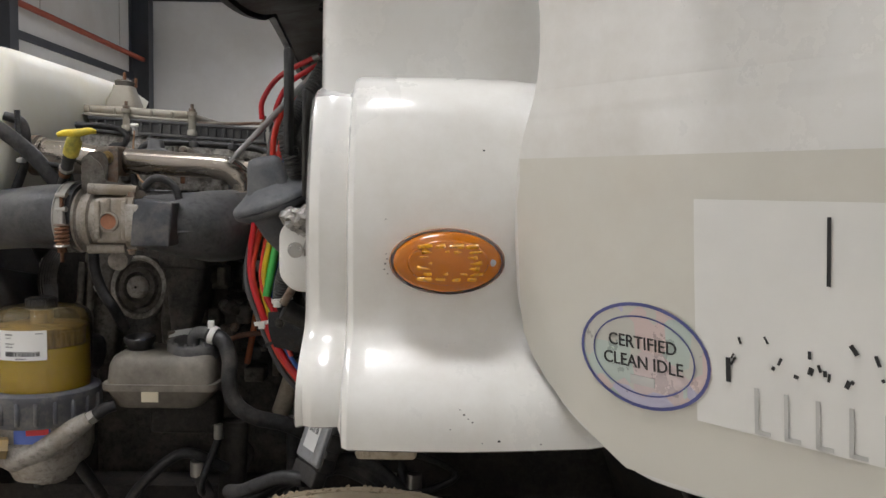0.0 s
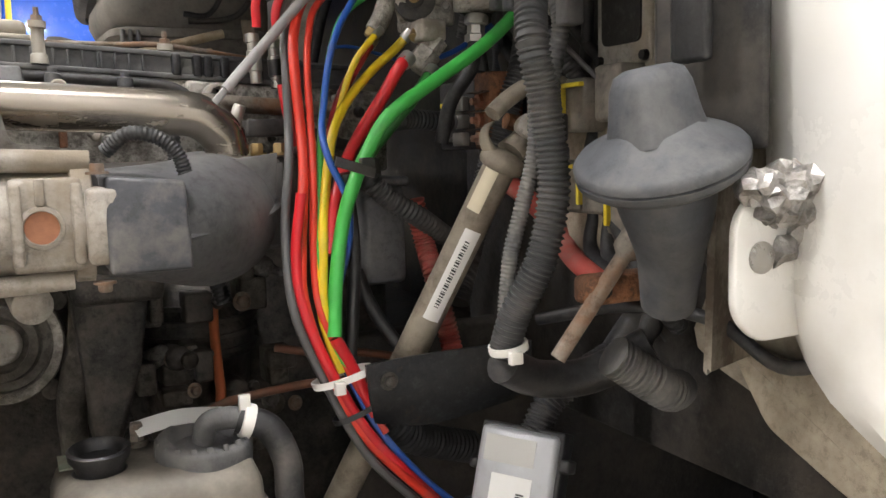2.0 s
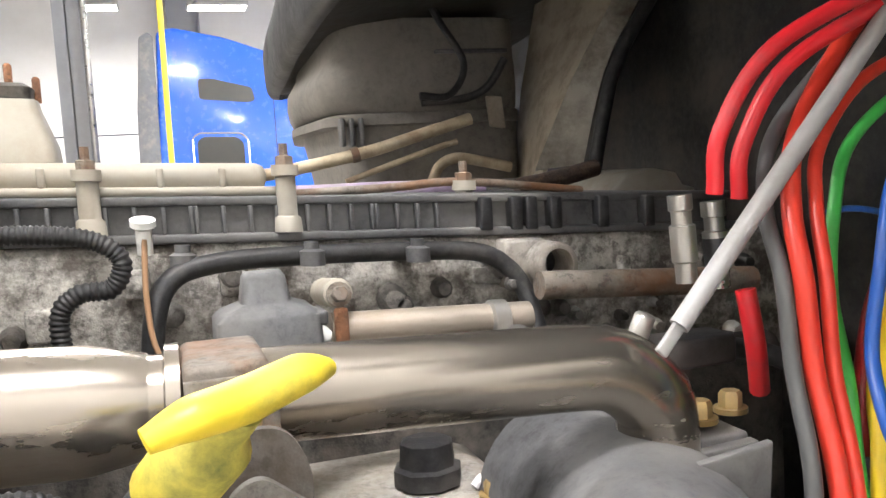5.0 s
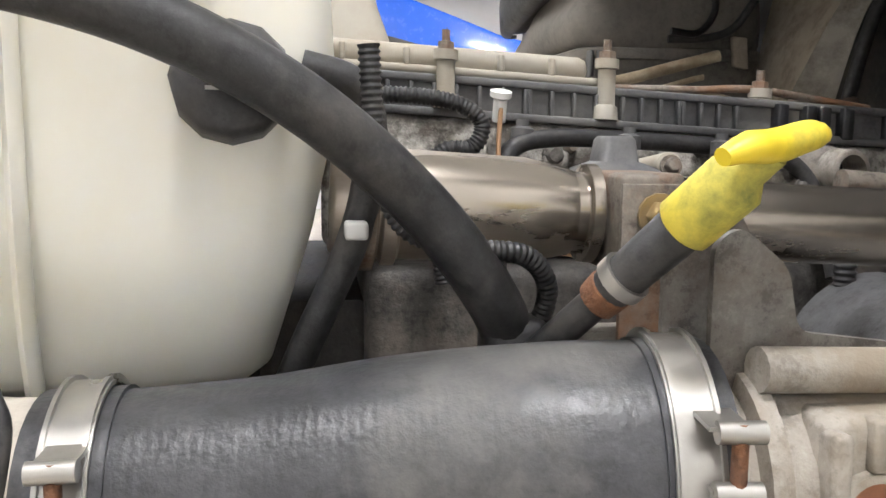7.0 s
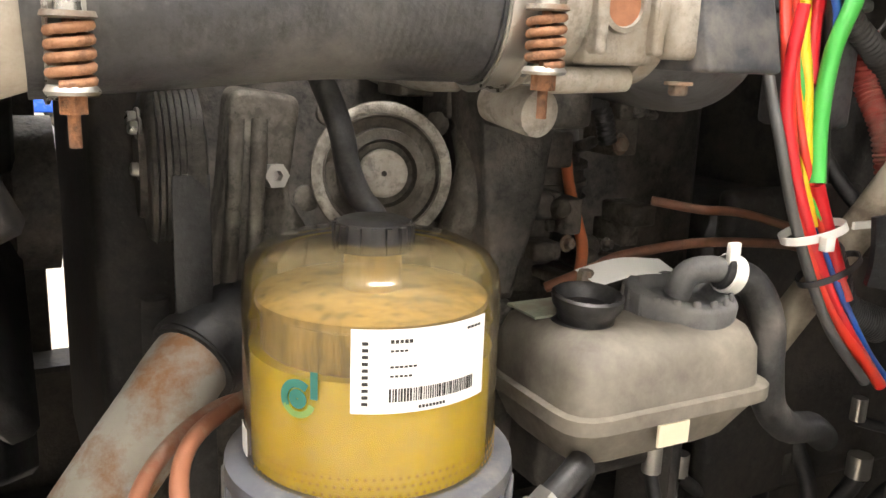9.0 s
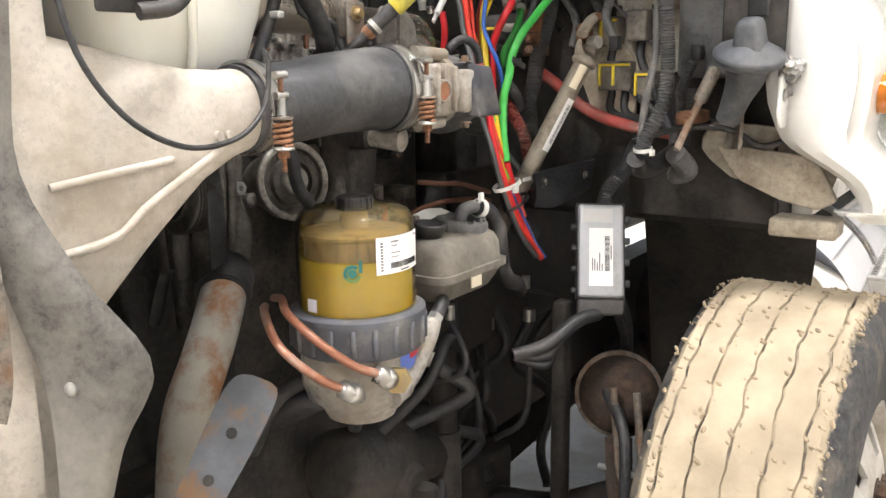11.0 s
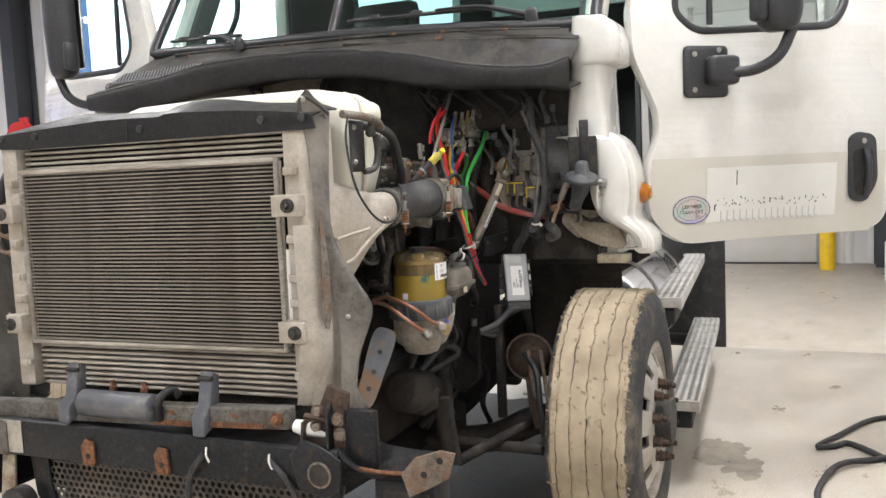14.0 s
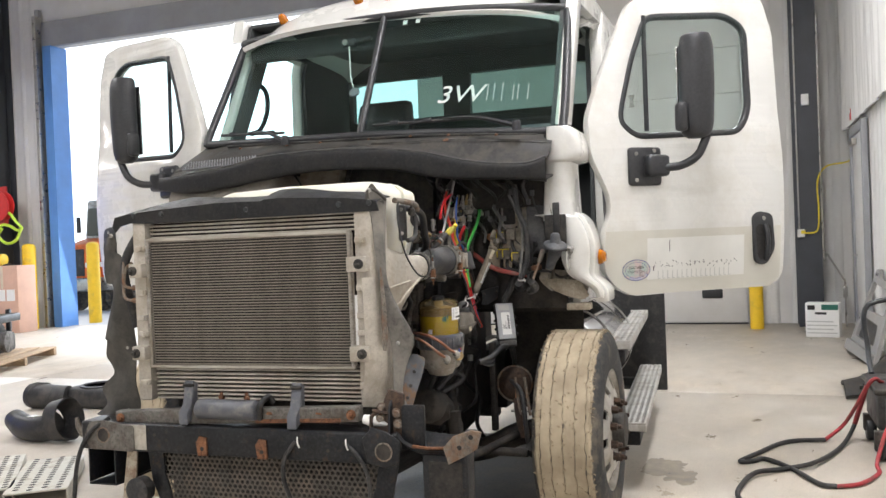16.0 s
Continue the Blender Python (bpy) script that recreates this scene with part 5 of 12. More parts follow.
    loops = [(0.277, 0.112), (0.264, 0.13), (0.255, 0.136), (0.2, 0.16), (0.175, 0.166), (0.11, 0.166), (0.1, 0.158)]
    seg = 60
    rows = [[cc + o * h + Vector((math.cos(2 * math.pi * i / seg) * r, 0, math.sin(2 * math.pi * i / seg) * r)) for i in range(seg)] for r, h in loops]
    vv = [[bm.verts.new(p) for p in r] for r in rows]
    for k in range(len(loops) - 1):
        for i in range(seg):
            if k in (2,) and i % 6 in (0, 1):
                continue
            bm.faces.new((vv[k][i], vv[k][(i + 1) % seg], vv[k + 1][(i + 1) % seg], vv[k + 1][i]))
    bmesh.ops.recalc_face_normals(bm, faces=bm.faces)
    bmesh.ops.solidify(bm, geom=bm.faces[:], thickness=0.012)
    part("disc", bm, "wheel", rim, "wheel disc with hand holes")
    part("hub", lathe(cc + o * 0.04, o, [(0, 0.15), (0.05, 0.12), (0.08, 0.1), (0.12, 0.098), (0.18, 0.085), (0.186, 0.02)], 32), "iron", w, "greasy hub with cap")
    part("brake_drum", lathe(cc + o * 0.05, -o, [(0, 0.2), (0.02, 0.21), (0.16, 0.215), (0.18, 0.2)], 36), "rust", w, "rusty brake drum")
    for i in range(n):
        a = 2 * math.pi * (i + 0.5) / n
        p = cc + o * 0.163 + Vector((math.cos(a) * 0.142, 0, math.sin(a) * 0.142))
        bm = lathe(p, o, [(0, 0.023), (0.006, 0.023)], 16)
        lathe(p + o * 0.005, o, [(0, 0.0185), (0.028, 0.0185), (0.031, 0.014)], 6, bm)
        lathe(p + o * 0.03, o, [(0, 0.0105), (0.024, 0.0105), (0.026, 0.008)], 12, bm)
        part("wheel_nut", bm, "rust_dark", w, "rusty wheel nut on its stud")
    return w


def tread_step(name, a, b, w, z, label):
    """A perforated aluminium cab step from a to b (x, y) along its length, w wide outwards."""
    st = thing(name, label, "step", (a[0], a[1], z), "cab steps")
    A, B = Vector((*a, z)), Vector((*b, z))
    d = (B - A).normalized()
    side = Vector((-d.y, d.x, 0)) * -1
    m = panel_pose(tuple(A), d, side) if d.cross(side).z > 0 else Matrix(((d.x, side.x, 0, A.x), (d.y, side.y, 0, A.y), (0, 0, 1, A.z), (0, 0, 0, 1)))
    ln = (B - A).length
    bm = box(0, ln, 0, w, -0.012, 0, 0.002, m=m)
    box(0, ln, w - 0.012, w, -0.06, -0.012, 0.003, bm, m)
    box(0, 0.012, 0, w, -0.05, -0.012, 0.002, bm, m)
    part("tread", bm, "alu_clean", st, "dull aluminium tread plate")
    k = int(ln / 0.03)
    bm = bmesh.new()
    for i in range(k):
        for j in range(5):
            x, y = 0.025 + i * 0.03 + 0.015 * (j % 2), w * (0.1 + j * 0.2)
            lathe(m @ Vector((x, y, 0.0)), (0, 0, 1), [(0, 0.0095), (0.0015, 0.0095)], 8, bm)
    part("drain_hole", bm, "void", st, "dark drain hole")["kind"] = "stuff"
    bm = bmesh.new()
    for i in range(k):
        for j in range(5):
            x, y = 0.025 + i * 0.03 + 0.015 * (j % 2), w * (0.1 + j * 0.2)
            lathe(m @ Vector((x, y, 0.0)), (0, 0, 1), [(0, 0.0095), (0.004, 0.0102), (0.004, 0.0115), (0, 0.013)], 8, bm, cap=False)
    part("grip_tooth", bm, "alu_clean", st, "raised grip rim")["kind"] = "stuff"
    part("under_bracket", box(0.02, ln * 0.6, 0.02, w * 0.8, -0.14, -0.06, 0.01, m=m), "chassis", st, "dark steel step bracket")
    part("hanger", box(ln * 0.3, ln * 0.34, -0.5, 0.05, -0.1, -0.04, 0.005, m=m), "chassis", st, "dark hanger arm")
    part("hanger", box(ln * 0.8, ln * 0.84, -0.5, 0.05, -0.1, -0.04, 0.005, m=m), "chassis", st, "dark hanger arm")


def tanks():
    t = thing("fuel_tank", "polished cylindrical aluminium fuel tank behind the wheel", "fuel tank", (3.2, -0.92, 0.3))
    part("shell", lathe((2.02, -0.89, 0.7), (1, 0.045, 0), [(0, 0.05), (0.0, 0.25), (0.03, 0.3), (0.06, 0.315), (2.1, 0.315), (2.14, 0.25)], 48), "chrome", t)
    for x in (2.45, 3.3):
        part("strap", lathe((x, -0.87, 0.7), (1, 0.045, 0), [(0, 0.316), (0.0, 0.322), (0.06, 0.322), (0.06, 0.316)], 48, cap=False), "zinc", t, "steel tank strap")
    part("hanger", box(2.0, 4.4, -0.6, -0.5, 0.45, 0.6, 0.01), "chassis", t, "black tank hanger beam")
    part("front_bracket", box(1.93, 2.02, -1.1, -0.75, 0.5, 0.8, 0.015), "alu_clean", t, "cast mount ahead of the tank")
    f = thing("rear_mudflap", "black fairing panel behind the fuel tank", "mud flap", (4.5, -1.1, 0.1))
    part("flap", box(4.5, 4.53, -1.32, -0.7, 0.12, 1.15, 0.008), "rubber", f)
    part("bracket", box(4.4, 4.53, -0.72, -0.42, 0.62, 0.76, 0.01), "chassis", f, "black flap bracket")


M["tyre_mud"] = mat("muddy_tyre", (0.045, 0.046, 0.048), 0.85, var=0.25, dirt=(0.2, 0.17, 0.13), amount=0.35, dscale=7, bump=0.5, bscale=70)


def mud_by_radius():
    """Dried mud where the tread meets the road; bare rubber on the walls."""
    m = M["tyre_mud"]
    nt = m.node_tree
    b = nt.nodes["Principled BSDF"]
    tc = nt.nodes.new("ShaderNodeTexCoord")
    sx = nt.nodes.new("ShaderNodeSeparateXYZ")
    nt.links.new(tc.outputs["Object"], sx.inputs["Vector"])
    def math_(op, a, c=None):
        n = nt.nodes.new("ShaderNodeMath")
        n.operation = op
        for s, v in zip(n.inputs, (a, c)):
            if v is None:
                continue
            if isinstance(v, (int, float)):
                s.default_value = v
            else:
                nt.links.new(v, s)
        return n.outputs[0]
    dx, dz = math_("SUBTRACT", sx.outputs["X"], 1.33), math_("SUBTRACT", sx.outputs["Z"], 0.5)
    rad = math_("SQRT", math_("ADD", math_("MULTIPLY", dx, dx), math_("MULTIPLY", dz, dz)))
    ns = nt.nodes.new("ShaderNodeTexNoise")
    ns.inputs["Scale"].default_value, ns.inputs["Detail"].default_value = 22, 6
    nt.links.new(tc.outputs["Object"], ns.inputs["Vector"])
    rj = math_("ADD", rad, math_("MULTIPLY", math_("SUBTRACT", ns.outputs["Fac"], 0.5), 0.034))
    mr = nt.nodes.new("ShaderNodeMapRange")
    mr.inputs["From Min"].default_value, mr.inputs["From Max"].default_value = 0.488, 0.4935
    nt.links.new(rj, mr.inputs["Value"])
    old = b.inputs["Base Color"].links[0].from_socket
    n2 = nt.nodes.new("ShaderNodeTexNoise")
    n2.inputs["Scale"].default_value, n2.inputs["Detail"].default_value = 9, 8
    nt.links.new(tc.outputs["Object"], n2.inputs["Vector"])
    rp = nt.nodes.new("ShaderNodeValToRGB")
    rp.color_ramp.elements[0].position, rp.color_ramp.elements[1].position = 0.3, 0.7
    rp.color_ramp.elements[0].color, rp.color_ramp.elements[1].color = (0.3, 0.245, 0.17, 1), (0.5, 0.42, 0.3, 1)
    nt.links.new(n2.outputs["Fac"], rp.inputs["Fac"])
    mx = nt.nodes.new("ShaderNodeMix")
    mx.data_type = "RGBA"
    nt.links.new(mr.outputs["Result"], mx.inputs["Factor"])
    nt.links.new(old, mx.inputs["A"])
    nt.links.new(rp.outputs["Color"], mx.inputs["B"])
    nt.links.new(mx.outputs["Result"], b.inputs["Base Color"])


mud_by_radius()
cab()
cowl()
wiper((1.2, -0.93, 2.045), ((1.3, -0.1, 2.125), (1.34, -0.72, 2.12)), (1.31, -0.5, 2.13), "black wiper resting on the windscreen, driver side")
wiper((1.25, 0.42, 2.075), ((1.38, 0.5, 2.14), (1.47, 0.98, 2.17)), (1.4, 0.72, 2.16), "black wiper resting on the windscreen, passenger side")
cab_door(HINGE_L, DIR_L, NOR_L, "open white driver door with black mirror and oval sticker", True)
cab_door(HINGE_R, DIR_R, NOR_R, "open white passenger door with black mirror", False)
side_panel()
front_wheel(-1.18, "front wheel with mud-caked tyre and rusty nuts on concrete", 1)
front_wheel(1.14, "front wheel with mud-caked tyre behind the radiator", -1)
tread_step("cab_step", (2.3, -1.13), (4.35, -1.02), 0.175, 0.82, "upper perforated aluminium cab step")
tread_step("cab_step", (2.15, -1.225), (4.4, -1.11), 0.175, 0.35, "lower perforated aluminium cab step")
tanks()

# ---- the truck: front end ----
def lean(bm, k=-0.036, zk=0.0):
    """The front end stands slightly skewed to the hall's axes."""
    for v in bm.verts:
        v.co.x += k * v.co.y
        v.co.z += zk * v.co.y
    return bm


def shared(name, me, parent, at):
    ob = new(name, me)
    ob.location = at
    return hang(ob, parent)


def radiator():
    r = thing("radiator_stack", "dusty aluminium radiator, intercooler and condenser stack", "radiator", (0.15, 0, 0.83))
    part("core", lean(box(0.14, 0.22, -0.53, 0.45, 0.84, 1.612)), "fin_dark", r, "dark fin core of the intercooler")
    # intercooler tubes, above and below the condenser
    zs = [1.545 + i * 0.0165 for i in range(5)] + [0.85 + i * 0.0175 for i in range(9)]
    me = finish(lean(box(0.113, 0.15, -0.525, 0.445, -0.0045, 0.0045, 0.002, seg=1)), "intercooler_tube", M["alu_fin"])
    for z in zs:
        shared("intercooler_tube", me, r, (0, 0, z))
    c = part("condenser_core", lean(box(0.106, 0.112, -0.485, 0.44, 0.995, 1.53)), "fin_dark", r, "dark condenser core")
    me = finish(lean(box(0.097, 0.108, -0.487, 0.442, -0.0022, 0.0022)), "condenser_tube", M["alu_dull"])
    n = 46
    for i in range(n):
        shared("condenser_tube", me, r, (0, 0, 1.0 + i * 0.525 / (n - 1)))
    bm = lean(box(0.09, 0.112, -0.497, 0.452, 1.528, 1.542, 0.003))
    part("condenser_rail", bm, "alu_fin", r)
    part("condenser_rail", lean(box(0.09, 0.112, -0.497, 0.452, 0.982, 0.994, 0.003)), "alu_fin", r)
    part("header_tube", lean(rod((0.1, -0.5, 0.985), (0.1, -0.5, 1.54), 0.011, 12)), "alu", r, "condenser header tube")
    part("header_tube", lean(rod((0.1, 0.455, 0.985), (0.1, 0.455, 1.54), 0.011, 12)), "alu", r, "condenser header tube")
    part("receiver_tube", lean(rod((0.1, -0.522, 1.06), (0.1, -0.522, 1.28), 0.008, 10)), "label", r, "white tagged condenser tube")
    bm = lean(box(0.095, 0.1, -0.516, -0.508, 1.0, 1.53))
    for i in range(40):
        box(0.093, 0.1, -0.517, -0.507, 1.0 + i * 0.0133, 1.004 + i * 0.0133, bm=bm)
    part("rivet_strip", bm, "alu", r)
    # end tanks
    tr = part("end_tank", lean(prism([(0.09, -0.53), (0.09, -0.59), (0.12, -0.615), (0.2, -0.62), (0.24, -0.53)], "z", 0.83, 1.625, 0.008)), "tank_pale", r, "pale cast end tank, driver side")
    part("end_tank", lean(prism([(0.09, 0.455), (0.09, 0.515), (0.12, 0.532), (0.2, 0.537), (0.24, 0.455)], "z", 0.84, 1.62, 0.008)), "tank_pale", r, "pale cast end tank, passenger side")
    for z in (1.5, 1.42, 1.31, 1.2, 1.13, 0.92):
        for y in (-0.555, 0.475):
            bm = box(0.072, 0.092, y - 0.022, y + 0.022, z - 0.012, z + 0.012, 0.004)
            box(0.064, 0.075, y - 0.018, y - 0.004, z - 0.01, z + 0.01, 0.002, bm)
            part("clip", lean(bm), "tank_pale", tr if y < 0 else r)
    for z in (1.405, 1.05):
        for y in (-0.535, 0.485):
            part("mount_bracket", lean(box(0.05, 0.1, y - (0.055 if y < 0 else 0.035), y + 0.03, z - 0.03, z + 0.03, 0.004)), "tank_pale", r, "pale stamped mounting bracket")
            bm = lathe((0.055, y - (0.025 if y < 0 else -0.008), z), (-1, 0, 0), [(0, 0.02), (0.012, 0.02), (0.014, 0.016)], 18)
            bolt((0.042, y - (0.025 if y < 0 else -0.008), z), (-1, 0, 0), 0.01, 0.012, bm=bm)
            part("mount_bolt", lean(bm), "iron", r, "rubber mount with bolt head")
    # flared lower cheek of the driver side tank
    g = [[(0.08, -0.565, 1.35), (0.11, -0.6, 1.35), (0.16, -0.615, 1.35)], [(0.08, -0.57, 1.1), (0.105, -0.61, 1.1), (0.16, -0.625, 1.1)], [(0.08, -0.56, 0.95), (0.105, -0.6, 0.95), (0.16, -0.62, 0.95)], [(0.09, -0.54, 0.84), (0.11, -0.57, 0.84), (0.17, -0.58, 0.84)]]
    part("cheek", sheet(smooth_grid(g, 14, 7), 0.008), "tank_pale", r, "pale flared side cheek")
    # aluminium elbow duct from the tank to the hose
    sec = []
    for x, yc, zc, ry, rz in ((0.16, -0.585, 1.28, 0.035, 0.2), (0.2, -0.59, 1.285, 0.036, 0.19), (0.26, -0.598, 1.3, 0.04, 0.16), (0.33, -0.615, 1.33, 0.046, 0.11), (0.39, -0.635, 1.355, 0.052, 0.072), (0.43, -0.648, 1.368, 0.055, 0.057), (0.46, -0.655, 1.374, 0.053, 0.053), (0.49, -0.656, 1.376, 0.052, 0.052)):
        sec.append([(x, yc + ry * math.copysign(abs(math.cos(a)) ** (0.6 if rz > 0.08 else 0.9), math.cos(a)), zc + rz * math.copysign(abs(math.sin(a)) ** 0.85, math.sin(a))) for a in [2 * math.pi * i / 28 for i in range(28)]])
    d = part("outlet_duct", rings(bmesh.new(), sec), "tank_pale", r, "dusty cast aluminium outlet duct")
    part("casting_rib", tube([(0.2, -0.63, 1.22), (0.27, -0.645, 1.235), (0.31, -0.66, 1.27), (0.4, -0.69, 1.33)], 0.006, 8), "tank_pale", d)
    part("casting_rib", tube([(0.2, -0.632, 1.3), (0.27, -0.648, 1.31), (0.34, -0.667, 1.32)], 0.005, 8), "tank_pale", d)
    for p in ((0.39, -0.692, 1.345), (0.405, -0.695, 1.345)):
        part("boss", lathe(p, (0, -1, 0), [(0, 0.007), (0.006, 0.006)], 12), "tank_pale", d)
    # hose and bent pipes beside the passenger side tank
    part("side_hose", tube([(0.12, 0.49, 1.6), (0.13, 0.56, 1.53), (0.13, 0.61, 1.45), (0.14, 0.625, 1.36), (0.15, 0.61, 1.27), (0.17, 0.6, 1.15)], 0.02, 12), "rubber", r, "black hose beside the tank")
    for z0, z1 in ((1.5, 1.33), (1.44, 1.275)):
        part("bent_pipe", tube([(0.13, 0.575, z0), (0.12, 0.605, z0 - 0.03), (0.11, 0.61, z1 + 0.05), (0.1, 0.595, z1 + 0.012), (0.1, 0.565, z1), (0.1, 0.53, z1)], 0.0065, 10), "rust_part", r, "bent condenser pipe")
        part("pipe_nut", rod((0.098, 0.548, z1), (0.098, 0.528, z1), 0.013, 6), "rust_part", r)
    # rust-stained inner flange strip
    part("side_strip", sheet(smooth_grid([[(0.114, -0.632, 1.39), (0.118, -0.634, 1.385)], [(0.108, -0.634, 1.27), (0.128, -0.642, 1.265)], [(0.1, -0.636, 1.17), (0.13, -0.645, 1.165)], [(0.098, -0.636, 1.1), (0.126, -0.645, 1.095)], [(0.106, -0.638, 1.06), (0.116, -0.642, 1.055)]], 16, 3), 0.004), "rust_part", r, "rust-stained steel strip")
    # black shroud over the top: flat face, torn upper edge that rises to the back
    ys = [0.6, 0.53, 0.43, 0.29, 0.1, -0.02, -0.12, -0.135, -0.2, -0.26, -0.4, -0.5, -0.576, -0.63]
    zf = [1.64, 1.652, 1.66, 1.668, 1.678, 1.678, 1.675, 1.682, 1.684, 1.682, 1.676, 1.668, 1.66, 1.65]
    zr = [1.645, 1.675, 1.7, 1.717, 1.705, 1.702, 1.705, 1.726, 1.728, 1.724, 1.704, 1.697, 1.69, 1.672]
    bm = prism([(y, z) for y, z in zip(ys, zf)] + [(-0.64, 1.612), (0.4, 1.606), (0.52, 1.612), (0.575, 1.6), (0.6, 1.575), (0.615, 1.6)], "x", 0.082, 0.088)
    part("top_shroud", lean(bm), "black_lip", r, "black plastic top shroud with torn edge")
    g = [[(0.084, y, z - 0.002) for y, z in zip(ys, zf)], [(0.15, y, 0.5 * (z + w) + 0.004) for y, z, w in zip(ys, zf, zr)], [(0.222, y, w) for y, w in zip(ys, zr)]]
    part("shroud_top", lean(sheet(g, 0.005)), "black_lip", r, "black upper flange, cracked along the back")
    part("shroud_seam", lean(box(0.079, 0.082, -0.004, 0.002, 1.61, 1.672)), "plastic_dusty", r)
    for y in (-0.6, -0.47, -0.05, 0.36, 0.5):
        part("push_pin", lathe((0.082 - 0.036 * y, y, 1.645), (-1, 0, 0.0), [(0, 0.012), (0.006, 0.011), (0.008, 0.004)], 14), "plastic_clean", r)


def side_flap(pts, name, mt, label, n=40):
    f = thing(name, label, "rubber flap", tuple(pts[-1][0]))
    part("flap", sheet(smooth_grid(pts, n, 9), 0.005), mt, f)
    for row in (pts[0], pts[len(pts) // 2], pts[-2]):
        p = Vector(row[0]).lerp(Vector(row[1]), 0.5)
        part("rivet", lathe(p + Vector((0.004, 0, 0)), (-1, -0.3 if p.y < 0 else 0.3, 0), [(0, 0.009), (0.008, 0.009), (0.011, 0.005)], 12), "zinc", f, "dull flap rivet")
    return f


def front_frame():
    f = thing("front_crossmember", "black steel front crossmember with rust and bolt holes", "chassis frame", (0, 0, 0.65))
    Z = -0.044

    def L(bm):
        for v in bm.verts:
            v.co.z += Z * v.co.y
        return bm
    # upper bar with bolts
    part("upper_bar", L(box(-0.02, 0.03, -0.575, 0.575, 0.775, 0.835, 0.006)), "plate_dusty", f, "flat worn grey upper bar with rust")
    for y in (-0.545, 0.545):
        bm = lathe((-0.02, y, 0.805), (-1, 0, 0), [(0, 0.02), (0.004, 0.02)], 18)
        bolt((-0.022, y, 0.805), (-1, 0, 0), 0.012, 0.012, bm=bm)
        part("bolt", L(bm), "rust", f, "rusty bolt head")
    for y0, y1, z0, z1 in ((-0.2, -0.17, 0.808, 0.822), (-0.31, -0.28, 0.8, 0.818), (-0.42, -0.39, 0.806, 0.816), (0.2, 0.24, 0.8, 0.815)):
        part("rust_patch", L(prism(round_poly([(y0, z0), (y1, z0 + 0.003), (y1 - 0.004, z1), (y0 + 0.006, z1 - 0.002)], 0.006), "x", -0.0212, -0.0196)), "rust", f, "flaking rust patch")
    part("rust_edge", L(box(-0.023, -0.019, -0.5, -0.12, 0.776, 0.792, 0.001)), "rust", f, "rusty flaking lower edge")
    # channel
    bm = box(-0.035, 0.09, -0.74, 0.74, 0.745, 0.765, 0.004)
    box(-0.04, -0.02, -0.74, 0.74, 0.645, 0.762, 0.006, bm)
    part("channel", bm, "chassis", f, "black pressed channel")
    for y, z, k in ((-0.69, 0.7, 0.03), (0.615, 0.712, 0.028)):
        bm = lathe((-0.056 if y < 0 else -0.054, y, z), (1, 0, 0), [(0, k), (0.0, k * 1.2), (0.012, k * 1.2), (0.012, k)], 28, cap=False)
        part("tow_eye", bm, "rust_part", f, "rust-rimmed tow eye")
        part("tow_eye_hole", lathe((-0.0525 if y < 0 else -0.0512, y, z), (-1, 0, 0), [(0, k), (0.0015, k)], 28), "void", f)
    for y, z in [(0.36, 0.72), (0.3, 0.7), (0.3, 0.735), (-0.25, 0.725), (-0.33, 0.7), (-0.45, 0.69), (-0.45, 0.73), (-0.52, 0.72), (-0.56, 0.69), (0.45, 0.73), (0.39, 0.74)]:
        part("hole", lathe((-0.0405, y, z), (-1, 0, 0), [(0, 0.0075), (0.0015, 0.0075)], 12), "void", f)
    for y in (0.12, -0.16):
        part("rusty_tab", prism([(y - 0.022, 0.645), (y + 0.022, 0.645), (y + 0.03, 0.7), (y + 0.012, 0.725), (y - 0.02, 0.72)], "x", -0.05, -0.04, 0.002), "rust", f, "rusty welded tab")
        part("hole", lathe((-0.0505, y, 0.675), (-1, 0, 0), [(0, 0.009), (0.001, 0.009)], 12), "void", f)
    part("worn_patch", box(-0.0435, -0.0405, 0.4, 0.53, 0.655, 0.76, 0.001), "paint_dirty", f, "patch of scuffed white paint")
    for y in (0.205, -0.3):
        bm = prism([(-0.05, 0.77), (0.02, 0.8), (0.03, 0.93), (0.0, 0.945), (-0.02, 0.85), (-0.05, 0.82)], "y", y - 0.022, y + 0.022, 0.004)
        part("clamp_arm", bm, "collar_grey", f, "grey forged clamp arm")
        part("hole", rod((-0.005, y - 0.0235, 0.925), (-0.005, y + 0.0235, 0.925), 0.007, 10), "void", f)
    part("roller", lathe((-0.03, 0.14, 0.835), (0, -1, 0), [(0, 0.036), (0.004, 0.04), (0.27, 0.04), (0.274, 0.035)], 28), "collar_grey", f, "dark grey cylindrical damper cover")
    part("roller_strap", tube([(-0.02, -0.14, 0.8), (-0.045, -0.16, 0.86), (-0.0, -0.17, 0.885), (0.02, -0.18, 0.86)], 0.012, 8), "rubber", f)
    for y in (0.05, -0.07):
        part("stud", lathe((0.0, y, 0.87), (0, 0, 1), [(0, 0.012), (0.015, 0.012), (0.016, 0.007), (0.03, 0.007)], 10), "rust", f)
    # lower guard: perforated sheet with real holes, plain rims
    bm = bmesh.new()
    px, pz = 0.0237, 0.0195
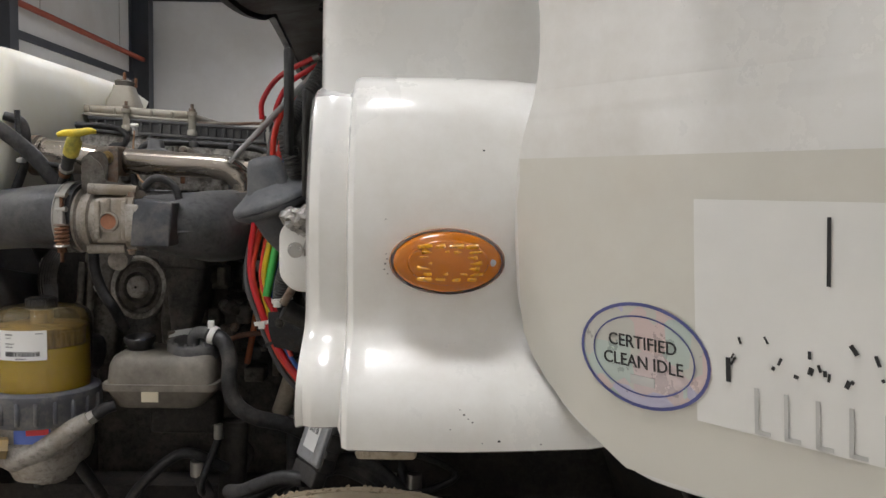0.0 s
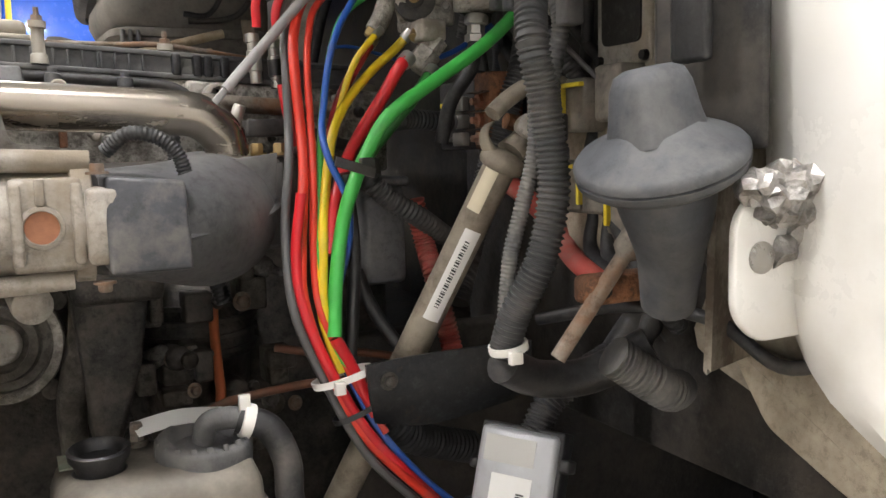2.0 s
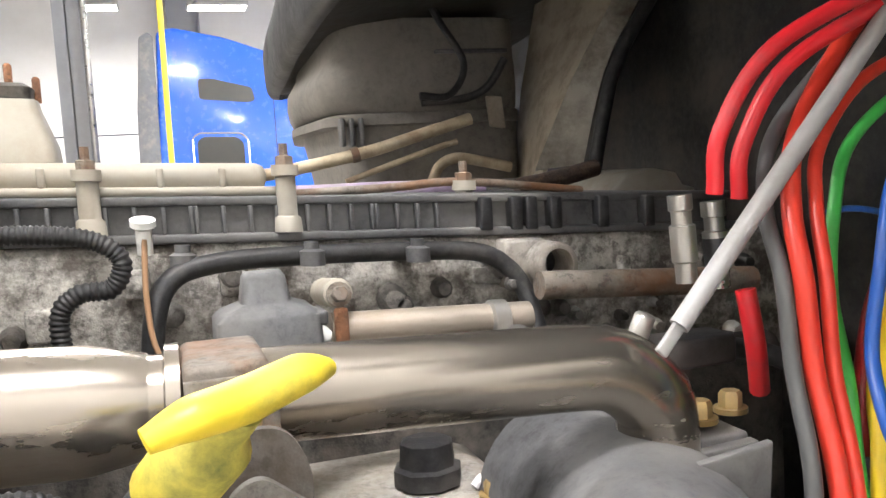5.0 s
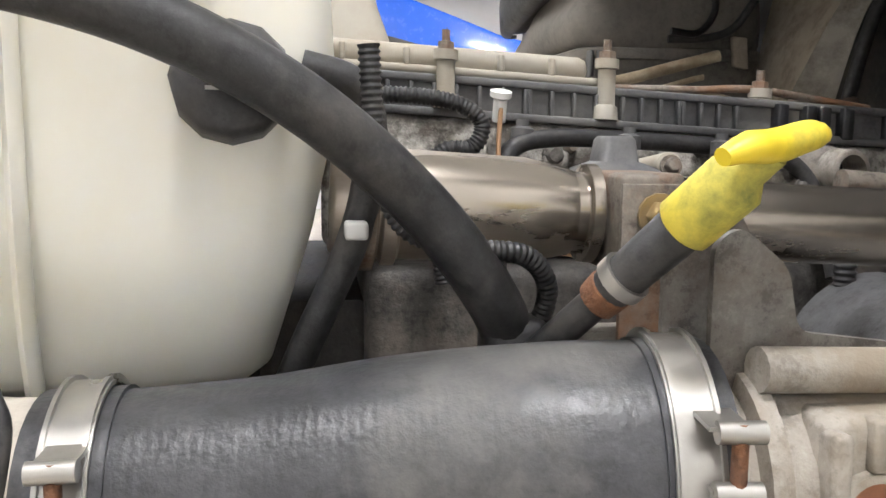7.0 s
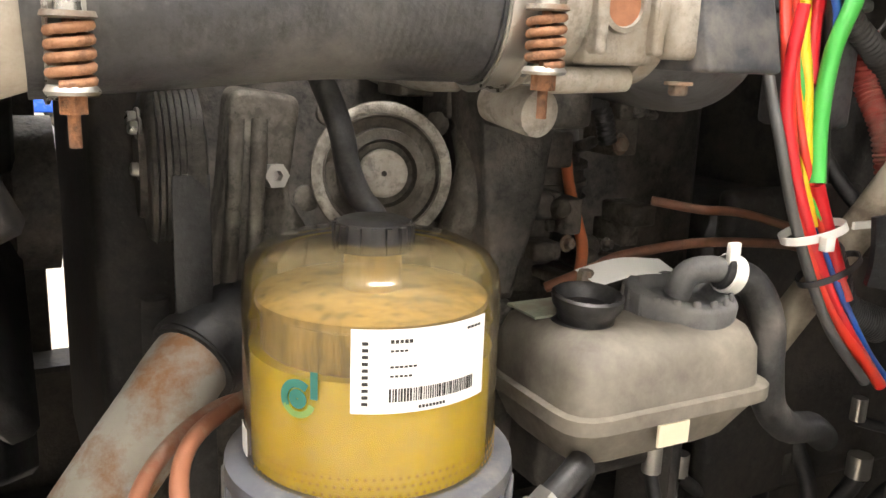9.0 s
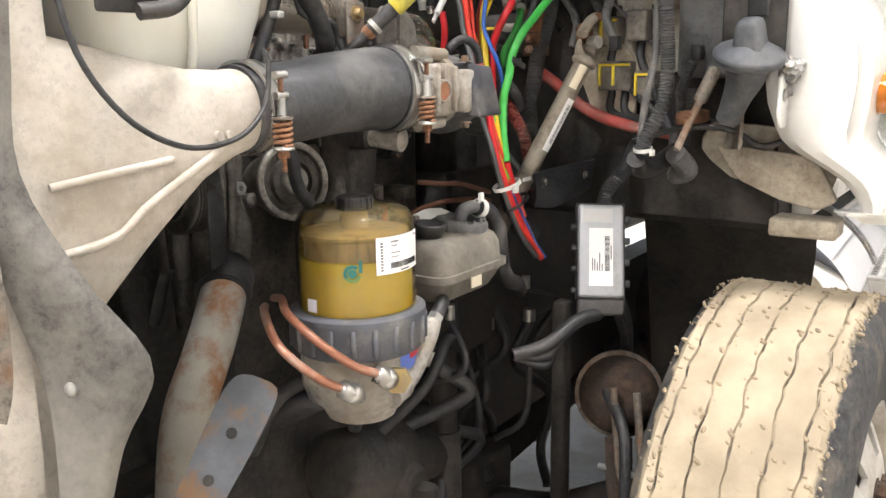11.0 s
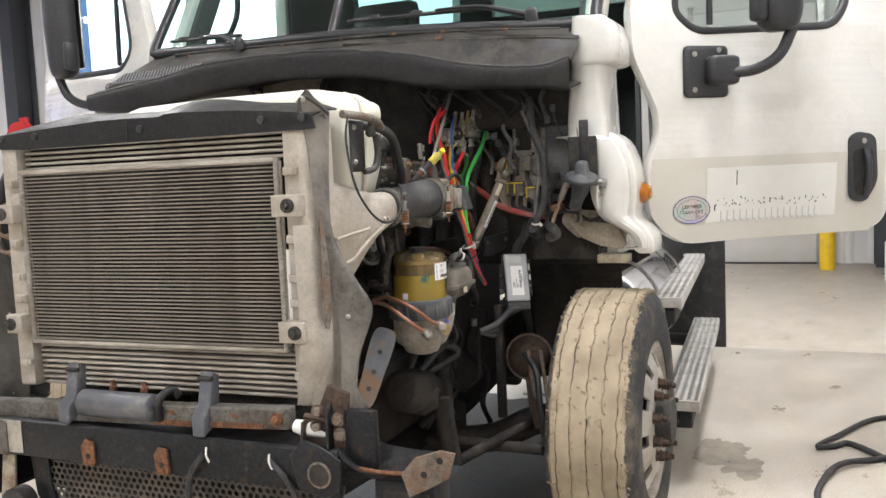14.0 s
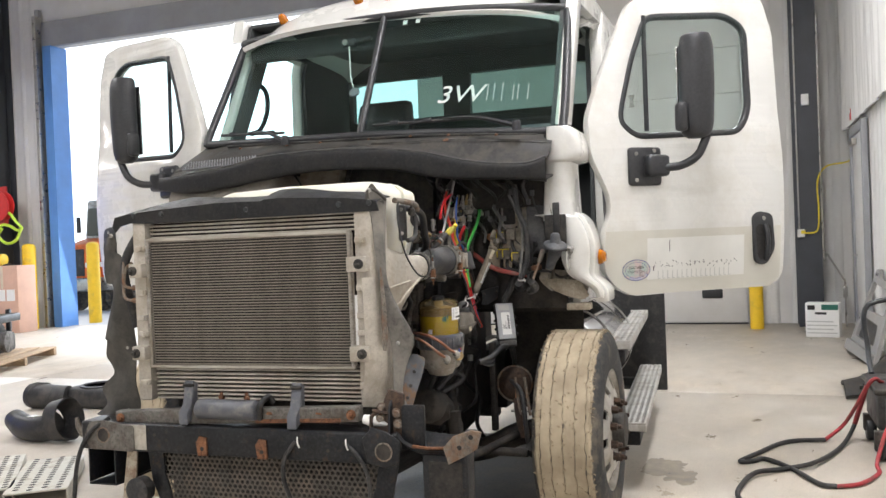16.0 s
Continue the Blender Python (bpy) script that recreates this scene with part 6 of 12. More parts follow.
    for i in range(12):
        z0 = 0.635 - i * pz
        for j in range(42):
            y0 = 0.36 - j * px - (i % 2) * px / 2
            if y0 > 0.36 - 0.18 * max(0, 0.52 - z0) or y0 - px < -0.66 + 0.4 * max(0, 0.6 - z0):
                continue
            cy, cz = y0 - px / 2, z0 - pz / 2
            sq = [(y0 - px * a_, z0 - pz * b_) for a_, b_ in ((0, 0), (0.5, 0), (1, 0), (1, 0.5), (1, 1), (0.5, 1), (0, 1), (0, 0.5))]
            A = [bm.verts.new((0.02, *q)) for q in sq]
            B, C = [], []
            for k in range(8):
                ang = math.atan2(sq[k][1] - cz, sq[k][0] - cy)
                q = (cy + 0.0082 * math.cos(ang), cz + 0.0082 * math.sin(ang))
                B.append(bm.verts.new((0.02, *q)))
                C.append(bm.verts.new((0.024, *q)))
            for k in range(8):
                n_ = (k + 1) % 8
                bm.faces.new((A[k], A[n_], B[n_], B[k]))
                bm.faces.new((B[k], B[n_], C[n_], C[k]))
    part("lower_guard", bm, "guard_dusty", f, "dusty black perforated lower guard")
    part("guard_rim", box(0.012, 0.03, -0.67, 0.37, 0.635, 0.66, 0.003), "chassis", f)
    part("guard_rim", prism([(0.36, 0.645), (0.44, 0.645), (0.42, 0.5), (0.37, 0.4), (0.31, 0.4), (0.355, 0.54)], "x", 0.012, 0.028, 0.003), "chassis", f, "black pressed guard end")
    part("guard_rim", prism([(-0.64, 0.645), (-0.72, 0.645), (-0.69, 0.5), (-0.6, 0.4), (-0.56, 0.4), (-0.62, 0.54)], "x", 0.012, 0.028, 0.003), "chassis", f, "black pressed guard end")
    # added dark sheet: the shade that shows through the guard's holes
    part("guard_backing", box(0.06, 0.07, -0.62, 0.35, 0.4, 0.64), "void", f, "dark sheet added for the shade behind the guard")
    # left end horn and right end bracket
    bm = box(-0.03, 0.2, 0.575, 0.72, 0.49, 0.498, 0.003)
    box(-0.03, 0.2, 0.575, 0.583, 0.5, 0.655, 0.003, bm)
    box(-0.03, 0.2, 0.712, 0.72, 0.5, 0.655, 0.003, bm)
    box(0.19, 0.2, 0.585, 0.71, 0.5, 0.655, 0.003, bm)
    part("bumper_horn", bm, "chassis", f, "black hollow bumper mounting horn")
    part("horn_plate", prism(round_poly([(0.46, 0.645), (0.46, 0.755), (0.62, 0.775), (0.69, 0.765), (0.72, 0.7), (0.69, 0.65)], 0.015), "x", -0.05, -0.041, 0.003), "plate_dusty", f, "dusty grey end plate with tow hole")
    part("horn_strut", prism([(0.47, 0.65), (0.52, 0.65), (0.56, 0.4), (0.49, 0.4)], "x", -0.02, -0.008, 0.003), "plate_cream_rust", f, "scuffed cream strut behind the horn")
    part("tow_hook", tube([(0.0, 0.76, 0.7), (0.0, 0.79, 0.73), (0.0, 0.8, 0.77)], 0.012, 8, radii=[0.02, 0.014, 0.008]), "rust_part", f)
    part("side_bracket", sheet(smooth_grid([[(-0.03, -0.73, 0.77), (-0.035, -0.77, 0.735), (-0.03, -0.82, 0.715), (-0.02, -0.9, 0.712), (-0.02, -0.96, 0.715)], [(0.02, -0.73, 0.755), (0.02, -0.77, 0.71), (0.02, -0.82, 0.69), (0.02, -0.9, 0.69), (0.02, -0.96, 0.7)], [(0.08, -0.73, 0.8), (0.08, -0.77, 0.77), (0.085, -0.82, 0.75), (0.09, -0.9, 0.74), (0.09, -0.96, 0.74)]], 9, 12), 0.012), "chassis", f, "black scooped bumper bracket")
    part("bracket_flange", prism([(-0.94, 0.66), (-0.92, 0.72), (-0.96, 0.765), (-1.03, 0.79), (-1.07, 0.785), (-1.05, 0.72), (-1.0, 0.69)], "x", -0.035, -0.022, 0.003), "rust_part", f, "rusty bracket flange with holes")
    for y, z in ((-1.03, 0.765), (-0.985, 0.725)):
        part("hole", lathe((-0.0355, y, z), (-1, 0, 0), [(0, 0.009), (0.001, 0.009)], 12), "void", f)
    part("rust_seam", tube([(-0.032, -0.8, 0.722), (-0.028, -0.87, 0.716), (-0.024, -0.95, 0.72)], 0.006, 8), "rust", f, "rusty bracket edge")
    part("side_post", box(-0.01, 0.01, -0.84, -0.745, 0.7, 0.87, 0.004), "chassis", f, "black upright bracket")
    part("drop_bracket", box(0.0, 0.1, -1.0, -0.82, 0.42, 0.69, 0.012), "chassis", f, "black bumper drop bracket")
    # near-black plate that puts the bracket hollow's shade into the colour
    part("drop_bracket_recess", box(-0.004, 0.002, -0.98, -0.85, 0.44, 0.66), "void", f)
    part("torn_foam", lathe((-0.0, -0.59, 0.81), (0, -1, -0.15), [(0, 0.018), (0.03, 0.022), (0.09, 0.014), (0.13, 0.003)], 12), "label", f, "torn white foam tip")
    part("round_bushing", lathe((0.0, 0.455, 0.48), (-1, 0, 0), [(0, 0.055), (0.05, 0.055), (0.055, 0.045)], 28), "rubber", f, "black rubber bushing")
    # slanted plates at the corner joint
    part("corner_plate", prism([(-0.62, 0.76), (-0.7, 0.93), (-0.76, 0.91), (-0.75, 0.72)], "x", -0.01, 0.012, 0.004), "rust_dark", f, "bent corner gusset with bolts")
    for y, z in ((-0.67, 0.86), (-0.665, 0.82), (-0.73, 0.84), (-0.735, 0.8)):
        part("bolt", bolt((-0.01, y, z), (-1, -0.3, 0), 0.013, 0.014), "rust_part", f)
    part("end_lug", prism([(-0.62, 0.655), (-0.6, 0.745), (-0.64, 0.79), (-0.7, 0.775), (-0.755, 0.74), (-0.75, 0.66), (-0.7, 0.635)], "x", -0.052, -0.04, 0.004), "chassis", f, "black end lug with tow hole")
    part("gusset", prism([(-0.04, 0.76), (-0.035, 0.86), (0.0, 0.9), (0.06, 0.88), (0.08, 0.76)], "y", -0.715, -0.705, 0.002), "chassis", f, "black upright gusset")
    part("gusset", prism([(-0.04, 0.76), (-0.03, 0.83), (0.02, 0.84), (0.07, 0.76)], "y", -0.635, -0.626, 0.002), "rust_dark", f, "rusty upright gusset")
    part("link", tube([(-0.03, -0.64, 0.85), (-0.02, -0.67, 0.845), (0.0, -0.71, 0.83)], 0.014, 8, flat=0.5), "rust_dark", f, "rusty folded link")
    # hanging cables
    c = thing("hanging_cable", "black cable hanging from the crossmember to the floor", "cable", (0, 0.72, 0.3))
    part("cable", tube([(-0.03, 0.6, 0.78), (-0.06, 0.68, 0.72), (-0.07, 0.74, 0.6), (-0.08, 0.76, 0.4), (-0.08, 0.74, 0.2), (-0.12, 0.7, 0.02), (-0.3, 0.75, 0.012)], 0.009, 10), "rubber", c)
    c2 = thing("hanging_cable", "black cable clipped to the crossmember with white ties", "cable", (0, -0.3, 0.5))
    part("cable", tube([(-0.045, -0.31, 0.72), (-0.06, -0.27, 0.66), (-0.06, -0.26, 0.58), (-0.05, -0.28, 0.5)], 0.009, 10), "rubber", c2)
    part("cable", tube([(-0.045, -0.53, 0.72), (-0.05, -0.58, 0.68), (-0.05, -0.62, 0.6), (-0.05, -0.63, 0.45)], 0.008, 10), "rubber", c2)
    for y in (-0.32, -0.53):
        part("tie", tube([(-0.046, y, 0.74), (-0.055, y - 0.005, 0.72), (-0.05, y - 0.01, 0.7)], 0.003, 6), "white_tie", c2, "white cable tie")
    rails = thing("frame_rail", "greasy black chassis frame rails under the engine", "chassis frame", (2, 0, 0.5))
    for y in (-0.44, 0.44):
        s = -1 if y < 0 else 1
        poly = [(y + 0.005 * s, 0.5), (y + 0.005 * s, 0.78), (y - s * 0.09, 0.78), (y - s * 0.09, 0.77), (y - 0.005 * s, 0.77), (y - 0.005 * s, 0.51), (y - s * 0.09, 0.51), (y - s * 0.09, 0.5)]
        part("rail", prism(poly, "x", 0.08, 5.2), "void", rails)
    # unseen gearbox and crossmember, added to block the bright floor behind the engine
    tr = thing("gearbox", "unseen dark gearbox blocks added to close off the floor behind the engine", "gearbox", (1.9, 0, 0.6))
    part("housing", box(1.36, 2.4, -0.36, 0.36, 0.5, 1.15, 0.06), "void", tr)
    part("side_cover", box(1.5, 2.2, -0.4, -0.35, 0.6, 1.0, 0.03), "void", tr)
    part("rear_mount", box(2.42, 2.5, -0.42, 0.42, 0.3, 0.74, 0.02), "void", tr, "black gearbox crossmember added to hide the bright floor")
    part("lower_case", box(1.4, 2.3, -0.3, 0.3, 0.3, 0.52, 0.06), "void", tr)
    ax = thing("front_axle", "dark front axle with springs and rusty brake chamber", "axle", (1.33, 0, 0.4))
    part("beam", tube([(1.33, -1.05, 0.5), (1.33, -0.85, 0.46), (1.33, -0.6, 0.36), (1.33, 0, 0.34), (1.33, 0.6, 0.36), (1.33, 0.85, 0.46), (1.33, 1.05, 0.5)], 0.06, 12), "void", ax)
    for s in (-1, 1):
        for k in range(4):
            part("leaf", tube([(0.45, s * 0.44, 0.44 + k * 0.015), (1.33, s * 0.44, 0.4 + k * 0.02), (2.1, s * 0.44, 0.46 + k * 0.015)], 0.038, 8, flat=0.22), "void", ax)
    bc = part("brake_chamber", lathe((1.34, -0.83, 0.72), (-0.8, -0.35, 0.15), [(-0.08, 0.05), (-0.05, 0.078), (0.0, 0.085), (0.008, 0.088), (0.016, 0.085), (0.05, 0.078), (0.07, 0.05), (0.08, 0.02)], 28), "rust_dark", ax, "rusty round brake chamber")
    part("clevis", tube([(1.27, -0.86, 0.71), (1.25, -0.87, 0.62), (1.26, -0.88, 0.5)], 0.012, 8), "rust", ax)
    for dy in (0.0, 0.05):
        part("push_rod", rod((1.24, -0.86 - dy, 0.77), (1.215, -0.89 - dy, 0.58), 0.008, 10), "rust_part", ax, "worn brake push rod")
        part("rod_pin", rod((1.22, -0.84 - dy, 0.6), (1.22, -0.9 - dy, 0.6), 0.007, 8), "zinc", ax)
    part("brake_hose", tube([(1.3, -0.8, 0.76), (1.2, -0.9, 0.7), (1.15, -0.93, 0.55), (1.18, -0.94, 0.4), (1.28, -0.95, 0.36)], 0.012, 10), "rubber", ax)
    gear = thing("steering_gear", "dark greasy steering gear with arm beside the frame", "steering gear", (0.85, -0.55, 0.6))
    part("case", lathe((0.72, -0.56, 0.72), (1, 0, -0.25), [(-0.02, 0.05), (0, 0.075), (0.16, 0.08), (0.18, 0.06), (0.3, 0.055), (0.32, 0.03)], 22), "void", gear)
    part("sector", lathe((0.84, -0.5, 0.68), (0, -1, -0.1), [(0, 0.07), (0.1, 0.07), (0.12, 0.05), (0.15, 0.03)], 20), "void", gear)
    part("drop_arm", tube([(0.84, -0.66, 0.67), (0.85, -0.67, 0.55), (0.87, -0.68, 0.42)], 0.035, 12, flat=0.5), "void", gear, "black drop arm")
    part("drag_link", rod((0.87, -0.7, 0.43), (1.3, -0.86, 0.47), 0.02, 12), "void", gear, "black drag link")
    part("pressure_hose", tube([(0.75, -0.58, 0.8), (0.72, -0.62, 0.88), (0.66, -0.6, 0.93), (0.6, -0.55, 0.9), (0.58, -0.5, 0.8)], 0.013, 10), "rubber", gear)
    part("pressure_hose", tube([(0.8, -0.6, 0.78), (0.86, -0.66, 0.86), (0.94, -0.65, 0.92), (1.02, -0.62, 0.88)], 0.011, 10), "rubber", gear)
    rnd = random.Random(31)
    for k in range(12):
        x, y = rnd.uniform(0.95, 1.5), rnd.uniform(-0.62, -0.46)
        h = thing("chassis_hose", "greasy black hose looped over the axle", "hose", (x, y, 0.6), "chassis hoses")
        pts = [(x, y, rnd.uniform(0.8, 0.95))]
        for q in range(4):
            pts.append((x + rnd.uniform(-0.12, 0.12), y + rnd.uniform(-0.08, 0.08), pts[-1][2] - rnd.uniform(0.05, 0.16)))
        r = rnd.uniform(0.006, 0.014)
        part("hose", tube(pts, r, 8), "rubber", h)
        part("end_fitting", rod(pts[0], Vector(pts[0]) + Vector((0, 0, 0.03)), r * 1.3, 8), "zinc", h)
    part("spring_seat", box(1.24, 1.42, -0.52, -0.37, 0.36, 0.5, 0.02), "void", ax)
    part("steering_arm", tube([(1.3, -0.98, 0.5), (1.18, -0.97, 0.46), (1.1, -0.95, 0.42)], 0.03, 10, flat=0.6), "void", ax)
    part("knuckle", box(1.25, 1.41, -1.06, -0.94, 0.4, 0.66, 0.03), "void", ax, "greasy steering knuckle")
    part("slack_adjuster", tube([(1.25, -0.87, 0.66), (1.22, -0.89, 0.56), (1.23, -0.91, 0.47)], 0.028, 10, flat=0.6), "rust_dark", ax, "rusty slack adjuster")
    part("chamber_band", lathe((1.34, -0.83, 0.72), (-0.8, -0.35, 0.15), [(0.0, 0.086), (0.0, 0.095), (0.016, 0.095), (0.016, 0.086)], 28, cap=False), "rust_part", bc, "rusty clamp band")
    part("tie_rod", rod((1.1, -0.95, 0.42), (1.12, 0.9, 0.42), 0.022, 12), "void", ax)
    part("shock_absorber", lathe((1.0, -0.6, 0.42), (0.05, 0.04, 1), [(0, 0.035), (0.28, 0.035), (0.28, 0.028), (0.55, 0.028)], 18), "void", ax, "black greasy shock absorber")


def spread(p, q, n):
    return [Vector(p).lerp(Vector(q), i / (n - 1)) for i in range(n)]


radiator()
side_flap([[(0.102, -0.586, 1.69), (0.127, -0.608, 1.7), (0.152, -0.626, 1.69), (0.182, -0.641, 1.66)],
           [(0.117, -0.601, 1.58), (0.137, -0.618, 1.57), (0.157, -0.626, 1.56), (0.182, -0.631, 1.54)],
           [(0.122, -0.611, 1.44), (0.142, -0.636, 1.44), (0.157, -0.636, 1.44), (0.172, -0.631, 1.44)],
           [(0.122, -0.626, 1.31), (0.137, -0.648, 1.31), (0.150, -0.646, 1.31), (0.162, -0.641, 1.32)],
           [(0.137, -0.636, 1.2), (0.162, -0.671, 1.2), (0.182, -0.681, 1.2), (0.202, -0.676, 1.2)],
           [(0.162, -0.646, 1.08), (0.197, -0.686, 1.08), (0.232, -0.711, 1.09), (0.257, -0.706, 1.09)],
           [(0.162, -0.651, 0.98), (0.182, -0.671, 0.97), (0.207, -0.686, 0.98), (0.227, -0.676, 0.99)],
           [(0.157, -0.651, 0.88), (0.172, -0.666, 0.88), (0.192, -0.671, 0.88), (0.207, -0.666, 0.88)],
           [(0.172, -0.656, 0.8), (0.194, -0.674, 0.8), (0.222, -0.676, 0.8), (0.242, -0.676, 0.81)],
           [(0.202, -0.656, 0.73), (0.222, -0.676, 0.725), (0.252, -0.686, 0.73), (0.272, -0.686, 0.75)]], "radiator_flap", "flap", "grey dusty rubber side flap beside the radiator, torn and wavy")
tip = thing("torn_flap_tip", "torn grey rubber tip at the top of the radiator flap", "rubber flap", (0.12, -0.6, 1.69))
part("flap", sheet(smooth_grid([[(0.1, -0.585, 1.66), (0.13, -0.61, 1.66), (0.17, -0.636, 1.64)], [(0.105, -0.59, 1.69), (0.13, -0.608, 1.7), (0.16, -0.626, 1.68)], [(0.112, -0.597, 1.703), (0.126, -0.605, 1.722), (0.145, -0.616, 1.7)]], 10, 7), 0.005), "flap_dark", tip)
part("fold", tube([(0.108, -0.59, 1.69), (0.12, -0.605, 1.7), (0.15, -0.625, 1.68), (0.178, -0.64, 1.655)], 0.006, 8), "flap_dark", tip)
OUT = [(0.705, 1.575), (0.735, 1.565), (0.748, 1.52), (0.745, 1.42), (0.733, 1.355), (0.716, 1.345), (0.72, 1.3), (0.74, 1.2), (0.754, 1.105), (0.746, 1.09), (0.768, 1.02), (0.75, 0.98), (0.725, 0.94), (0.76, 0.9), (0.785, 0.866), (0.78, 0.82), (0.787, 0.79), (0.83, 0.75)]
INN = [(0.69, 1.56), (0.68, 1.53), (0.69, 1.49), (0.655, 1.47), (0.63, 1.39), (0.622, 1.35), (0.61, 1.29), (0.603, 1.2), (0.598, 1.1), (0.596, 1.05), (0.595, 1.0), (0.592, 0.96), (0.59, 0.92), (0.588, 0.88), (0.586, 0.85), (0.586, 0.82), (0.588, 0.79), (0.6, 0.74)]
side_flap([[(0.15 + 0.012 * math.sin(i * 0.9), yi, zi), (0.135 + 0.02 * math.sin(i * 0.7), (yi + yo) / 2, (zi + zo) / 2), (0.16 + 0.015 * math.sin(i * 1.3), yo, zo)] for i, ((yo, zo), (yi, zi)) in enumerate(zip(OUT, INN))], "radiator_flap", "flap_dark", "dark torn rubber flap on the passenger side of the radiator", 90)
front_frame()


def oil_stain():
    """Shade and grime under the engine, painted as a dark patch on concrete."""
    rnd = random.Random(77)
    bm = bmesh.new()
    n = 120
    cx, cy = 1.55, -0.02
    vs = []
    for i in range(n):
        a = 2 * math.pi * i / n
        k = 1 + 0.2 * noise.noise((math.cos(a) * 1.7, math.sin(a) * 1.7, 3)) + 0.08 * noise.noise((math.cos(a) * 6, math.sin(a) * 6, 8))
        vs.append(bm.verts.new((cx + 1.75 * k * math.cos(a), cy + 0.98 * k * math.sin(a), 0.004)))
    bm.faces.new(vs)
    st = solo("oil_stain", bm, "shaded_floor", "dark patch of painted shade and grime on concrete under the engine", "oil stain", "structure")


# dark brown that holds the truck's shade and grime in its colour
M["shaded_floor"] = mat("grimy_shaded_concrete", (0.05, 0.04, 0.03), 0.6, var=0.4, scale=3, dirt=(0.12, 0.1, 0.08), amount=0.4, dscale=5, bump=0.1)
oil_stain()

# ---- the truck: engine bay ----
def band_clamp(c, d, r, w=0.022, front=(0, -1, 0)):
    """Spring loaded T-bolt clamp round a hose at c along d; its bolt hangs on the side that faces front."""
    c, d = Vector(c), Vector(d).normalized()
    k = thing("hose_clamp", "bright steel T-bolt hose clamp with rusty spring", "hose clamp", tuple(c), "hose clamps")
    bm = lathe(c - d * w / 2, d, [(0, r), (0, r + 0.002), (w, r + 0.002), (w, r)], 40, cap=False)
    part("band", bm, "zinc", k)
    for h in (0.001 - w / 2, w / 2 - 0.003):
        part("edge_bead", lathe(c + d * h, d, [(0, r + 0.001), (0.0, r + 0.0045), (0.002, r + 0.0045), (0.002, r + 0.001)], 40, cap=False), "zinc", k)
    f = Vector(front).normalized()
    up = Vector((0, 0, 1))
    base = c + f * (r + 0.007)
    for z in (0.046, 0.02):
        p = base + up * z
        part("trunnion", rod(p - d * w * 0.45, p + d * w * 0.45, 0.005, 12), "zinc", k)
        # strap loop from the band to the trunnion
        q = c + (f * math.sqrt(max(0.0, r * r - z * z)) + up * z)
        part("band_loop", box(-w * 0.4, w * 0.4, -0.001, 0.001, 0, max(0.004, (p - q).length), m=panel_pose(q, d, up)), "zinc", k)
    part("t_bolt", rod(base + up * 0.05, base - up * 0.078, 0.0035, 10), "rust", k, "rusty threaded bolt")
    part("sleeve", rod(base + up * 0.018, base - up * 0.008, 0.0052, 12, r2=0.0075), "zinc", k, "bright tapered sleeve")
    part("spring_seat", lathe(base - up * 0.007, -up, [(0, 0.0135), (0.003, 0.0145), (0.004, 0.012)], 18), "rust_part", k)
    part("coil_spring", spring(base - up * 0.012, base - up * 0.045, 0.0106, 0.0029, 4.6), "spring_rust", k, "rust-brown coil spring")
    part("spring_seat", lathe(base - up * 0.045, -up, [(0, 0.0125), (0.003, 0.0145), (0.005, 0.0135)], 18), "zinc", k)
    part("nut", lathe(base - up * 0.05, -up, [(0, 0.008), (0.01, 0.008)], 6), "rust", k)


M["dusty_alu"] = mat("dusty_alloy_casting", (0.42, 0.395, 0.35), 0.65, metal=0.15, var=0.28, scale=22, dirt=(0.13, 0.115, 0.095), amount=0.46, dscale=26, bump=0.5, bscale=160)
M["spring_rust"] = mat("rust_brown_spring", (0.33, 0.16, 0.085), 0.7, var=0.3, scale=60, dirt=(0.16, 0.07, 0.035), amount=0.4, dscale=60, bump=0.3, bscale=300)


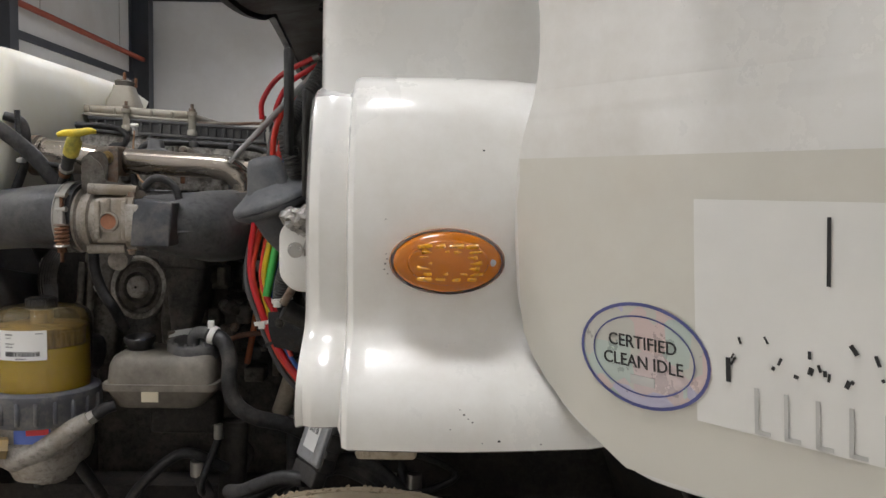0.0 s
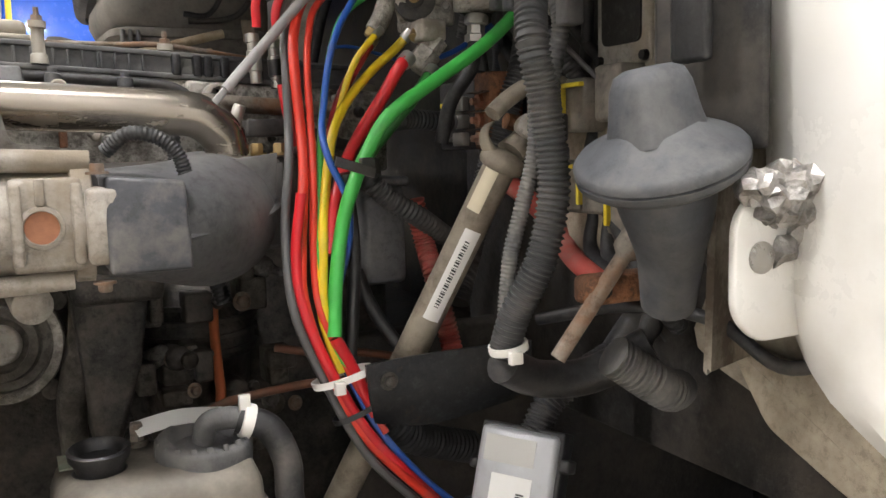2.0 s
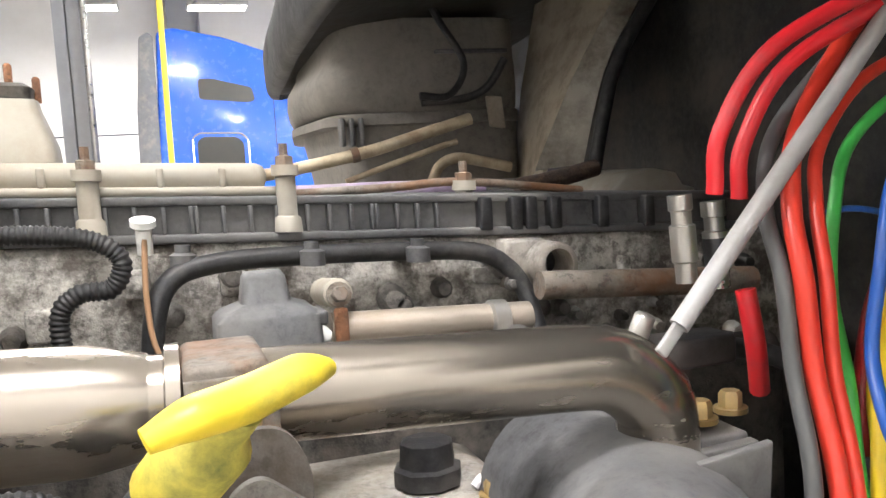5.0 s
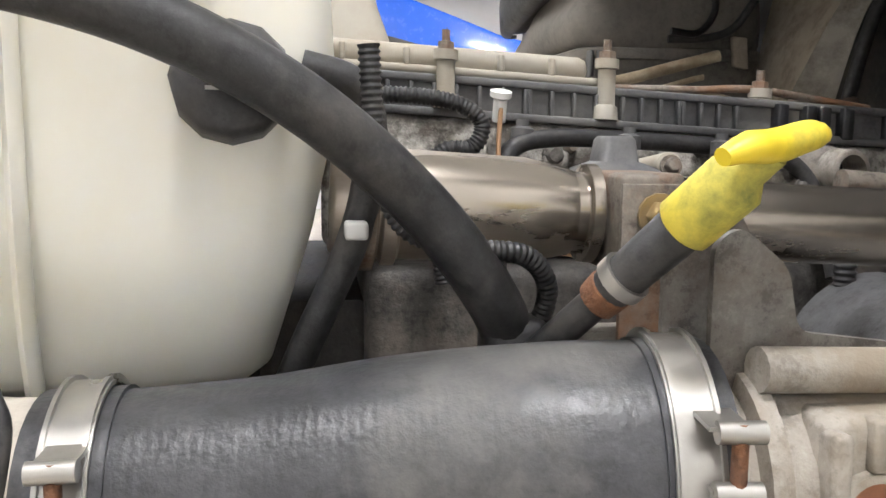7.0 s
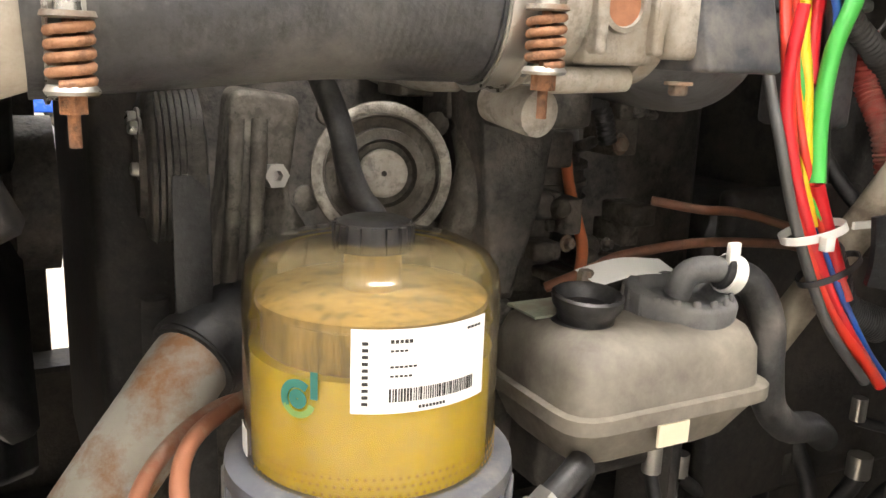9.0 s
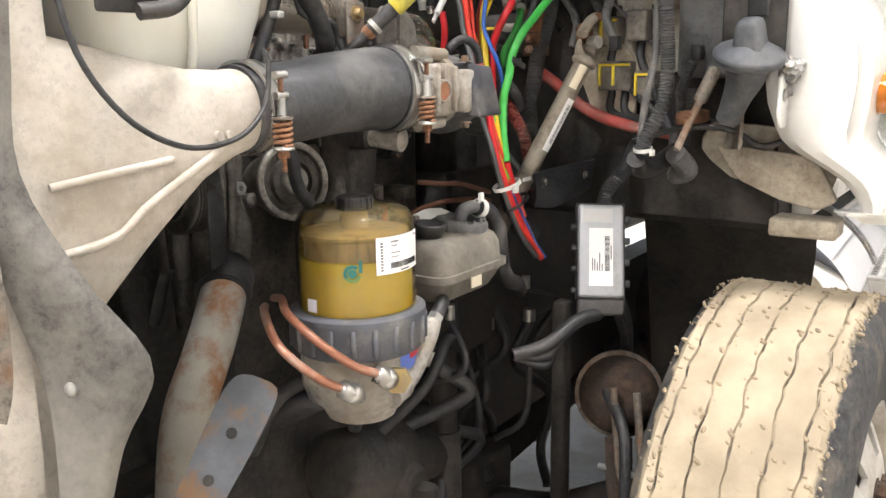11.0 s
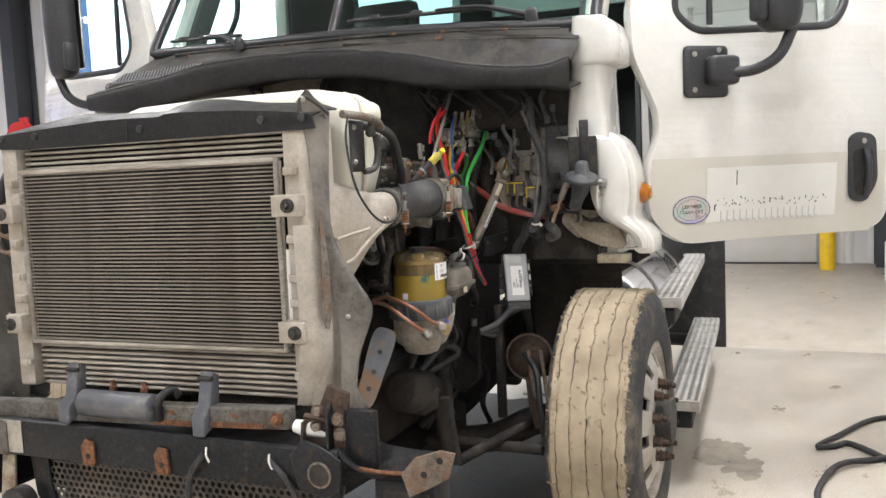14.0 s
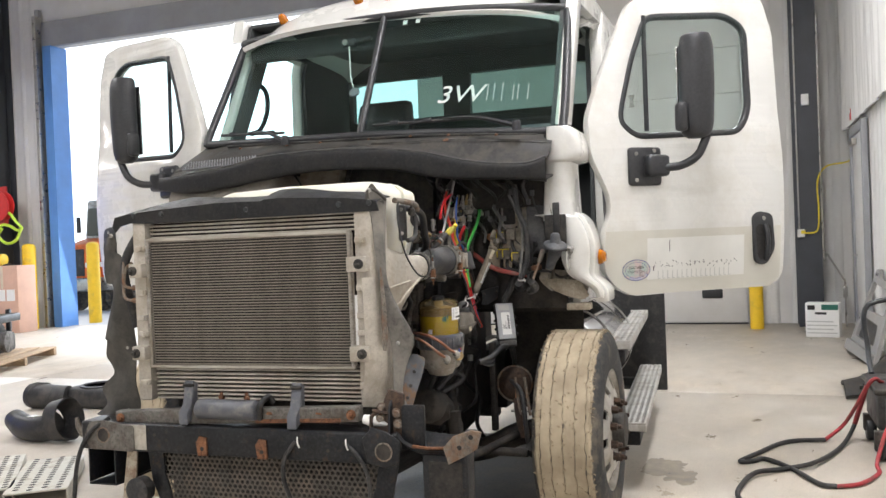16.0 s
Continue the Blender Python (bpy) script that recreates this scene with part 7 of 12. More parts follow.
def intake():
    h = thing("intercooler_hose", "thick grey silicone intercooler hose", "hose", (0.6, -0.66, 1.3))
    P = [(0.452, -0.655, 1.373), (0.5, -0.656, 1.375), (0.56, -0.658, 1.38), (0.63, -0.662, 1.388), (0.7, -0.675, 1.392), (0.763, -0.682, 1.392)]
    part("hose", tube(P, 0.058, 40, 10, radii=[0.0565, 0.0565, 0.0565, 0.059, 0.0625, 0.063]), "hose", h)
    part("end_cuff", tube([P[0], (0.49, -0.6555, 1.3745)], 0.0585, 36), "hose", h, "thicker hose cuff")
    part("end_cuff", tube([(0.73, -0.679, 1.392), P[-1]], 0.0645, 36), "hose", h, "thicker hose cuff")
    band_clamp((0.472, -0.655, 1.375), (1, 0, 0.02), 0.0588, front=(0.02, -1, -0.05))
    band_clamp((0.745, -0.681, 1.392), (1, -0.12, 0), 0.0648, front=(0.05, -1, -0.05))
    t = thing("throttle_valve", "grey cast throttle valve with rust-brown plug", "throttle valve", (0.82, -0.67, 1.32))
    part("body", lathe((0.752, -0.678, 1.387), (1, -0.02, 0), [(0, 0.05), (0.0, 0.062), (0.012, 0.062), (0.014, 0.052), (0.022, 0.05), (0.024, 0.058), (0.034, 0.058), (0.036, 0.05), (0.1, 0.05), (0.102, 0.058), (0.118, 0.058), (0.12, 0.05)], 40), "alu", t)
    b = part("square_boss", box(0.8, 0.862, -0.728, -0.68, 1.345, 1.43, 0.006), "alu", t)
    part("plug_ring", lathe((0.826, -0.727, 1.386), (0, -1, 0), [(0, 0.02), (0.006, 0.019), (0.007, 0.0155), (0.004, 0.0145)], 28, cap=False), "alu", t)
    part("plug", lathe((0.826, -0.727, 1.386), (0, -1, 0), [(0, 0.0152), (0.0045, 0.015), (0.0048, 0.0)], 28), "rust_plug", t, "rust-brown round plug")
    for x in (0.806, 0.856):
        part("rib", box(x - 0.005, x + 0.005, -0.737, -0.72, 1.352, 1.425, 0.003), "alu", t)
    part("rib", box(0.822, 0.83, -0.734, -0.722, 1.405, 1.43, 0.002), "alu", t)
    part("lower_tube", rod((0.78, -0.71, 1.333), (0.85, -0.708, 1.335), 0.0095, 16), "alu", t, "cast lower boss tube")
    part("end_cap", lathe((0.813, -0.646, 1.306), (0.15, -1, -0.1), [(-0.05, 0.017), (0.0, 0.0195), (0.008, 0.019), (0.013, 0.011)], 24), "alu", t)
    part("upper_tube", rod((0.78, -0.705, 1.447), (0.87, -0.7, 1.443), 0.011, 14), "alu", t)
    # bracket plate above with hole
    pl = part("bracket_plate", prism(round_poly([(0.762, 1.505), (0.775, 1.513), (0.8, 1.493), (0.806, 1.462), (0.862, 1.455), (0.867, 1.43), (0.79, 1.415), (0.762, 1.4)], 0.008), "y", -0.694, -0.689), "plate_dusty", t, "dull steel bracket plate")
    part("hole", rod((0.853, -0.6955, 1.443), (0.853, -0.6875, 1.443), 0.004, 12), "void", pl)
    part("upright", prism(round_poly([(0.752, 1.4), (0.752, 1.5), (0.762, 1.52), (0.79, 1.52), (0.8, 1.5), (0.795, 1.45)], 0.01), "y", -0.66, -0.655), "plate_dusty", t, "dull steel upright plate with rust")
    a = thing("throttle_actuator", "dark grey plastic throttle actuator cover", "actuator", (0.92, -0.71, 1.34))
    g = box(0.878, 0.95, -0.765, -0.66, 1.342, 1.43, 0.004)
    for v in g.verts:
        if v.co.z > 1.41 and v.co.y < -0.74:
            v.co.y += 0.02
        if v.co.x > 0.94:
            v.co.z -= 0.006 * (v.co.z > 1.4)
    part("cover", g, "plastic_slate", a, "slate grey cover")
    part("base", box(0.862, 0.89, -0.75, -0.67, 1.35, 1.42, 0.006), "alu", a)
    for x, z in ((0.874, 1.432), (0.874, 1.335)):
        part("bolt", bolt((x, -0.74, z), (0, 0, 1 if z > 1.4 else -1), 0.007, 0.008), "rust_part", a, "rust-tinted bolt head")
    part("conduit", ribbed([(0.885, -0.7, 1.452), (0.905, -0.71, 1.468), (0.93, -0.715, 1.465), (0.948, -0.717, 1.45), (0.955, -0.717, 1.43)], 0.0075, 0.004), "rubber", a, "black corrugated conduit")
    # plastic intake elbow
    e = thing("intake_elbow", "black plastic intake elbow with raised seam", "intake manifold", (1.02, -0.6, 1.3))
    part("elbow", tube([(0.87, -0.67, 1.385), (0.93, -0.66, 1.38), (0.985, -0.615, 1.375), (1.015, -0.54, 1.375), (1.02, -0.44, 1.38)], 0.07, 32, 8, radii=[0.05, 0.06, 0.072, 0.074, 0.072]), "plastic_mid", e)
    part("seam", tube([(0.95, -0.715, 1.366), (0.99, -0.692, 1.37), (1.04, -0.65, 1.376), (1.075, -0.6, 1.384), (1.092, -0.54, 1.39)], 0.004, 6), "plastic_mid", e)
    part("mount_flange", box(1.02, 1.097, -0.55, -0.44, 1.428, 1.44, 0.003), "plastic_mid", e)
    part("mount_wall", box(1.068, 1.096, -0.545, -0.42, 1.33, 1.436, 0.006), "plastic_mid", e)
    part("corner_fin", prism([(1.05, 1.434), (1.097, 1.436), (1.096, 1.385), (1.085, 1.38), (1.078, 1.41)], "y", -0.56, -0.548, 0.002), "plastic_mid", e)
    part("end_fin", prism([(1.0, 1.438), (1.082, 1.447), (1.077, 1.383), (1.066, 1.4), (1.04, 1.422)], "y", -0.592, -0.584, 0.002), "plastic_mid", e, "thin vertical end fin")
    for x, y in ((1.074, -0.53), (1.105, -0.52)):
        part("bolt", bolt((x, y, 1.444), (0, 0, 1), 0.008, 0.012), "brass", e, "brass coloured bolt head")


M["rust_plug"] = mat("rust_brown_plug", (0.3, 0.13, 0.07), 0.8, var=0.2, scale=80)
M["plastic_slate"] = mat("slate_plastic", (0.05, 0.053, 0.062), 0.45, var=0.15, dirt=(0.16, 0.15, 0.14), amount=0.34, dscale=18, bump=0.1)
M["plastic_mid"] = mat("dusty_grey_black_plastic", (0.085, 0.086, 0.09), 0.5, var=0.2, dirt=(0.17, 0.165, 0.155), amount=0.4, dscale=7, bump=0.15)


def egr():
    p = thing("exhaust_gas_pipe", "brushed steel exhaust gas pipe with heat tint", "pipe", (0.8, -0.544, 1.48))
    zp = lambda x: 1.5046 - 0.049 * (x - 0.8)
    Y = -0.544
    part("pipe", tube([(x, Y, zp(x)) for x in (0.62, 0.7, 0.8, 0.9, 0.97)] + [(1.002, Y, zp(1.002) - 0.003), (1.025, Y + 0.002, zp(1.025) - 0.018), (1.036, Y + 0.006, 1.456), (1.039, Y + 0.01, 1.4)], 0.026, 28, 8), "steel", p)
    part("flange", lathe((0.585, Y, zp(0.585)), (1, 0, -0.049), [(0, 0.03), (0.004, 0.034), (0.03, 0.034), (0.032, 0.038), (0.04, 0.038), (0.042, 0.034), (0.12, 0.033), (0.15, 0.027)], 28), "steel", p, "wider pipe end with flange")
    part("v_band", lathe((0.6, Y, zp(0.6)), (1, 0, -0.049), [(0, 0.036), (0.002, 0.042), (0.012, 0.042), (0.014, 0.036)], 28), "rust_part", p)
    part("bead", lathe((0.742, Y, zp(0.742)), (1, 0, -0.049), [(0, 0.026), (0.001, 0.031), (0.008, 0.0315), (0.01, 0.026)], 28, cap=False), "steel", p, "rolled pipe bead")
    b = part("bracket", box(0.752, 0.793, -0.59, -0.515, 1.473, 1.534, 0.004), "rust_part", p, "folded steel bracket with bolt")
    part("bracket_wing", prism([(0.752, 1.36), (0.77, 1.36), (0.795, 1.47), (0.795, 1.528), (0.752, 1.528)], "y", -0.596, -0.591, 0.001), "rust_part", b)
    part("bolt", bolt((0.774, -0.596, 1.51), (0, -1, 0), 0.009, 0.01), "brass", b, "rusty flange bolt")
    d = thing("oil_dipstick", "yellow plastic oil dipstick handle on its tube", "dipstick", (0.7, -0.66, 1.4))
    ax = Vector((0.46, -0.58, 0.67)).normalized()
    A = Vector((0.769, -0.73, 1.55)) - ax * 0.135
    part("tube", rod(A - ax * 0.09, A + ax * 0.05, 0.0085, 14), "rubber", d, "dark dipstick tube")
    part("collar", lathe(A + ax * 0.02, ax, [(0, 0.011), (0.01, 0.012), (0.012, 0.009)], 16), "rust", d)
    part("ring", lathe(A + ax * 0.036, ax, [(0, 0.0115), (0.0, 0.0135), (0.007, 0.0135), (0.007, 0.0115)], 18, cap=False), "zinc", d)
    part("sleeve", lathe(A + ax * 0.03, ax, [(0, 0.011), (0.05, 0.012), (0.052, 0.01)], 18), "rubber", d)
    part("grip", lathe(A + ax * 0.078, ax, [(0, 0.011), (0.003, 0.0145), (0.035, 0.0145), (0.042, 0.009), (0.055, 0.0085)], 20), "yellow_stained", d, "yellow ribbed plug with dark stain")
    c = A + ax * 0.135
    side = Vector((0.87, 0.46, 0.1)).normalized()
    bm = bmesh.new()
    tube([c - side * 0.033 - ax * 0.002, c - side * 0.02 + ax * 0.002, c, c + side * 0.02 + ax * 0.004, c + side * 0.033 + ax * 0.001], 0.009, 14, 5, bm, flat=0.8, radii=[0.005, 0.0085, 0.0095, 0.0085, 0.0045])
    part("t_handle", bm, "yellow_plastic", d, "yellow T handle")
    r = thing("prop_rod", "grey painted steel tube slanting across the engine", "rod", (1.03, -0.576, 1.52))
    q = Vector((1.03, -0.576, 1.52))
    dv = Vector((0.2, 0.012, 0.216)).normalized()
    part("tube", rod(q, q + dv * 0.42, 0.0062, 16), "rod", r)
    part("flat_end", box(-0.004, 0.004, -0.002, 0.002, -0.02, 0.004, 0.001, m=Matrix.Translation(q) @ Vector((0, 0, 1)).rotation_difference(dv).to_matrix().to_4x4()), "rod", r)


def filter_unit():
    c = Vector((0.669, -0.668, 0))
    f = thing("fuel_filter", "fuel filter with amber clear bowl, yellow fuel and grey collar", "fuel filter", (0.66, -0.645, 0.9))
    U = (0, 0, 1)
    R = 0.0927
    part("bowl", lathe((c.x, c.y, 1.06), U, [(-0.018, R - 0.001), (0.06, R), (0.125, R), (0.14, R * 0.975), (0.15, R * 0.9), (0.157, R * 0.74), (0.159, R * 0.4), (0.159, 0.01)], 56, cap=False), "filter_bowl", f, "smoky clear bowl with domed top")
    part("fuel", lathe((c.x, c.y, 1.06), U, [(-0.016, 0.03), (-0.016, R - 0.0045), (0.084, R - 0.0045), (0.085, 0.03)], 56), "filter_fuel", f, "yellow fuel seen through the bowl")
    part("element", lathe((c.x, c.y, 1.06), U, [(0.08, 0.03), (0.08, R * 0.86), (0.113, R * 0.86), (0.115, R * 0.9), (0.12, R * 0.9), (0.122, R * 0.7), (0.124, 0.03)], 48), "filter_core", f, "brown filter element with end cap")
    part("inner_stem", lathe((c.x, c.y, 1.18), U, [(0, 0.022), (0.034, 0.02)], 20), "filter_core", f)
    bm = bmesh.new()
    for i in range(46):
        for j in range(5):
            a = math.pi * (1.05 + 0.9 * (i + (j % 2) * 0.5) / 46)
            p = Vector((c.x + math.cos(a) * (R + 0.0002), c.y + math.sin(a) * (R + 0.0002), 1.055 + j * 0.0062))
            lathe(p, (math.cos(a), math.sin(a), 0), [(0, 0.0011), (0.0004, 0.0011)], 6, bm)
    part("mesh_dot", bm, "filter_dots", f)["kind"] = "stuff"
    part("top_nut", lathe((c.x, c.y, 1.212), U, [(0, 0.0275), (0.006, 0.028), (0.02, 0.0265), (0.022, 0.022), (0.022, 0.01)], 16), "plastic", f, "black ribbed top nut")
    bm = bmesh.new()
    for i in range(16):
        a = 2 * math.pi * i / 16
        box(-0.0022, 0.0022, 0.026, 0.0295, 0.001, 0.019, 0, bm, Matrix.Translation((c.x, c.y, 1.212)) @ pose(0, 0, 0, 0, 0, math.degrees(a)))
    part("nut_rib", bm, "plastic", f)
    col = part("collar", lathe((c.x, c.y, 0.996), U, [(0, 0.1), (0.005, 0.104), (0.04, 0.104), (0.052, 0.108), (0.062, 0.107), (0.066, 0.1), (0.066, 0.092)], 56), "collar_grey", f, "grey plastic threaded collar")
    for i in range(20):
        a = 2 * math.pi * i / 20
        part("collar_rib", box(-0.004, 0.004, 0.1, 0.1095, 0.008, 0.052, 0.002, m=Matrix.Translation((c.x, c.y, 0.996)) @ pose(0, 0, 0, 0, 0, math.degrees(a)), seg=1), "collar_grey", col)
    part("body", lathe((c.x, c.y, 0.88), U, [(0, 0.03), (0.0, 0.055), (0.02, 0.065), (0.035, 0.085), (0.06, 0.093), (0.12, 0.093)], 48), "alu", f, "dull cast filter body")
    part("foot", lathe((c.x + 0.01, c.y, 0.87), U, [(0, 0.035), (0.025, 0.035)], 8), "alu", f)
    # outlet arm to the rear
    part("outlet_arm", tube([(0.64, -0.745, 0.935), (0.7, -0.74, 0.955), (0.755, -0.735, 0.99), (0.785, -0.73, 1.01)], 0.02, 16, radii=[0.027, 0.025, 0.02, 0.015]), "alu", f, "cast outlet arm")
    part("hose_nut", lathe((0.78, -0.731, 1.006), (0.8, 0.1, 0.55), [(0, 0.014), (0.02, 0.014)], 6), "zinc", f, "bright hex fitting")
    part("hose_end", tube([(0.795, -0.729, 1.016), (0.815, -0.727, 1.03), (0.83, -0.72, 1.035)], 0.012, 12), "rubber", f)
    # two copper coloured pipes with fittings
    for k, (e, pth) in enumerate((((0.572, -0.735, 0.957), [(0.572, -0.735, 0.957), (0.555, -0.732, 0.968), (0.525, -0.715, 0.99), (0.503, -0.692, 1.017), (0.5, -0.66, 1.04), (0.53, -0.61, 1.055), (0.58, -0.55, 1.055), (0.63, -0.5, 1.04)]),
                                   ((0.617, -0.765, 0.972), [(0.617, -0.765, 0.972), (0.595, -0.762, 0.986), (0.565, -0.748, 1.003), (0.535, -0.727, 1.033), (0.525, -0.69, 1.058), (0.545, -0.635, 1.072), (0.6, -0.57, 1.07), (0.65, -0.5, 1.05)]))):
        d = (Vector(pth[1]) - Vector(pth[0])).normalized()
        part("fuel_pipe", tube(pth, 0.0066, 14, 8), "copper", f, "copper coloured fuel pipe")
        part("pipe_nut", lathe(Vector(pth[0]) - d * 0.004, d, [(0, 0.0155), (0.024, 0.0155), (0.028, 0.011), (0.03, 0.009)], 6), "zinc", f, "bright hex pipe nut")
        part("elbow_fitting", lathe(Vector(pth[0]), Vector((0.55, 0.25, -0.3)), [(-0.012, 0.012), (-0.008, 0.016), (0.012, 0.016), (0.016, 0.012), (0.05, 0.012)], 12), "zinc", f)
    part("hex_union", lathe((0.645, -0.765, 0.962), (-0.6, -0.35, 0.1), [(0, 0.021), (0.015, 0.021)], 6), "brass", f, "brass hex union")
    # stickers
    lab = cyl_label(f, c, R, 198, 272, 1.126, 1.182)
    small = cyl_patch(f, c, R + 0.0006, 168, 180, 1.068, 1.088, "label", "label", "small worn paper label")
    # green printed mark on the bowl
    mk = lambda a, z: panel_pose((c.x + math.cos(radians(a)) * (R + 0.0008), c.y + math.sin(radians(a)) * (R + 0.0008), z), (-math.sin(radians(a)), math.cos(radians(a)), 0), (0, 0, 1))
    def dots(name, r0, w, a0, a1, mt):
        bm = bmesh.new()
        for i in range(18):
            t = radians(a0 + (a1 - a0) * i / 17)
            plate(mk(217 + math.degrees(r0 * math.cos(t) / R), 1.131 + r0 * math.sin(t)) @ pose(0, 0, 0, 0, 0, math.degrees(t)), -w, w, -0.0018, 0.0018, 0, 0.0004, bm=bm)
        part(name, bm, mt, f, "green printed mark")["kind"] = "stuff"
    dots("printed_mark", 0.0105, 0.0028, 60, 205, "ink_green")
    dots("printed_mark", 0.0108, 0.0022, 215, 335, "ink_olive")
    dots("printed_mark", 0.0035, 0.003, 0, 360, "ink_green")
    bm = bmesh.new()
    for i in range(7):
        plate(mk(217 + math.degrees(0.012 / R), 1.134 + i * 0.0026), -0.0026, 0.0026, -0.0015, 0.0015, 0, 0.0004, bm=bm)
    part("printed_mark", bm, "ink_green", f, "green printed mark")["kind"] = "stuff"
    # coloured maker plate on the body
    cyl_patch(f, c, 0.0936, 262, 302, 0.968, 1.004, "ink_blue", "maker_plate", "small blue and red maker plate")
    cyl_patch(f, c, 0.0942, 276, 300, 0.984, 1.003, "ink_red", "plate_print", "")


M["filter_dots"] = mat("dark_yellow_mesh", (0.3, 0.17, 0.0), 0.5, var=0.1, bump=0.0)
M["ink_blue"] = mat("blue_print", (0.1, 0.16, 0.5), 0.5, var=0.05, bump=0.0)


def cyl_patch(parent, c, r, a0, a1, z0, z1, mt, name, label, t=0.0006):
    g = [[(c.x + math.cos(radians(a0 + (a1 - a0) * j / 12)) * r, c.y + math.sin(radians(a0 + (a1 - a0) * j / 12)) * r, z0 + (z1 - z0) * i / 2) for j in range(13)] for i in range(3)]
    return part(name, sheet(g, t), mt, parent, label)


def cyl_label(parent, c, r, a0, a1, z0, z1):
    """The big printed label that bends round the bowl."""
    a0, a1 = 239.0, 300.0
    lab = cyl_patch(parent, c, r + 0.0008, a0, a1, z0, z1, "label", "label", "white printed label with bar code")
    bm = bmesh.new()
    def at(u, v, w, h):
        a = a0 + (a1 - a0) * u
        m4 = panel_pose((c.x + math.cos(radians(a)) * (r + 0.0012), c.y + math.sin(radians(a)) * (r + 0.0012), z0 + (z1 - z0) * v), (-math.sin(radians(a)), math.cos(radians(a)), 0), (0, 0, 1))
        plate(m4, -w / 2, w / 2, -h / 2, h / 2, 0, 0.0003, bm=bm)
    rnd = random.Random(5)
    u = 0.25
    while u < 0.87:
        w = rnd.choice((0.0006, 0.0009, 0.0014))
        at(u, 0.22, w, 0.009)
        u += 0.012 + w * 6
    for k, (u0, n) in enumerate(((0.26, 5), (0.26, 4), (0.26, 6), (0.26, 5))):
        v = 0.86 - k * 0.11 - (0.08 if k > 1 else 0)
        for j in range(n):
            at(u0 + j * 0.03, v, 0.0022, 0.0024 if k == 0 else 0.0014)
    for j in range(4):
        at(0.82 + j * 0.035, 0.9, 0.0025, 0.0016)
    for j in range(10):
        at(0.09, 0.12 + j * 0.08, 0.004, 0.0022)
    for j in range(8):
        at(0.45 + j * 0.025, 0.06, 0.0018, 0.002)
    part("print", bm, "ink", lab, "black print and bar code")
    return lab


def reservoir():
    r = thing("steering_fluid_reservoir", "dirty grey plastic fluid reservoir with two caps", "fluid reservoir", (0.92, -0.65, 1.02))
    def rr(x0, x1, y0, y1, z, k):
        return [(a, b, z) for a, b in round_poly([(x0, y0), (x1, y0), (x1, y1), (x0, y1)], k, 4)]
    def shape(secs):
        return rings(bmesh.new(), [rr(*s) for s in secs])
    part("lower_shell", shape([(0.83, 0.985, -0.715, -0.6, 1.028, 0.03), (0.825, 0.995, -0.722, -0.595, 1.034, 0.03), (0.812, 1.02, -0.735, -0.585, 1.066, 0.03)]), "reservoir", r)
    part("seam", shape([(0.806, 1.026, -0.741, -0.579, 1.066, 0.032), (0.806, 1.026, -0.741, -0.579, 1.078, 0.032)]), "reservoir", r, "welded seam rim")
    part("upper_shell", shape([(0.814, 1.018, -0.733, -0.587, 1.078, 0.03), (0.816, 1.016, -0.731, -0.589, 1.11, 0.03), (0.822, 1.01, -0.722, -0.595, 1.126, 0.028), (0.835, 1.0, -0.705, -0.605, 1.134, 0.025)]), "reservoir", r)
    part("filler_neck", lathe((0.862, -0.668, 1.122), (0, -0.08, 1), [(0, 0.034), (0.01, 0.03), (0.014, 0.023), (0.022, 0.025), (0.028, 0.0295), (0.036, 0.0305), (0.038, 0.028), (0.036, 0.024), (0.026, 0.021), (0.024, 0.004)], 32), "plastic", r, "dark open filler cap")
    big = part("filter_cap", lathe((0.965, -0.665, 1.118), (0.05, -0.12, 1), [(0, 0.044), (0.004, 0.05), (0.03, 0.05), (0.034, 0.047), (0.035, 0.038), (0.03, 0.033), (0.024, 0.03), (0.024, 0.008)], 40), "plastic_mid", r, "large dark round cap with sunken centre")
    for k in range(18):
        a = 2 * math.pi * k / 18
        part("cap_rib", box(-0.003, 0.003, 0.048, 0.052, 0.004, 0.03, 0.001, m=Matrix.Translation((0.965, -0.665, 1.118)) @ pose(0, 0, 0, 6, 3, math.degrees(a)), seg=1), "plastic_mid", big)
    for i in range(4):
        a = i * math.pi / 2 + 0.5
        part("lug", box(-0.006, 0.006, 0.043, 0.05, 0.002, 0.018, 0.002, m=Matrix.Translation((0.965, -0.665, 1.122)) @ pose(0, 0, 0, 0, 0, math.degrees(a))), "plastic_mid", big)
    part("spout", tube([(0.965, -0.665, 1.145), (0.97, -0.67, 1.165), (0.99, -0.677, 1.17), (1.01, -0.68, 1.165)], 0.012, 14), "plastic_mid", big)
    part("hose", tube([(1.0, -0.68, 1.168), (1.03, -0.69, 1.155), (1.045, -0.7, 1.12), (1.045, -0.705, 1.08), (1.055, -0.705, 1.04), (1.09, -0.7, 1.01), (1.15, -0.68, 0.99), (1.2, -0.66, 0.96)], 0.0155, 16), "rubber", r, "black rubber return hose")
    part("hose_clamp", lathe((1.003, -0.681, 1.167), (1, -0.15, -0.35), [(0, 0.0165), (0.001, 0.0185), (0.012, 0.0185), (0.013, 0.0165)], 20, cap=False), "white_tie", r, "silver band clamp")
    part("tape_flag", box(1.0, 1.012, -0.69, -0.684, 1.172, 1.195, 0.001), "white_tie", r)
    part("sticker", box(0.888, 0.92, -0.7415, -0.739, 1.046, 1.065), "tag_cream", r, "cream paper sticker")
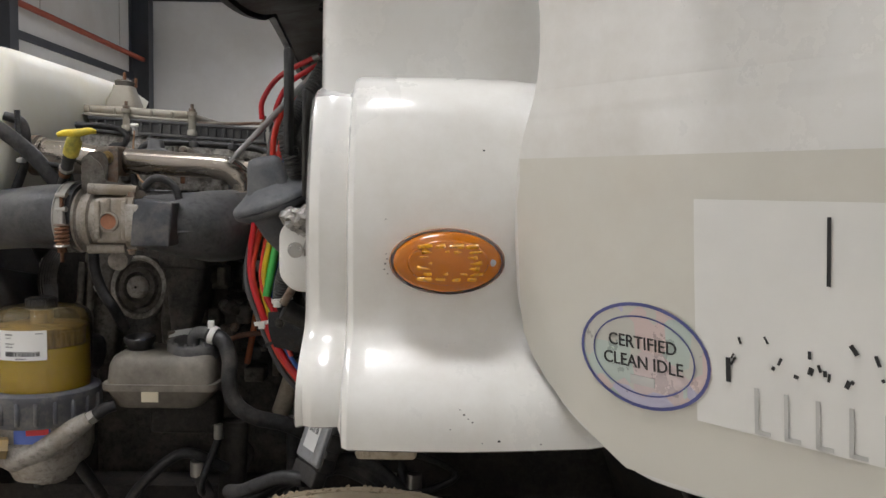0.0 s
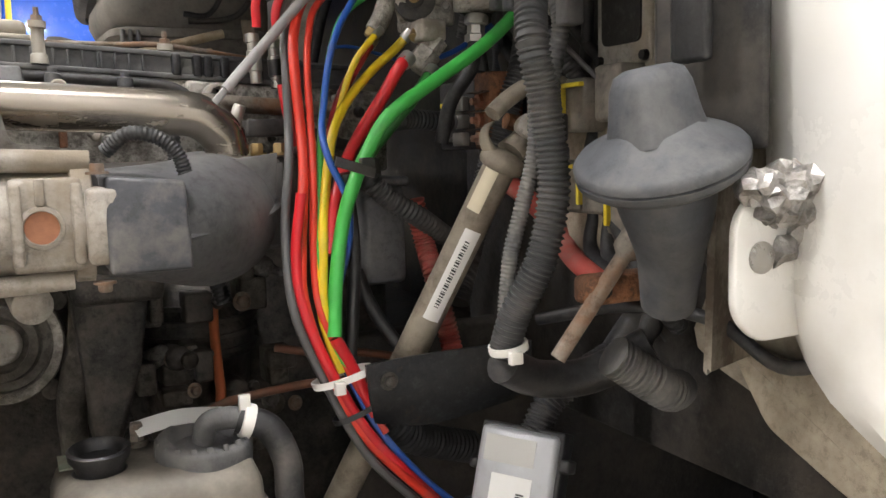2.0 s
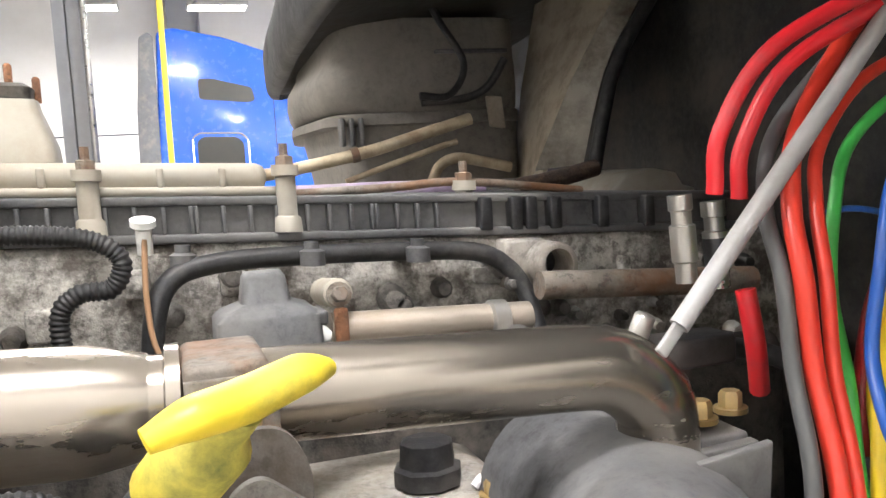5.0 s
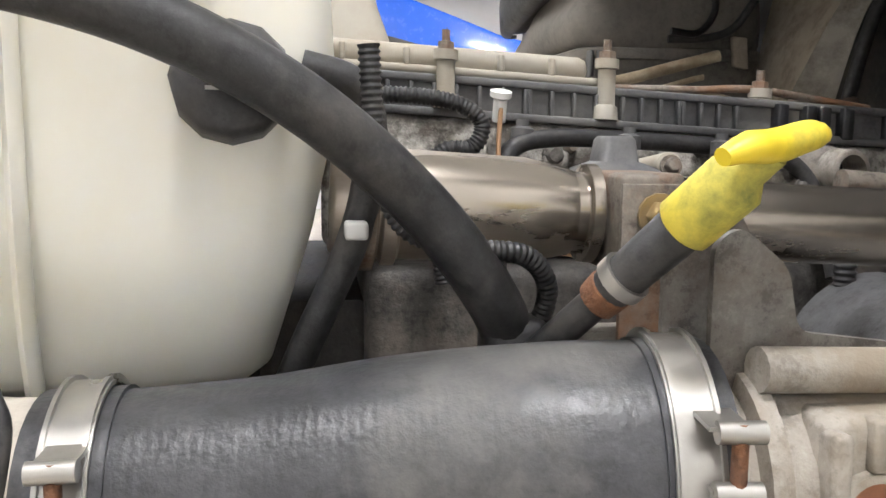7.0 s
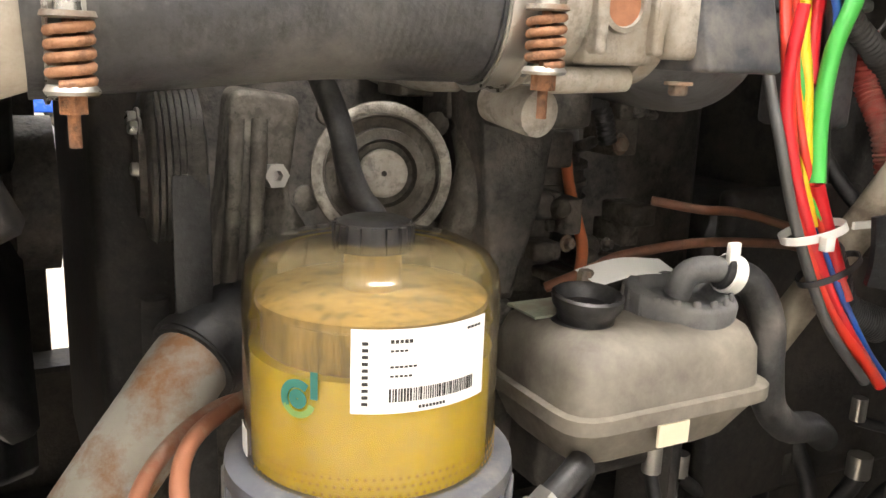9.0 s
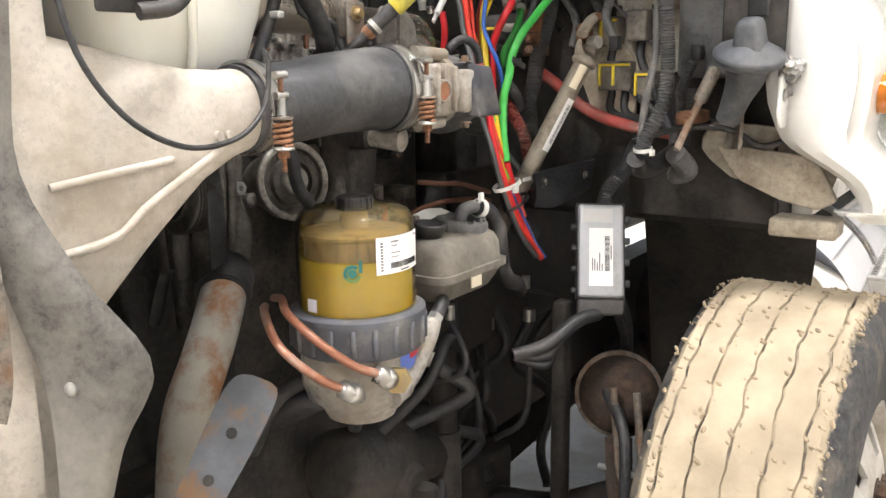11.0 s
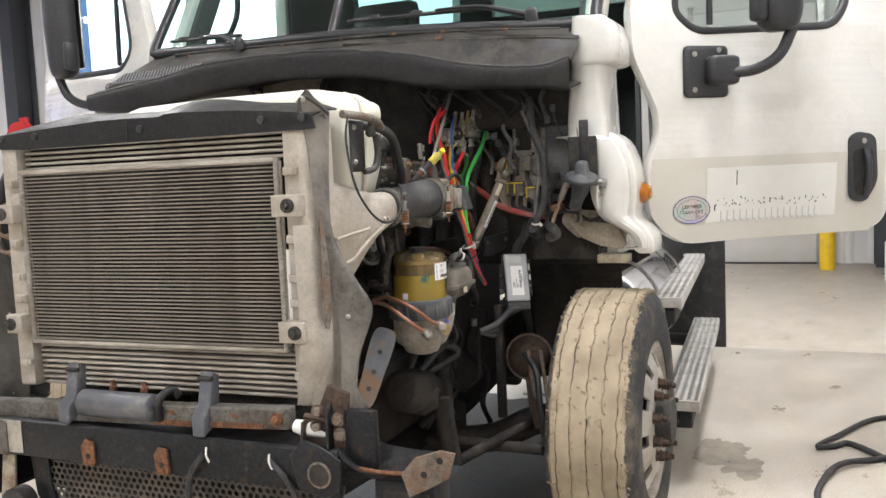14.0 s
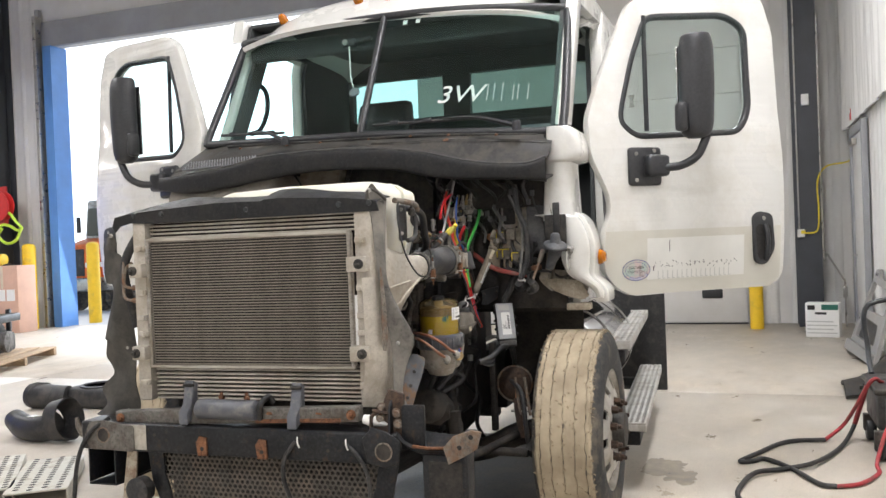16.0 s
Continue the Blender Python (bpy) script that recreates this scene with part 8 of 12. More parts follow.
    part("paper_tag", sheet(smooth_grid([[(0.9, -0.6, 1.158), (0.95, -0.6, 1.165), (1.0, -0.6, 1.16)], [(0.905, -0.63, 1.15), (0.95, -0.635, 1.158), (1.0, -0.63, 1.152)]], 4, 8), 0.0006), "label", r, "loose white paper tag")
    part("warning_plate", box(0.825, 0.875, -0.65, -0.605, 1.134, 1.136), "tag_green", r, "worn green and white caution plate")
    part("drain_bolt", bolt((0.905, -0.61, 1.135), (0, 0, 1), 0.008, 0.02), "rust_part", r)
    part("bracket", box(0.86, 1.0, -0.62, -0.56, 0.95, 1.03, 0.01), "void", r, "black mounting bracket")


M["reservoir"] = mat("dirty_grey_polyethylene", (0.22, 0.2, 0.165), 0.5, var=0.2, scale=10, dirt=(0.06, 0.05, 0.042), amount=0.45, dscale=9, soft=0.2)
M["tag_cream"] = mat("cream_paper", (0.62, 0.56, 0.42), 0.7, var=0.08)
M["tag_green"] = mat("faded_caution_plate", (0.28, 0.33, 0.25), 0.7, var=0.25, scale=40, dirt=DUST, amount=0.5, dscale=30)


def surge_tank():
    t = thing("coolant_tank", "translucent white coolant surge tank behind the radiator", "coolant tank", (0.45, -0.3, 1.42))
    def rr(x0, x1, y0, y1, z, k):
        return [(a, b, z) for a, b in round_poly([(x0, y0), (x1, y0), (x1, y1), (x0, y1)], k, 5)]
    secs = [(0.33, 0.535, -0.575, -0.3, 1.405, 0.05), (0.32, 0.55, -0.595, -0.28, 1.42, 0.05), (0.315, 0.575, -0.605, -0.25, 1.5, 0.045), (0.31, 0.59, -0.61, -0.05, 1.57, 0.045), (0.3, 0.585, -0.61, 0.2, 1.66, 0.045), (0.305, 0.575, -0.6, 0.28, 1.705, 0.05), (0.33, 0.55, -0.56, 0.2, 1.735, 0.06), (0.38, 0.5, -0.48, -0.05, 1.75, 0.05)]
    part("tank", rings(bmesh.new(), [rr(*s) for s in secs]), "tank_poly", t)
    part("moulding_seam", tube([(0.43, -0.6, 1.41), (0.43, -0.612, 1.47), (0.43, -0.617, 1.58), (0.43, -0.615, 1.66), (0.43, -0.6, 1.71), (0.43, -0.55, 1.733)], 0.008, 8, flat=0.6), "tank_poly", t)
    part("side_lobe", lathe((0.5, -0.58, 1.67), (0.7, -0.6, 0), [(-0.03, 0.04), (0.03, 0.04), (0.045, 0.032), (0.05, 0.01)], 20), "tank_poly", t)
    cp = part("cap", lathe((0.535, -0.607, 1.575), (0.1, -1, 0.25), [(0, 0.024), (0.008, 0.03), (0.026, 0.03), (0.03, 0.026), (0.031, 0.005)], 12), "plastic", t, "black pressure cap")
    cm = panel_pose((0.538, -0.6395, 1.583), (1, 0.1, 0.0), (0.0, 0.25, 1))
    bm = bmesh.new()
    for i in range(5):
        plate(cm, -0.012 + 0.002 * (i % 2), 0.012 - 0.002 * (i % 3), 0.011 - i * 0.005, 0.013 - i * 0.005, 0.0, 0.0006, bm=bm)
    part("cap_print", bm, "ink_grey", cp)
    part("vent_hose", tube([(0.57, -0.6, 1.59), (0.6, -0.595, 1.58), (0.608, -0.59, 1.55), (0.6, -0.58, 1.5), (0.57, -0.57, 1.43), (0.55, -0.56, 1.38)], 0.0095, 12), "rubber", t, "black vent hose")
    part("hose_tie", box(0.593, 0.606, -0.603, -0.58, 1.497, 1.507, 0.002), "ink_grey", t)
    h = thing("upper_coolant_hose", "thick black coolant hose over the pipe", "hose", (0.6, -0.55, 1.5))
    part("hose", tube([(0.36, -0.61, 1.63), (0.42, -0.66, 1.625), (0.5, -0.665, 1.605), (0.57, -0.65, 1.57), (0.63, -0.63, 1.52), (0.67, -0.62, 1.47), (0.69, -0.6, 1.43)], 0.015, 16), "rubber", h)
    part("hose_end", box(0.668, 0.705, -0.625, -0.59, 1.415, 1.455, 0.008), "plastic", h)
    part("conduit", ribbed([(0.605, -0.62, 1.6), (0.61, -0.62, 1.54), (0.625, -0.62, 1.505), (0.66, -0.625, 1.495), (0.69, -0.62, 1.49), (0.705, -0.61, 1.47), (0.7, -0.6, 1.44)], 0.006, 0.0035), "rubber", h, "thin black corrugated conduit")
    # bracket beside the tank at the radiator top
    b = thing("hood_latch_bracket", "dark steel bracket with ball stud at the radiator corner", "bracket", (0.3, -0.67, 1.5))
    part("arm", tube([(0.22, -0.66, 1.655), (0.3, -0.68, 1.65), (0.37, -0.69, 1.64), (0.42, -0.68, 1.62)], 0.012, 10), "rust_part", b)
    part("plate", box(0.26, 0.345, -0.662, -0.655, 1.49, 1.64, 0.004), "plastic", b, "black plate with bolts")
    part("ball_stud", lathe((0.34, -0.685, 1.655), (0, 0, -1), [(0, 0.012), (0.01, 0.012), (0.012, 0.006), (0.03, 0.006), (0.034, 0.014), (0.055, 0.016), (0.064, 0.008)], 16), "iron", b)
    part("lever", tube([(0.36, -0.69, 1.6), (0.37, -0.69, 1.54), (0.345, -0.69, 1.5), (0.3, -0.68, 1.49)], 0.01, 8), "plastic", b)
    part("latch_cable", tube([(0.24, -0.67, 1.66), (0.2, -0.68, 1.58), (0.2, -0.7, 1.46), (0.24, -0.72, 1.38), (0.31, -0.73, 1.34), (0.39, -0.73, 1.345), (0.44, -0.725, 1.38), (0.455, -0.72, 1.43), (0.45, -0.715, 1.45)], 0.0035, 8), "rubber", b, "thin black cable loop")
    for z in (1.62, 1.52):
        part("bolt", bolt((0.28, -0.662, z), (0, -1, 0), 0.006, 0.006), "zinc", b)


def engine():
    e = thing("engine", "dusty grey diesel engine block with black valve cover", "engine", (0.95, 0, 0.6))
    part("block", box(0.62, 1.34, -0.3, 0.3, 0.62, 1.44, 0.02), "iron", e, "greasy cast engine block")
    def tilt(bm):
        # the engine sits tail down in the frame
        for v in bm.verts:
            v.co.z -= 0.055 * (v.co.x - 0.86)
        return bm

    def up(name, bm, mt, parent=None, label=""):
        return part(name, tilt(bm), mt, parent or e, label)
    up("head", box(0.58, 1.36, -0.268, 0.28, 1.44, 1.568, 0.008), "head_grey", None, "mottled grey cylinder head")
    # valve cover base with sunken panels between its ribs
    vb = up("cover_base", box(0.6, 1.3, -0.262, 0.28, 1.571, 1.603, 0.005), "plastic_mid", None, "black plastic valve cover base")
    up("cover_flange", box(0.59, 1.31, -0.272, 0.285, 1.567, 1.575, 0.002), "plastic_mid")
    up("cover_flange", box(0.6, 1.3, -0.268, 0.28, 1.598, 1.606, 0.002), "plastic_mid", None, "upper cover flange")
    for x0, x1 in ((0.62, 0.685), (0.706, 0.772), (0.776, 0.842), (0.868, 0.925), (0.929, 0.985)):
        for f in (0.0, 0.333, 0.667, 1.0):
            xr = x0 + (x1 - x0) * f
            up("cover_rib", box(xr - 0.0018, xr + 0.0018, -0.27, -0.26, 1.575, 1.598, 0.0008), "plastic_mid", vb)
    for x in (1.03, 1.06, 1.075, 1.1, 1.15, 1.2):
        up("cover_rib", box(x - 0.006, x + 0.006, -0.276, -0.26, 1.572, 1.603, 0.002), "plastic", vb)
    # pale upper cover with lip and studs
    up("upper_cover", box(0.5, 0.838, -0.255, 0.1, 1.611, 1.634, 0.009), "alu_beige", None, "pale aluminium upper cover")
    up("upper_lip", box(0.49, 0.848, -0.263, 0.108, 1.606, 1.614, 0.003), "alu_beige")
    for x in (0.6, 0.66, 0.75, 0.8):
        up("cover_web", box(x - 0.003, x + 0.003, -0.262, -0.25, 1.613, 1.63, 0.002), "alu_beige")
    for xx, y, zt in ((0.695, -0.272, 1.628), (0.851, -0.268, 1.632), (1.02, -0.245, 1.618)):
        p = up("cover_stud", lathe((xx, y, 1.575), (0, 0, 1), [(0, 0.012), (0.012, 0.011), (0.014, 0.0085), (zt - 1.585, 0.0085), (zt - 1.584, 0.0115), (zt - 1.575, 0.0115)], 18), "alu_beige")
        up("stud_nut", lathe((xx, y, zt), (0, 0, 1), [(0, 0.008), (0.007, 0.008), (0.008, 0.004), (0.018, 0.004)], 6), "rust_part", p)
    # oil separator: tapered cream tower with two rusty posts
    up("oil_separator", rings(bmesh.new(), [[(0.618 + a, -0.07 + b_, z) for a, b_ in round_poly([(-w, -w), (w, -w), (w, w), (-w, w)], 0.012, 4)] for z, w in ((1.63, 0.04), (1.655, 0.038), (1.69, 0.026), (1.7, 0.024))]), "alu_beige", None, "cast oil separator tower")
    up("separator_cap", rings(bmesh.new(), [[(0.618 + a, -0.07 + b_, z) for a, b_ in round_poly([(-w, -w), (w, -w), (w, w), (-w, w)], 0.008, 3)] for z, w in ((1.701, 0.02), (1.712, 0.021), (1.716, 0.015))]), "iron", None, "dark separator cap")
    for dx, dy, h in ((0.0, 0.0, 0.022), (0.022, 0.02, 0.012)):
        up("post", lathe((0.618 + dx, -0.07 + dy, 1.7), (0, 0, 1), [(0, 0.004), (0.012 + h, 0.004), (0.014 + h, 0.002)], 10), "rust", None, "rusty post")
    part("rear_cover", prism([(1.318, 1.55), (1.47, 1.55), (1.47, 1.575), (1.452, 1.58), (1.44, 1.598), (1.405, 1.606), (1.36, 1.6), (1.33, 1.575)], "y", 0.04, 0.2, 0.004), "alu_beige", e, "pale rear cover casting")
    part("rear_bracket", tube([(1.2, 0.05, 1.592), (1.26, 0.05, 1.6), (1.32, 0.05, 1.612)], 0.012, 8), "rust_dark", e, "dark rusty strut")
    # harness along the head
    up("harness", tube([(0.735, -0.33, 1.43), (0.735, -0.325, 1.5), (0.75, -0.31, 1.54), (0.79, -0.3, 1.553), (0.864, -0.29, 1.556), (0.96, -0.285, 1.556), (1.02, -0.285, 1.552), (1.05, -0.29, 1.53), (1.058, -0.31, 1.49), (1.06, -0.33, 1.44)], 0.0085, 12), "rubber", None, "black wiring harness")
    up("harness", ribbed([(0.6, -0.33, 1.578), (0.66, -0.335, 1.58), (0.7, -0.335, 1.575), (0.718, -0.335, 1.56), (0.71, -0.335, 1.54), (0.685, -0.335, 1.535), (0.672, -0.335, 1.51), (0.685, -0.34, 1.42)], 0.0075, 0.004), "rubber", None, "black corrugated harness")
    for x in (0.762, 0.864, 0.955):
        c = up("harness_clip", lathe((x, -0.3, 1.548), (0, 0, 1), [(0, 0.0105), (0.012, 0.0105), (0.014, 0.006), (0.02, 0.006)], 14), "plastic_mid", None, "dark harness clip")
    up("plug", lathe((0.735, -0.33, 1.583), (0, -0.3, 1), [(-0.02, 0.006), (0, 0.006), (0.002, 0.0095), (0.007, 0.0095), (0.008, 0.005)], 14), "label", None, "white plug with a tan lead")
    up("lead", tube([(0.735, -0.332, 1.575), (0.733, -0.335, 1.53), (0.738, -0.34, 1.49), (0.76, -0.36, 1.46), (0.79, -0.38, 1.455)], 0.0022, 8), "w_tan", None, "thin tan lead")
    # port and small castings on the head side
    up("port", lathe((1.079, -0.268, 1.542), (0.05, -1, 0), [(0, 0.021), (0.045, 0.02), (0.047, 0.0175), (0.047, 0.0145), (0.01, 0.0135)], 28, cap=False), "alu", None, "open round port")
    up("port_hole", lathe((1.0795, -0.28, 1.542), (0.05, -1, 0), [(0, 0.0145), (0.001, 0.0145)], 24), "void")
    up("port_flange", box(1.04, 1.082, -0.29, -0.262, 1.518, 1.564, 0.004), "alu")
    for x in (1.046, 1.076):
        up("bolt", bolt((x - 0.002, -0.29, 1.524), (0, -1, 0), 0.005, 0.006), "iron_grey")
    rnd = random.Random(11)
    for i in range(34):
        xx, z = rnd.uniform(0.62, 1.32), rnd.uniform(1.46, 1.555)
        s = rnd.uniform(0.005, 0.015)
        up("casting_boss", lathe((xx, -0.268, z), (0, -1, 0), [(0, s), (rnd.uniform(0.004, 0.012), s * 0.9), (0.014, s * 0.6)], 10), rnd.choice(("iron_grey", "iron_grey", "alu", "iron")))
    for i in range(9):
        xx, z = 0.64 + i * 0.075, rnd.uniform(1.47, 1.53)
        up("casting_rib", box(xx, xx + rnd.uniform(0.01, 0.035), -0.276, -0.262, z, z + rnd.uniform(0.006, 0.03), 0.003), "head_grey")
    part("water_rail", rod((0.86, -0.38, 1.506), (1.02, -0.38, 1.498), 0.0135, 18), "steel", e, "dull steel coolant rail")
    part("rail_end", lathe((0.985, -0.38, 1.499), (1, 0, -0.05), [(0, 0.0135), (0.002, 0.017), (0.014, 0.017), (0.016, 0.0135)], 18), "zinc", e)
    part("rail", rod((1.04, -0.36, 1.52), (1.25, -0.36, 1.505), 0.012, 14), "rust_part", e, "dull rear coolant rail")
    part("strap_boss", lathe((0.866, -0.36, 1.532), (0, -1, 0.1), [(-0.03, 0.011), (0.03, 0.011), (0.032, 0.008)], 16), "alu_beige", e)
    part("bolt", bolt((0.866, -0.392, 1.534), (0, -1, 0.2), 0.0065, 0.008), "rust_part", e)
    part("rust_strap", box(0.861, 0.871, -0.4, -0.393, 1.46, 1.525, 0.002), "rust", e, "rusty strap")
    pc = part("plug_cover", rings(bmesh.new(), [[(0.811 + a, -0.41 + b_, z) for a, b_ in round_poly([(-w, -d_), (w, -d_), (w, d_), (-w, d_)], 0.008, 4)] for z, w, d_ in ((1.495, 0.036, 0.028), (1.528, 0.035, 0.027), (1.533, 0.03, 0.022), (1.538, 0.017, 0.016), (1.555, 0.0145, 0.014), (1.558, 0.012, 0.012))]), "plastic_mid", e, "dark plastic connector cover")
    part("lug", box(0.838, 0.85, -0.435, -0.405, 1.52, 1.53, 0.002), "plastic_mid", pc)
    part("sensor", lathe((1.0, -0.4, 1.475), (0, -0.3, 1), [(0, 0.01), (0.018, 0.01), (0.022, 0.007)], 12), "zinc", e)
    part("sensor", lathe((0.847, -0.4, 1.492), (0, -0.5, 1), [(0, 0.01), (0.012, 0.01), (0.014, 0.008), (0.02, 0.0095), (0.024, 0.006)], 12), "label", e, "pale sensor plug")
    part("spring_sleeve", ribbed([(0.99, -0.45, 1.475), (0.99, -0.45, 1.43), (0.988, -0.45, 1.37)], 0.009, 0.005), "rubber", e)
    cap = part("oil_cap", lathe((0.92, -0.409, 1.39), (0, 0, 1), [(0, 0.026), (0.012, 0.026), (0.014, 0.0215), (0.031, 0.02), (0.033, 0.016)], 8), "plastic", e, "black hexagonal cap")
    part("cap_bead", tube([(0.945, -0.44, 1.392), (0.952, -0.438, 1.397), (0.96, -0.436, 1.394)], 0.0035, 8), "label", cap)
    part("side_casting", box(0.8, 0.985, -0.47, -0.3, 1.31, 1.388, 0.02), "alu", e, "pale intake side casting")
    part("casting_web", tube([(0.83, -0.47, 1.4), (0.86, -0.475, 1.36), (0.875, -0.475, 1.31)], 0.006, 8), "rubber", e, "black lead over the casting")
    for x in (0.835, 0.955):
        part("bolt", bolt((x, -0.455, 1.388), (0, 0, 1), 0.008, 0.01), "brass", e)
    # black connector behind the pipe elbow and its lead
    part("connector", box(1.075, 1.135, -0.49, -0.455, 1.468, 1.49, 0.003), "plastic", e, "black harness connector")
    part("connector_tip", lathe((1.065, -0.47, 1.492), (0.3, -0.2, 0.9), [(0, 0.008), (0.016, 0.008), (0.018, 0.006)], 10), "zinc", e)
    part("connector_lead", tube([(1.13, -0.47, 1.478), (1.165, -0.48, 1.47), (1.2, -0.49, 1.455), (1.24, -0.48, 1.45)], 0.008, 10), "rubber", e)
    # front cover, water pump, pulley, compressor
    part("front_cover", prism([(-0.3, 0.7), (0.3, 0.7), (0.28, 1.4), (-0.25, 1.4)], "x", 0.52, 0.63, 0.015), "void", e)
    PC, PA = Vector((0.775, -0.444, 1.229)), Vector((-0.26, -0.96, 0.11))
    pu = part("pump_body", lathe(PC, PA, [(-0.12, 0.045), (-0.06, 0.06), (-0.03, 0.07), (-0.012, 0.072), (-0.008, 0.068), (-0.008, 0.058), (-0.016, 0.056), (-0.016, 0.046), (-0.004, 0.044), (-0.002, 0.034), (-0.012, 0.031), (-0.012, 0.02)], 40), "pump_cast", e, "greasy round pump housing with ringed face")
    part("pump_rim", lathe(PC - PA * 0.008, PA, [(-0.004, 0.058), (0.0, 0.06), (0.002, 0.067), (0.0, 0.071)], 40, cap=False), "dusty_alu", pu, "dull worn rim")
    part("hub_cap", lathe(PC - PA * 0.012, PA, [(0, 0.0245), (0.012, 0.024), (0.0145, 0.021), (0.013, 0.004), (0.013, 0.002)], 32), "alu", e, "dusty round hub cap")
    part("hub_hole", lathe(PC + PA * 0.0018, PA, [(0, 0.0028), (0.001, 0.0028)], 12), "void", e)
    for a_ in (-50, 40, 130, 200):
        pu_u, pu_v = frame_of(PA)
        part("pump_ear", lathe(PC - PA * 0.03 + (pu_u * math.cos(radians(a_)) + pu_v * math.sin(radians(a_))) * 0.078, PA, [(-0.03, 0.013), (0, 0.013), (0.002, 0.009), (0.002, 0.004)], 14), "pump_cast", pu)
    part("rough_arm", tube([(0.88, -0.44, 1.27), (0.872, -0.46, 1.235), (0.865, -0.46, 1.2), (0.85, -0.45, 1.15), (0.85, -0.44, 1.08)], 0.02, 12, radii=[0.026, 0.022, 0.024, 0.018, 0.016]), "pump_cast", e, "greasy rough cast arm")
    cr = random.Random(77)
    for k in range(46):
        x_, z_ = cr.uniform(0.83, 1.12), cr.uniform(1.02, 1.32)
        y_ = -0.4 - 0.05 * cr.random()
        s_ = cr.uniform(0.006, 0.02)
        if cr.random() < 0.5:
            part("casting_boss", lathe((x_, y_ + 0.05, z_), (cr.uniform(-0.3, 0.3), -1, cr.uniform(-0.2, 0.4)), [(0, s_), (0.05, s_ * 0.9), (0.056, s_ * 0.6), (0.057, s_ * 0.2)], 12), cr.choice(("pump_cast", "iron_grey", "iron")), e)
        else:
            w_, h_ = cr.uniform(0.008, 0.03), cr.uniform(0.01, 0.05)
            part("casting_web", box(x_ - w_, x_ + w_, y_, y_ + 0.06, z_ - h_ * 0.5, z_ + h_ * 0.5, 0.004), cr.choice(("pump_cast", "pump_cast", "iron")), e)
        if k % 4 == 0:
            part("bolt", bolt((x_ + 0.02, y_ - 0.004, z_ + 0.01), (0.2, -1, 0.1), cr.uniform(0.005, 0.009), 0.008), cr.choice(("zinc", "rust_part", "iron_grey")), e)
    part("bracket_casting", prism([(0.85, 1.33), (0.95, 1.33), (0.93, 1.2), (0.9, 1.1), (0.87, 1.1), (0.86, 1.22)], "y", -0.5, -0.36, 0.01), "iron", e, "triangular accessory bracket")
    part("accessory_box", box(0.855, 0.955, -0.54, -0.38, 1.28, 1.34, 0.008), "iron", e)
    part("compressor", lathe((1.03, -0.29, 1.26), (0, 0, -1), [(-0.02, 0.05), (0, 0.075), (0.05, 0.08), (0.055, 0.085), (0.1, 0.085), (0.105, 0.078), (0.2, 0.07)], 28), "iron", e, "dark round air compressor")
    for i in range(4):
        part("compressor_fin", lathe((1.03, -0.29, 1.24 - i * 0.022), (0, 0, -1), [(0, 0.08), (0, 0.09), (0.006, 0.09), (0.006, 0.08)], 28, cap=False), "iron", e)
    al = part("drive_pulley", lathe((0.552, -0.37, 1.235), (1, -0.08, 0), [(0, 0.02), (0.0, 0.05), (0.006, 0.052), (0.008, 0.07), (0.012, 0.074), (0.055, 0.074), (0.06, 0.05)], 36), "iron", e, "dark belt pulley")
    for k in range(7):
        part("pulley_groove", lathe((0.565 + 0.006 * k, -0.371, 1.235), (1, -0.08, 0), [(0, 0.0735), (0.0015, 0.0765), (0.003, 0.0735)], 36, cap=False), "rubber", al)
    for dy, dz in ((-0.03, 0.037), (-0.036, 0.0), (-0.02, 0.045)):
        part("bolt", bolt((0.552, -0.37 + dy, 1.235 + dz), (-1, -0.1, 0.1), 0.007, 0.008), "zinc", al, "bright bolt head")
    part("belt_span", box(0.57, 0.604, -0.447, -0.443, 0.9, 1.235, 0.001), "rubber", al, "ribbed belt run")
    # cast tensioner bracket beside the pulley
    tb = part("tensioner_bracket", prism(round_poly([(0.615, 1.02), (0.7, 1.04), (0.72, 1.16), (0.695, 1.2), (0.71, 1.3), (0.64, 1.31), (0.628, 1.2), (0.61, 1.12)], 0.015), "y", -0.39, -0.34, 0.008), "pump_cast", e, "greasy cast tensioner bracket")
    for x_ in (0.64, 0.663):
        part("rib", tube([(x_, -0.4, 1.28), (x_ - 0.004, -0.405, 1.22), (x_ - 0.012, -0.4, 1.1)], 0.008, 10), "pump_cast", tb)
    part("nut", lathe((0.676, -0.39, 1.223), (0.1, -1, 0.1), [(0, 0.013), (0.018, 0.013), (0.018, 0.006), (0.01, 0.005)], 6), "zinc", tb, "bright hex nut")
    part("lower_arm", tube([(0.66, -0.4, 1.08), (0.61, -0.4, 1.0), (0.56, -0.4, 0.9)], 0.025, 10, flat=0.6), "pump_cast", tb)
    part("drive_belt", tube([(0.56, -0.34, 1.27), (0.58, -0.28, 1.3), (0.58, 0.1, 1.3), (0.58, 0.25, 1.1), (0.58, 0.1, 0.85), (0.58, -0.2, 0.9), (0.57, -0.33, 1.09)], 0.014, 8, flat=0.4), "rubber", e, "black ribbed drive belt")
    # unseen far-side shroud wall, added to block the bright hall behind the radiator
    part("fan_shroud", box(0.25, 0.5, 0.44, 0.455, 0.4, 1.6, 0.004), "void", e, "black fan shroud wall added to block light from the far side")
    part("fan_hub", lathe((0.5, 0.0, 1.15), (-1, 0, 0), [(0, 0.1), (0.05, 0.1), (0.06, 0.08)], 28), "iron", e)
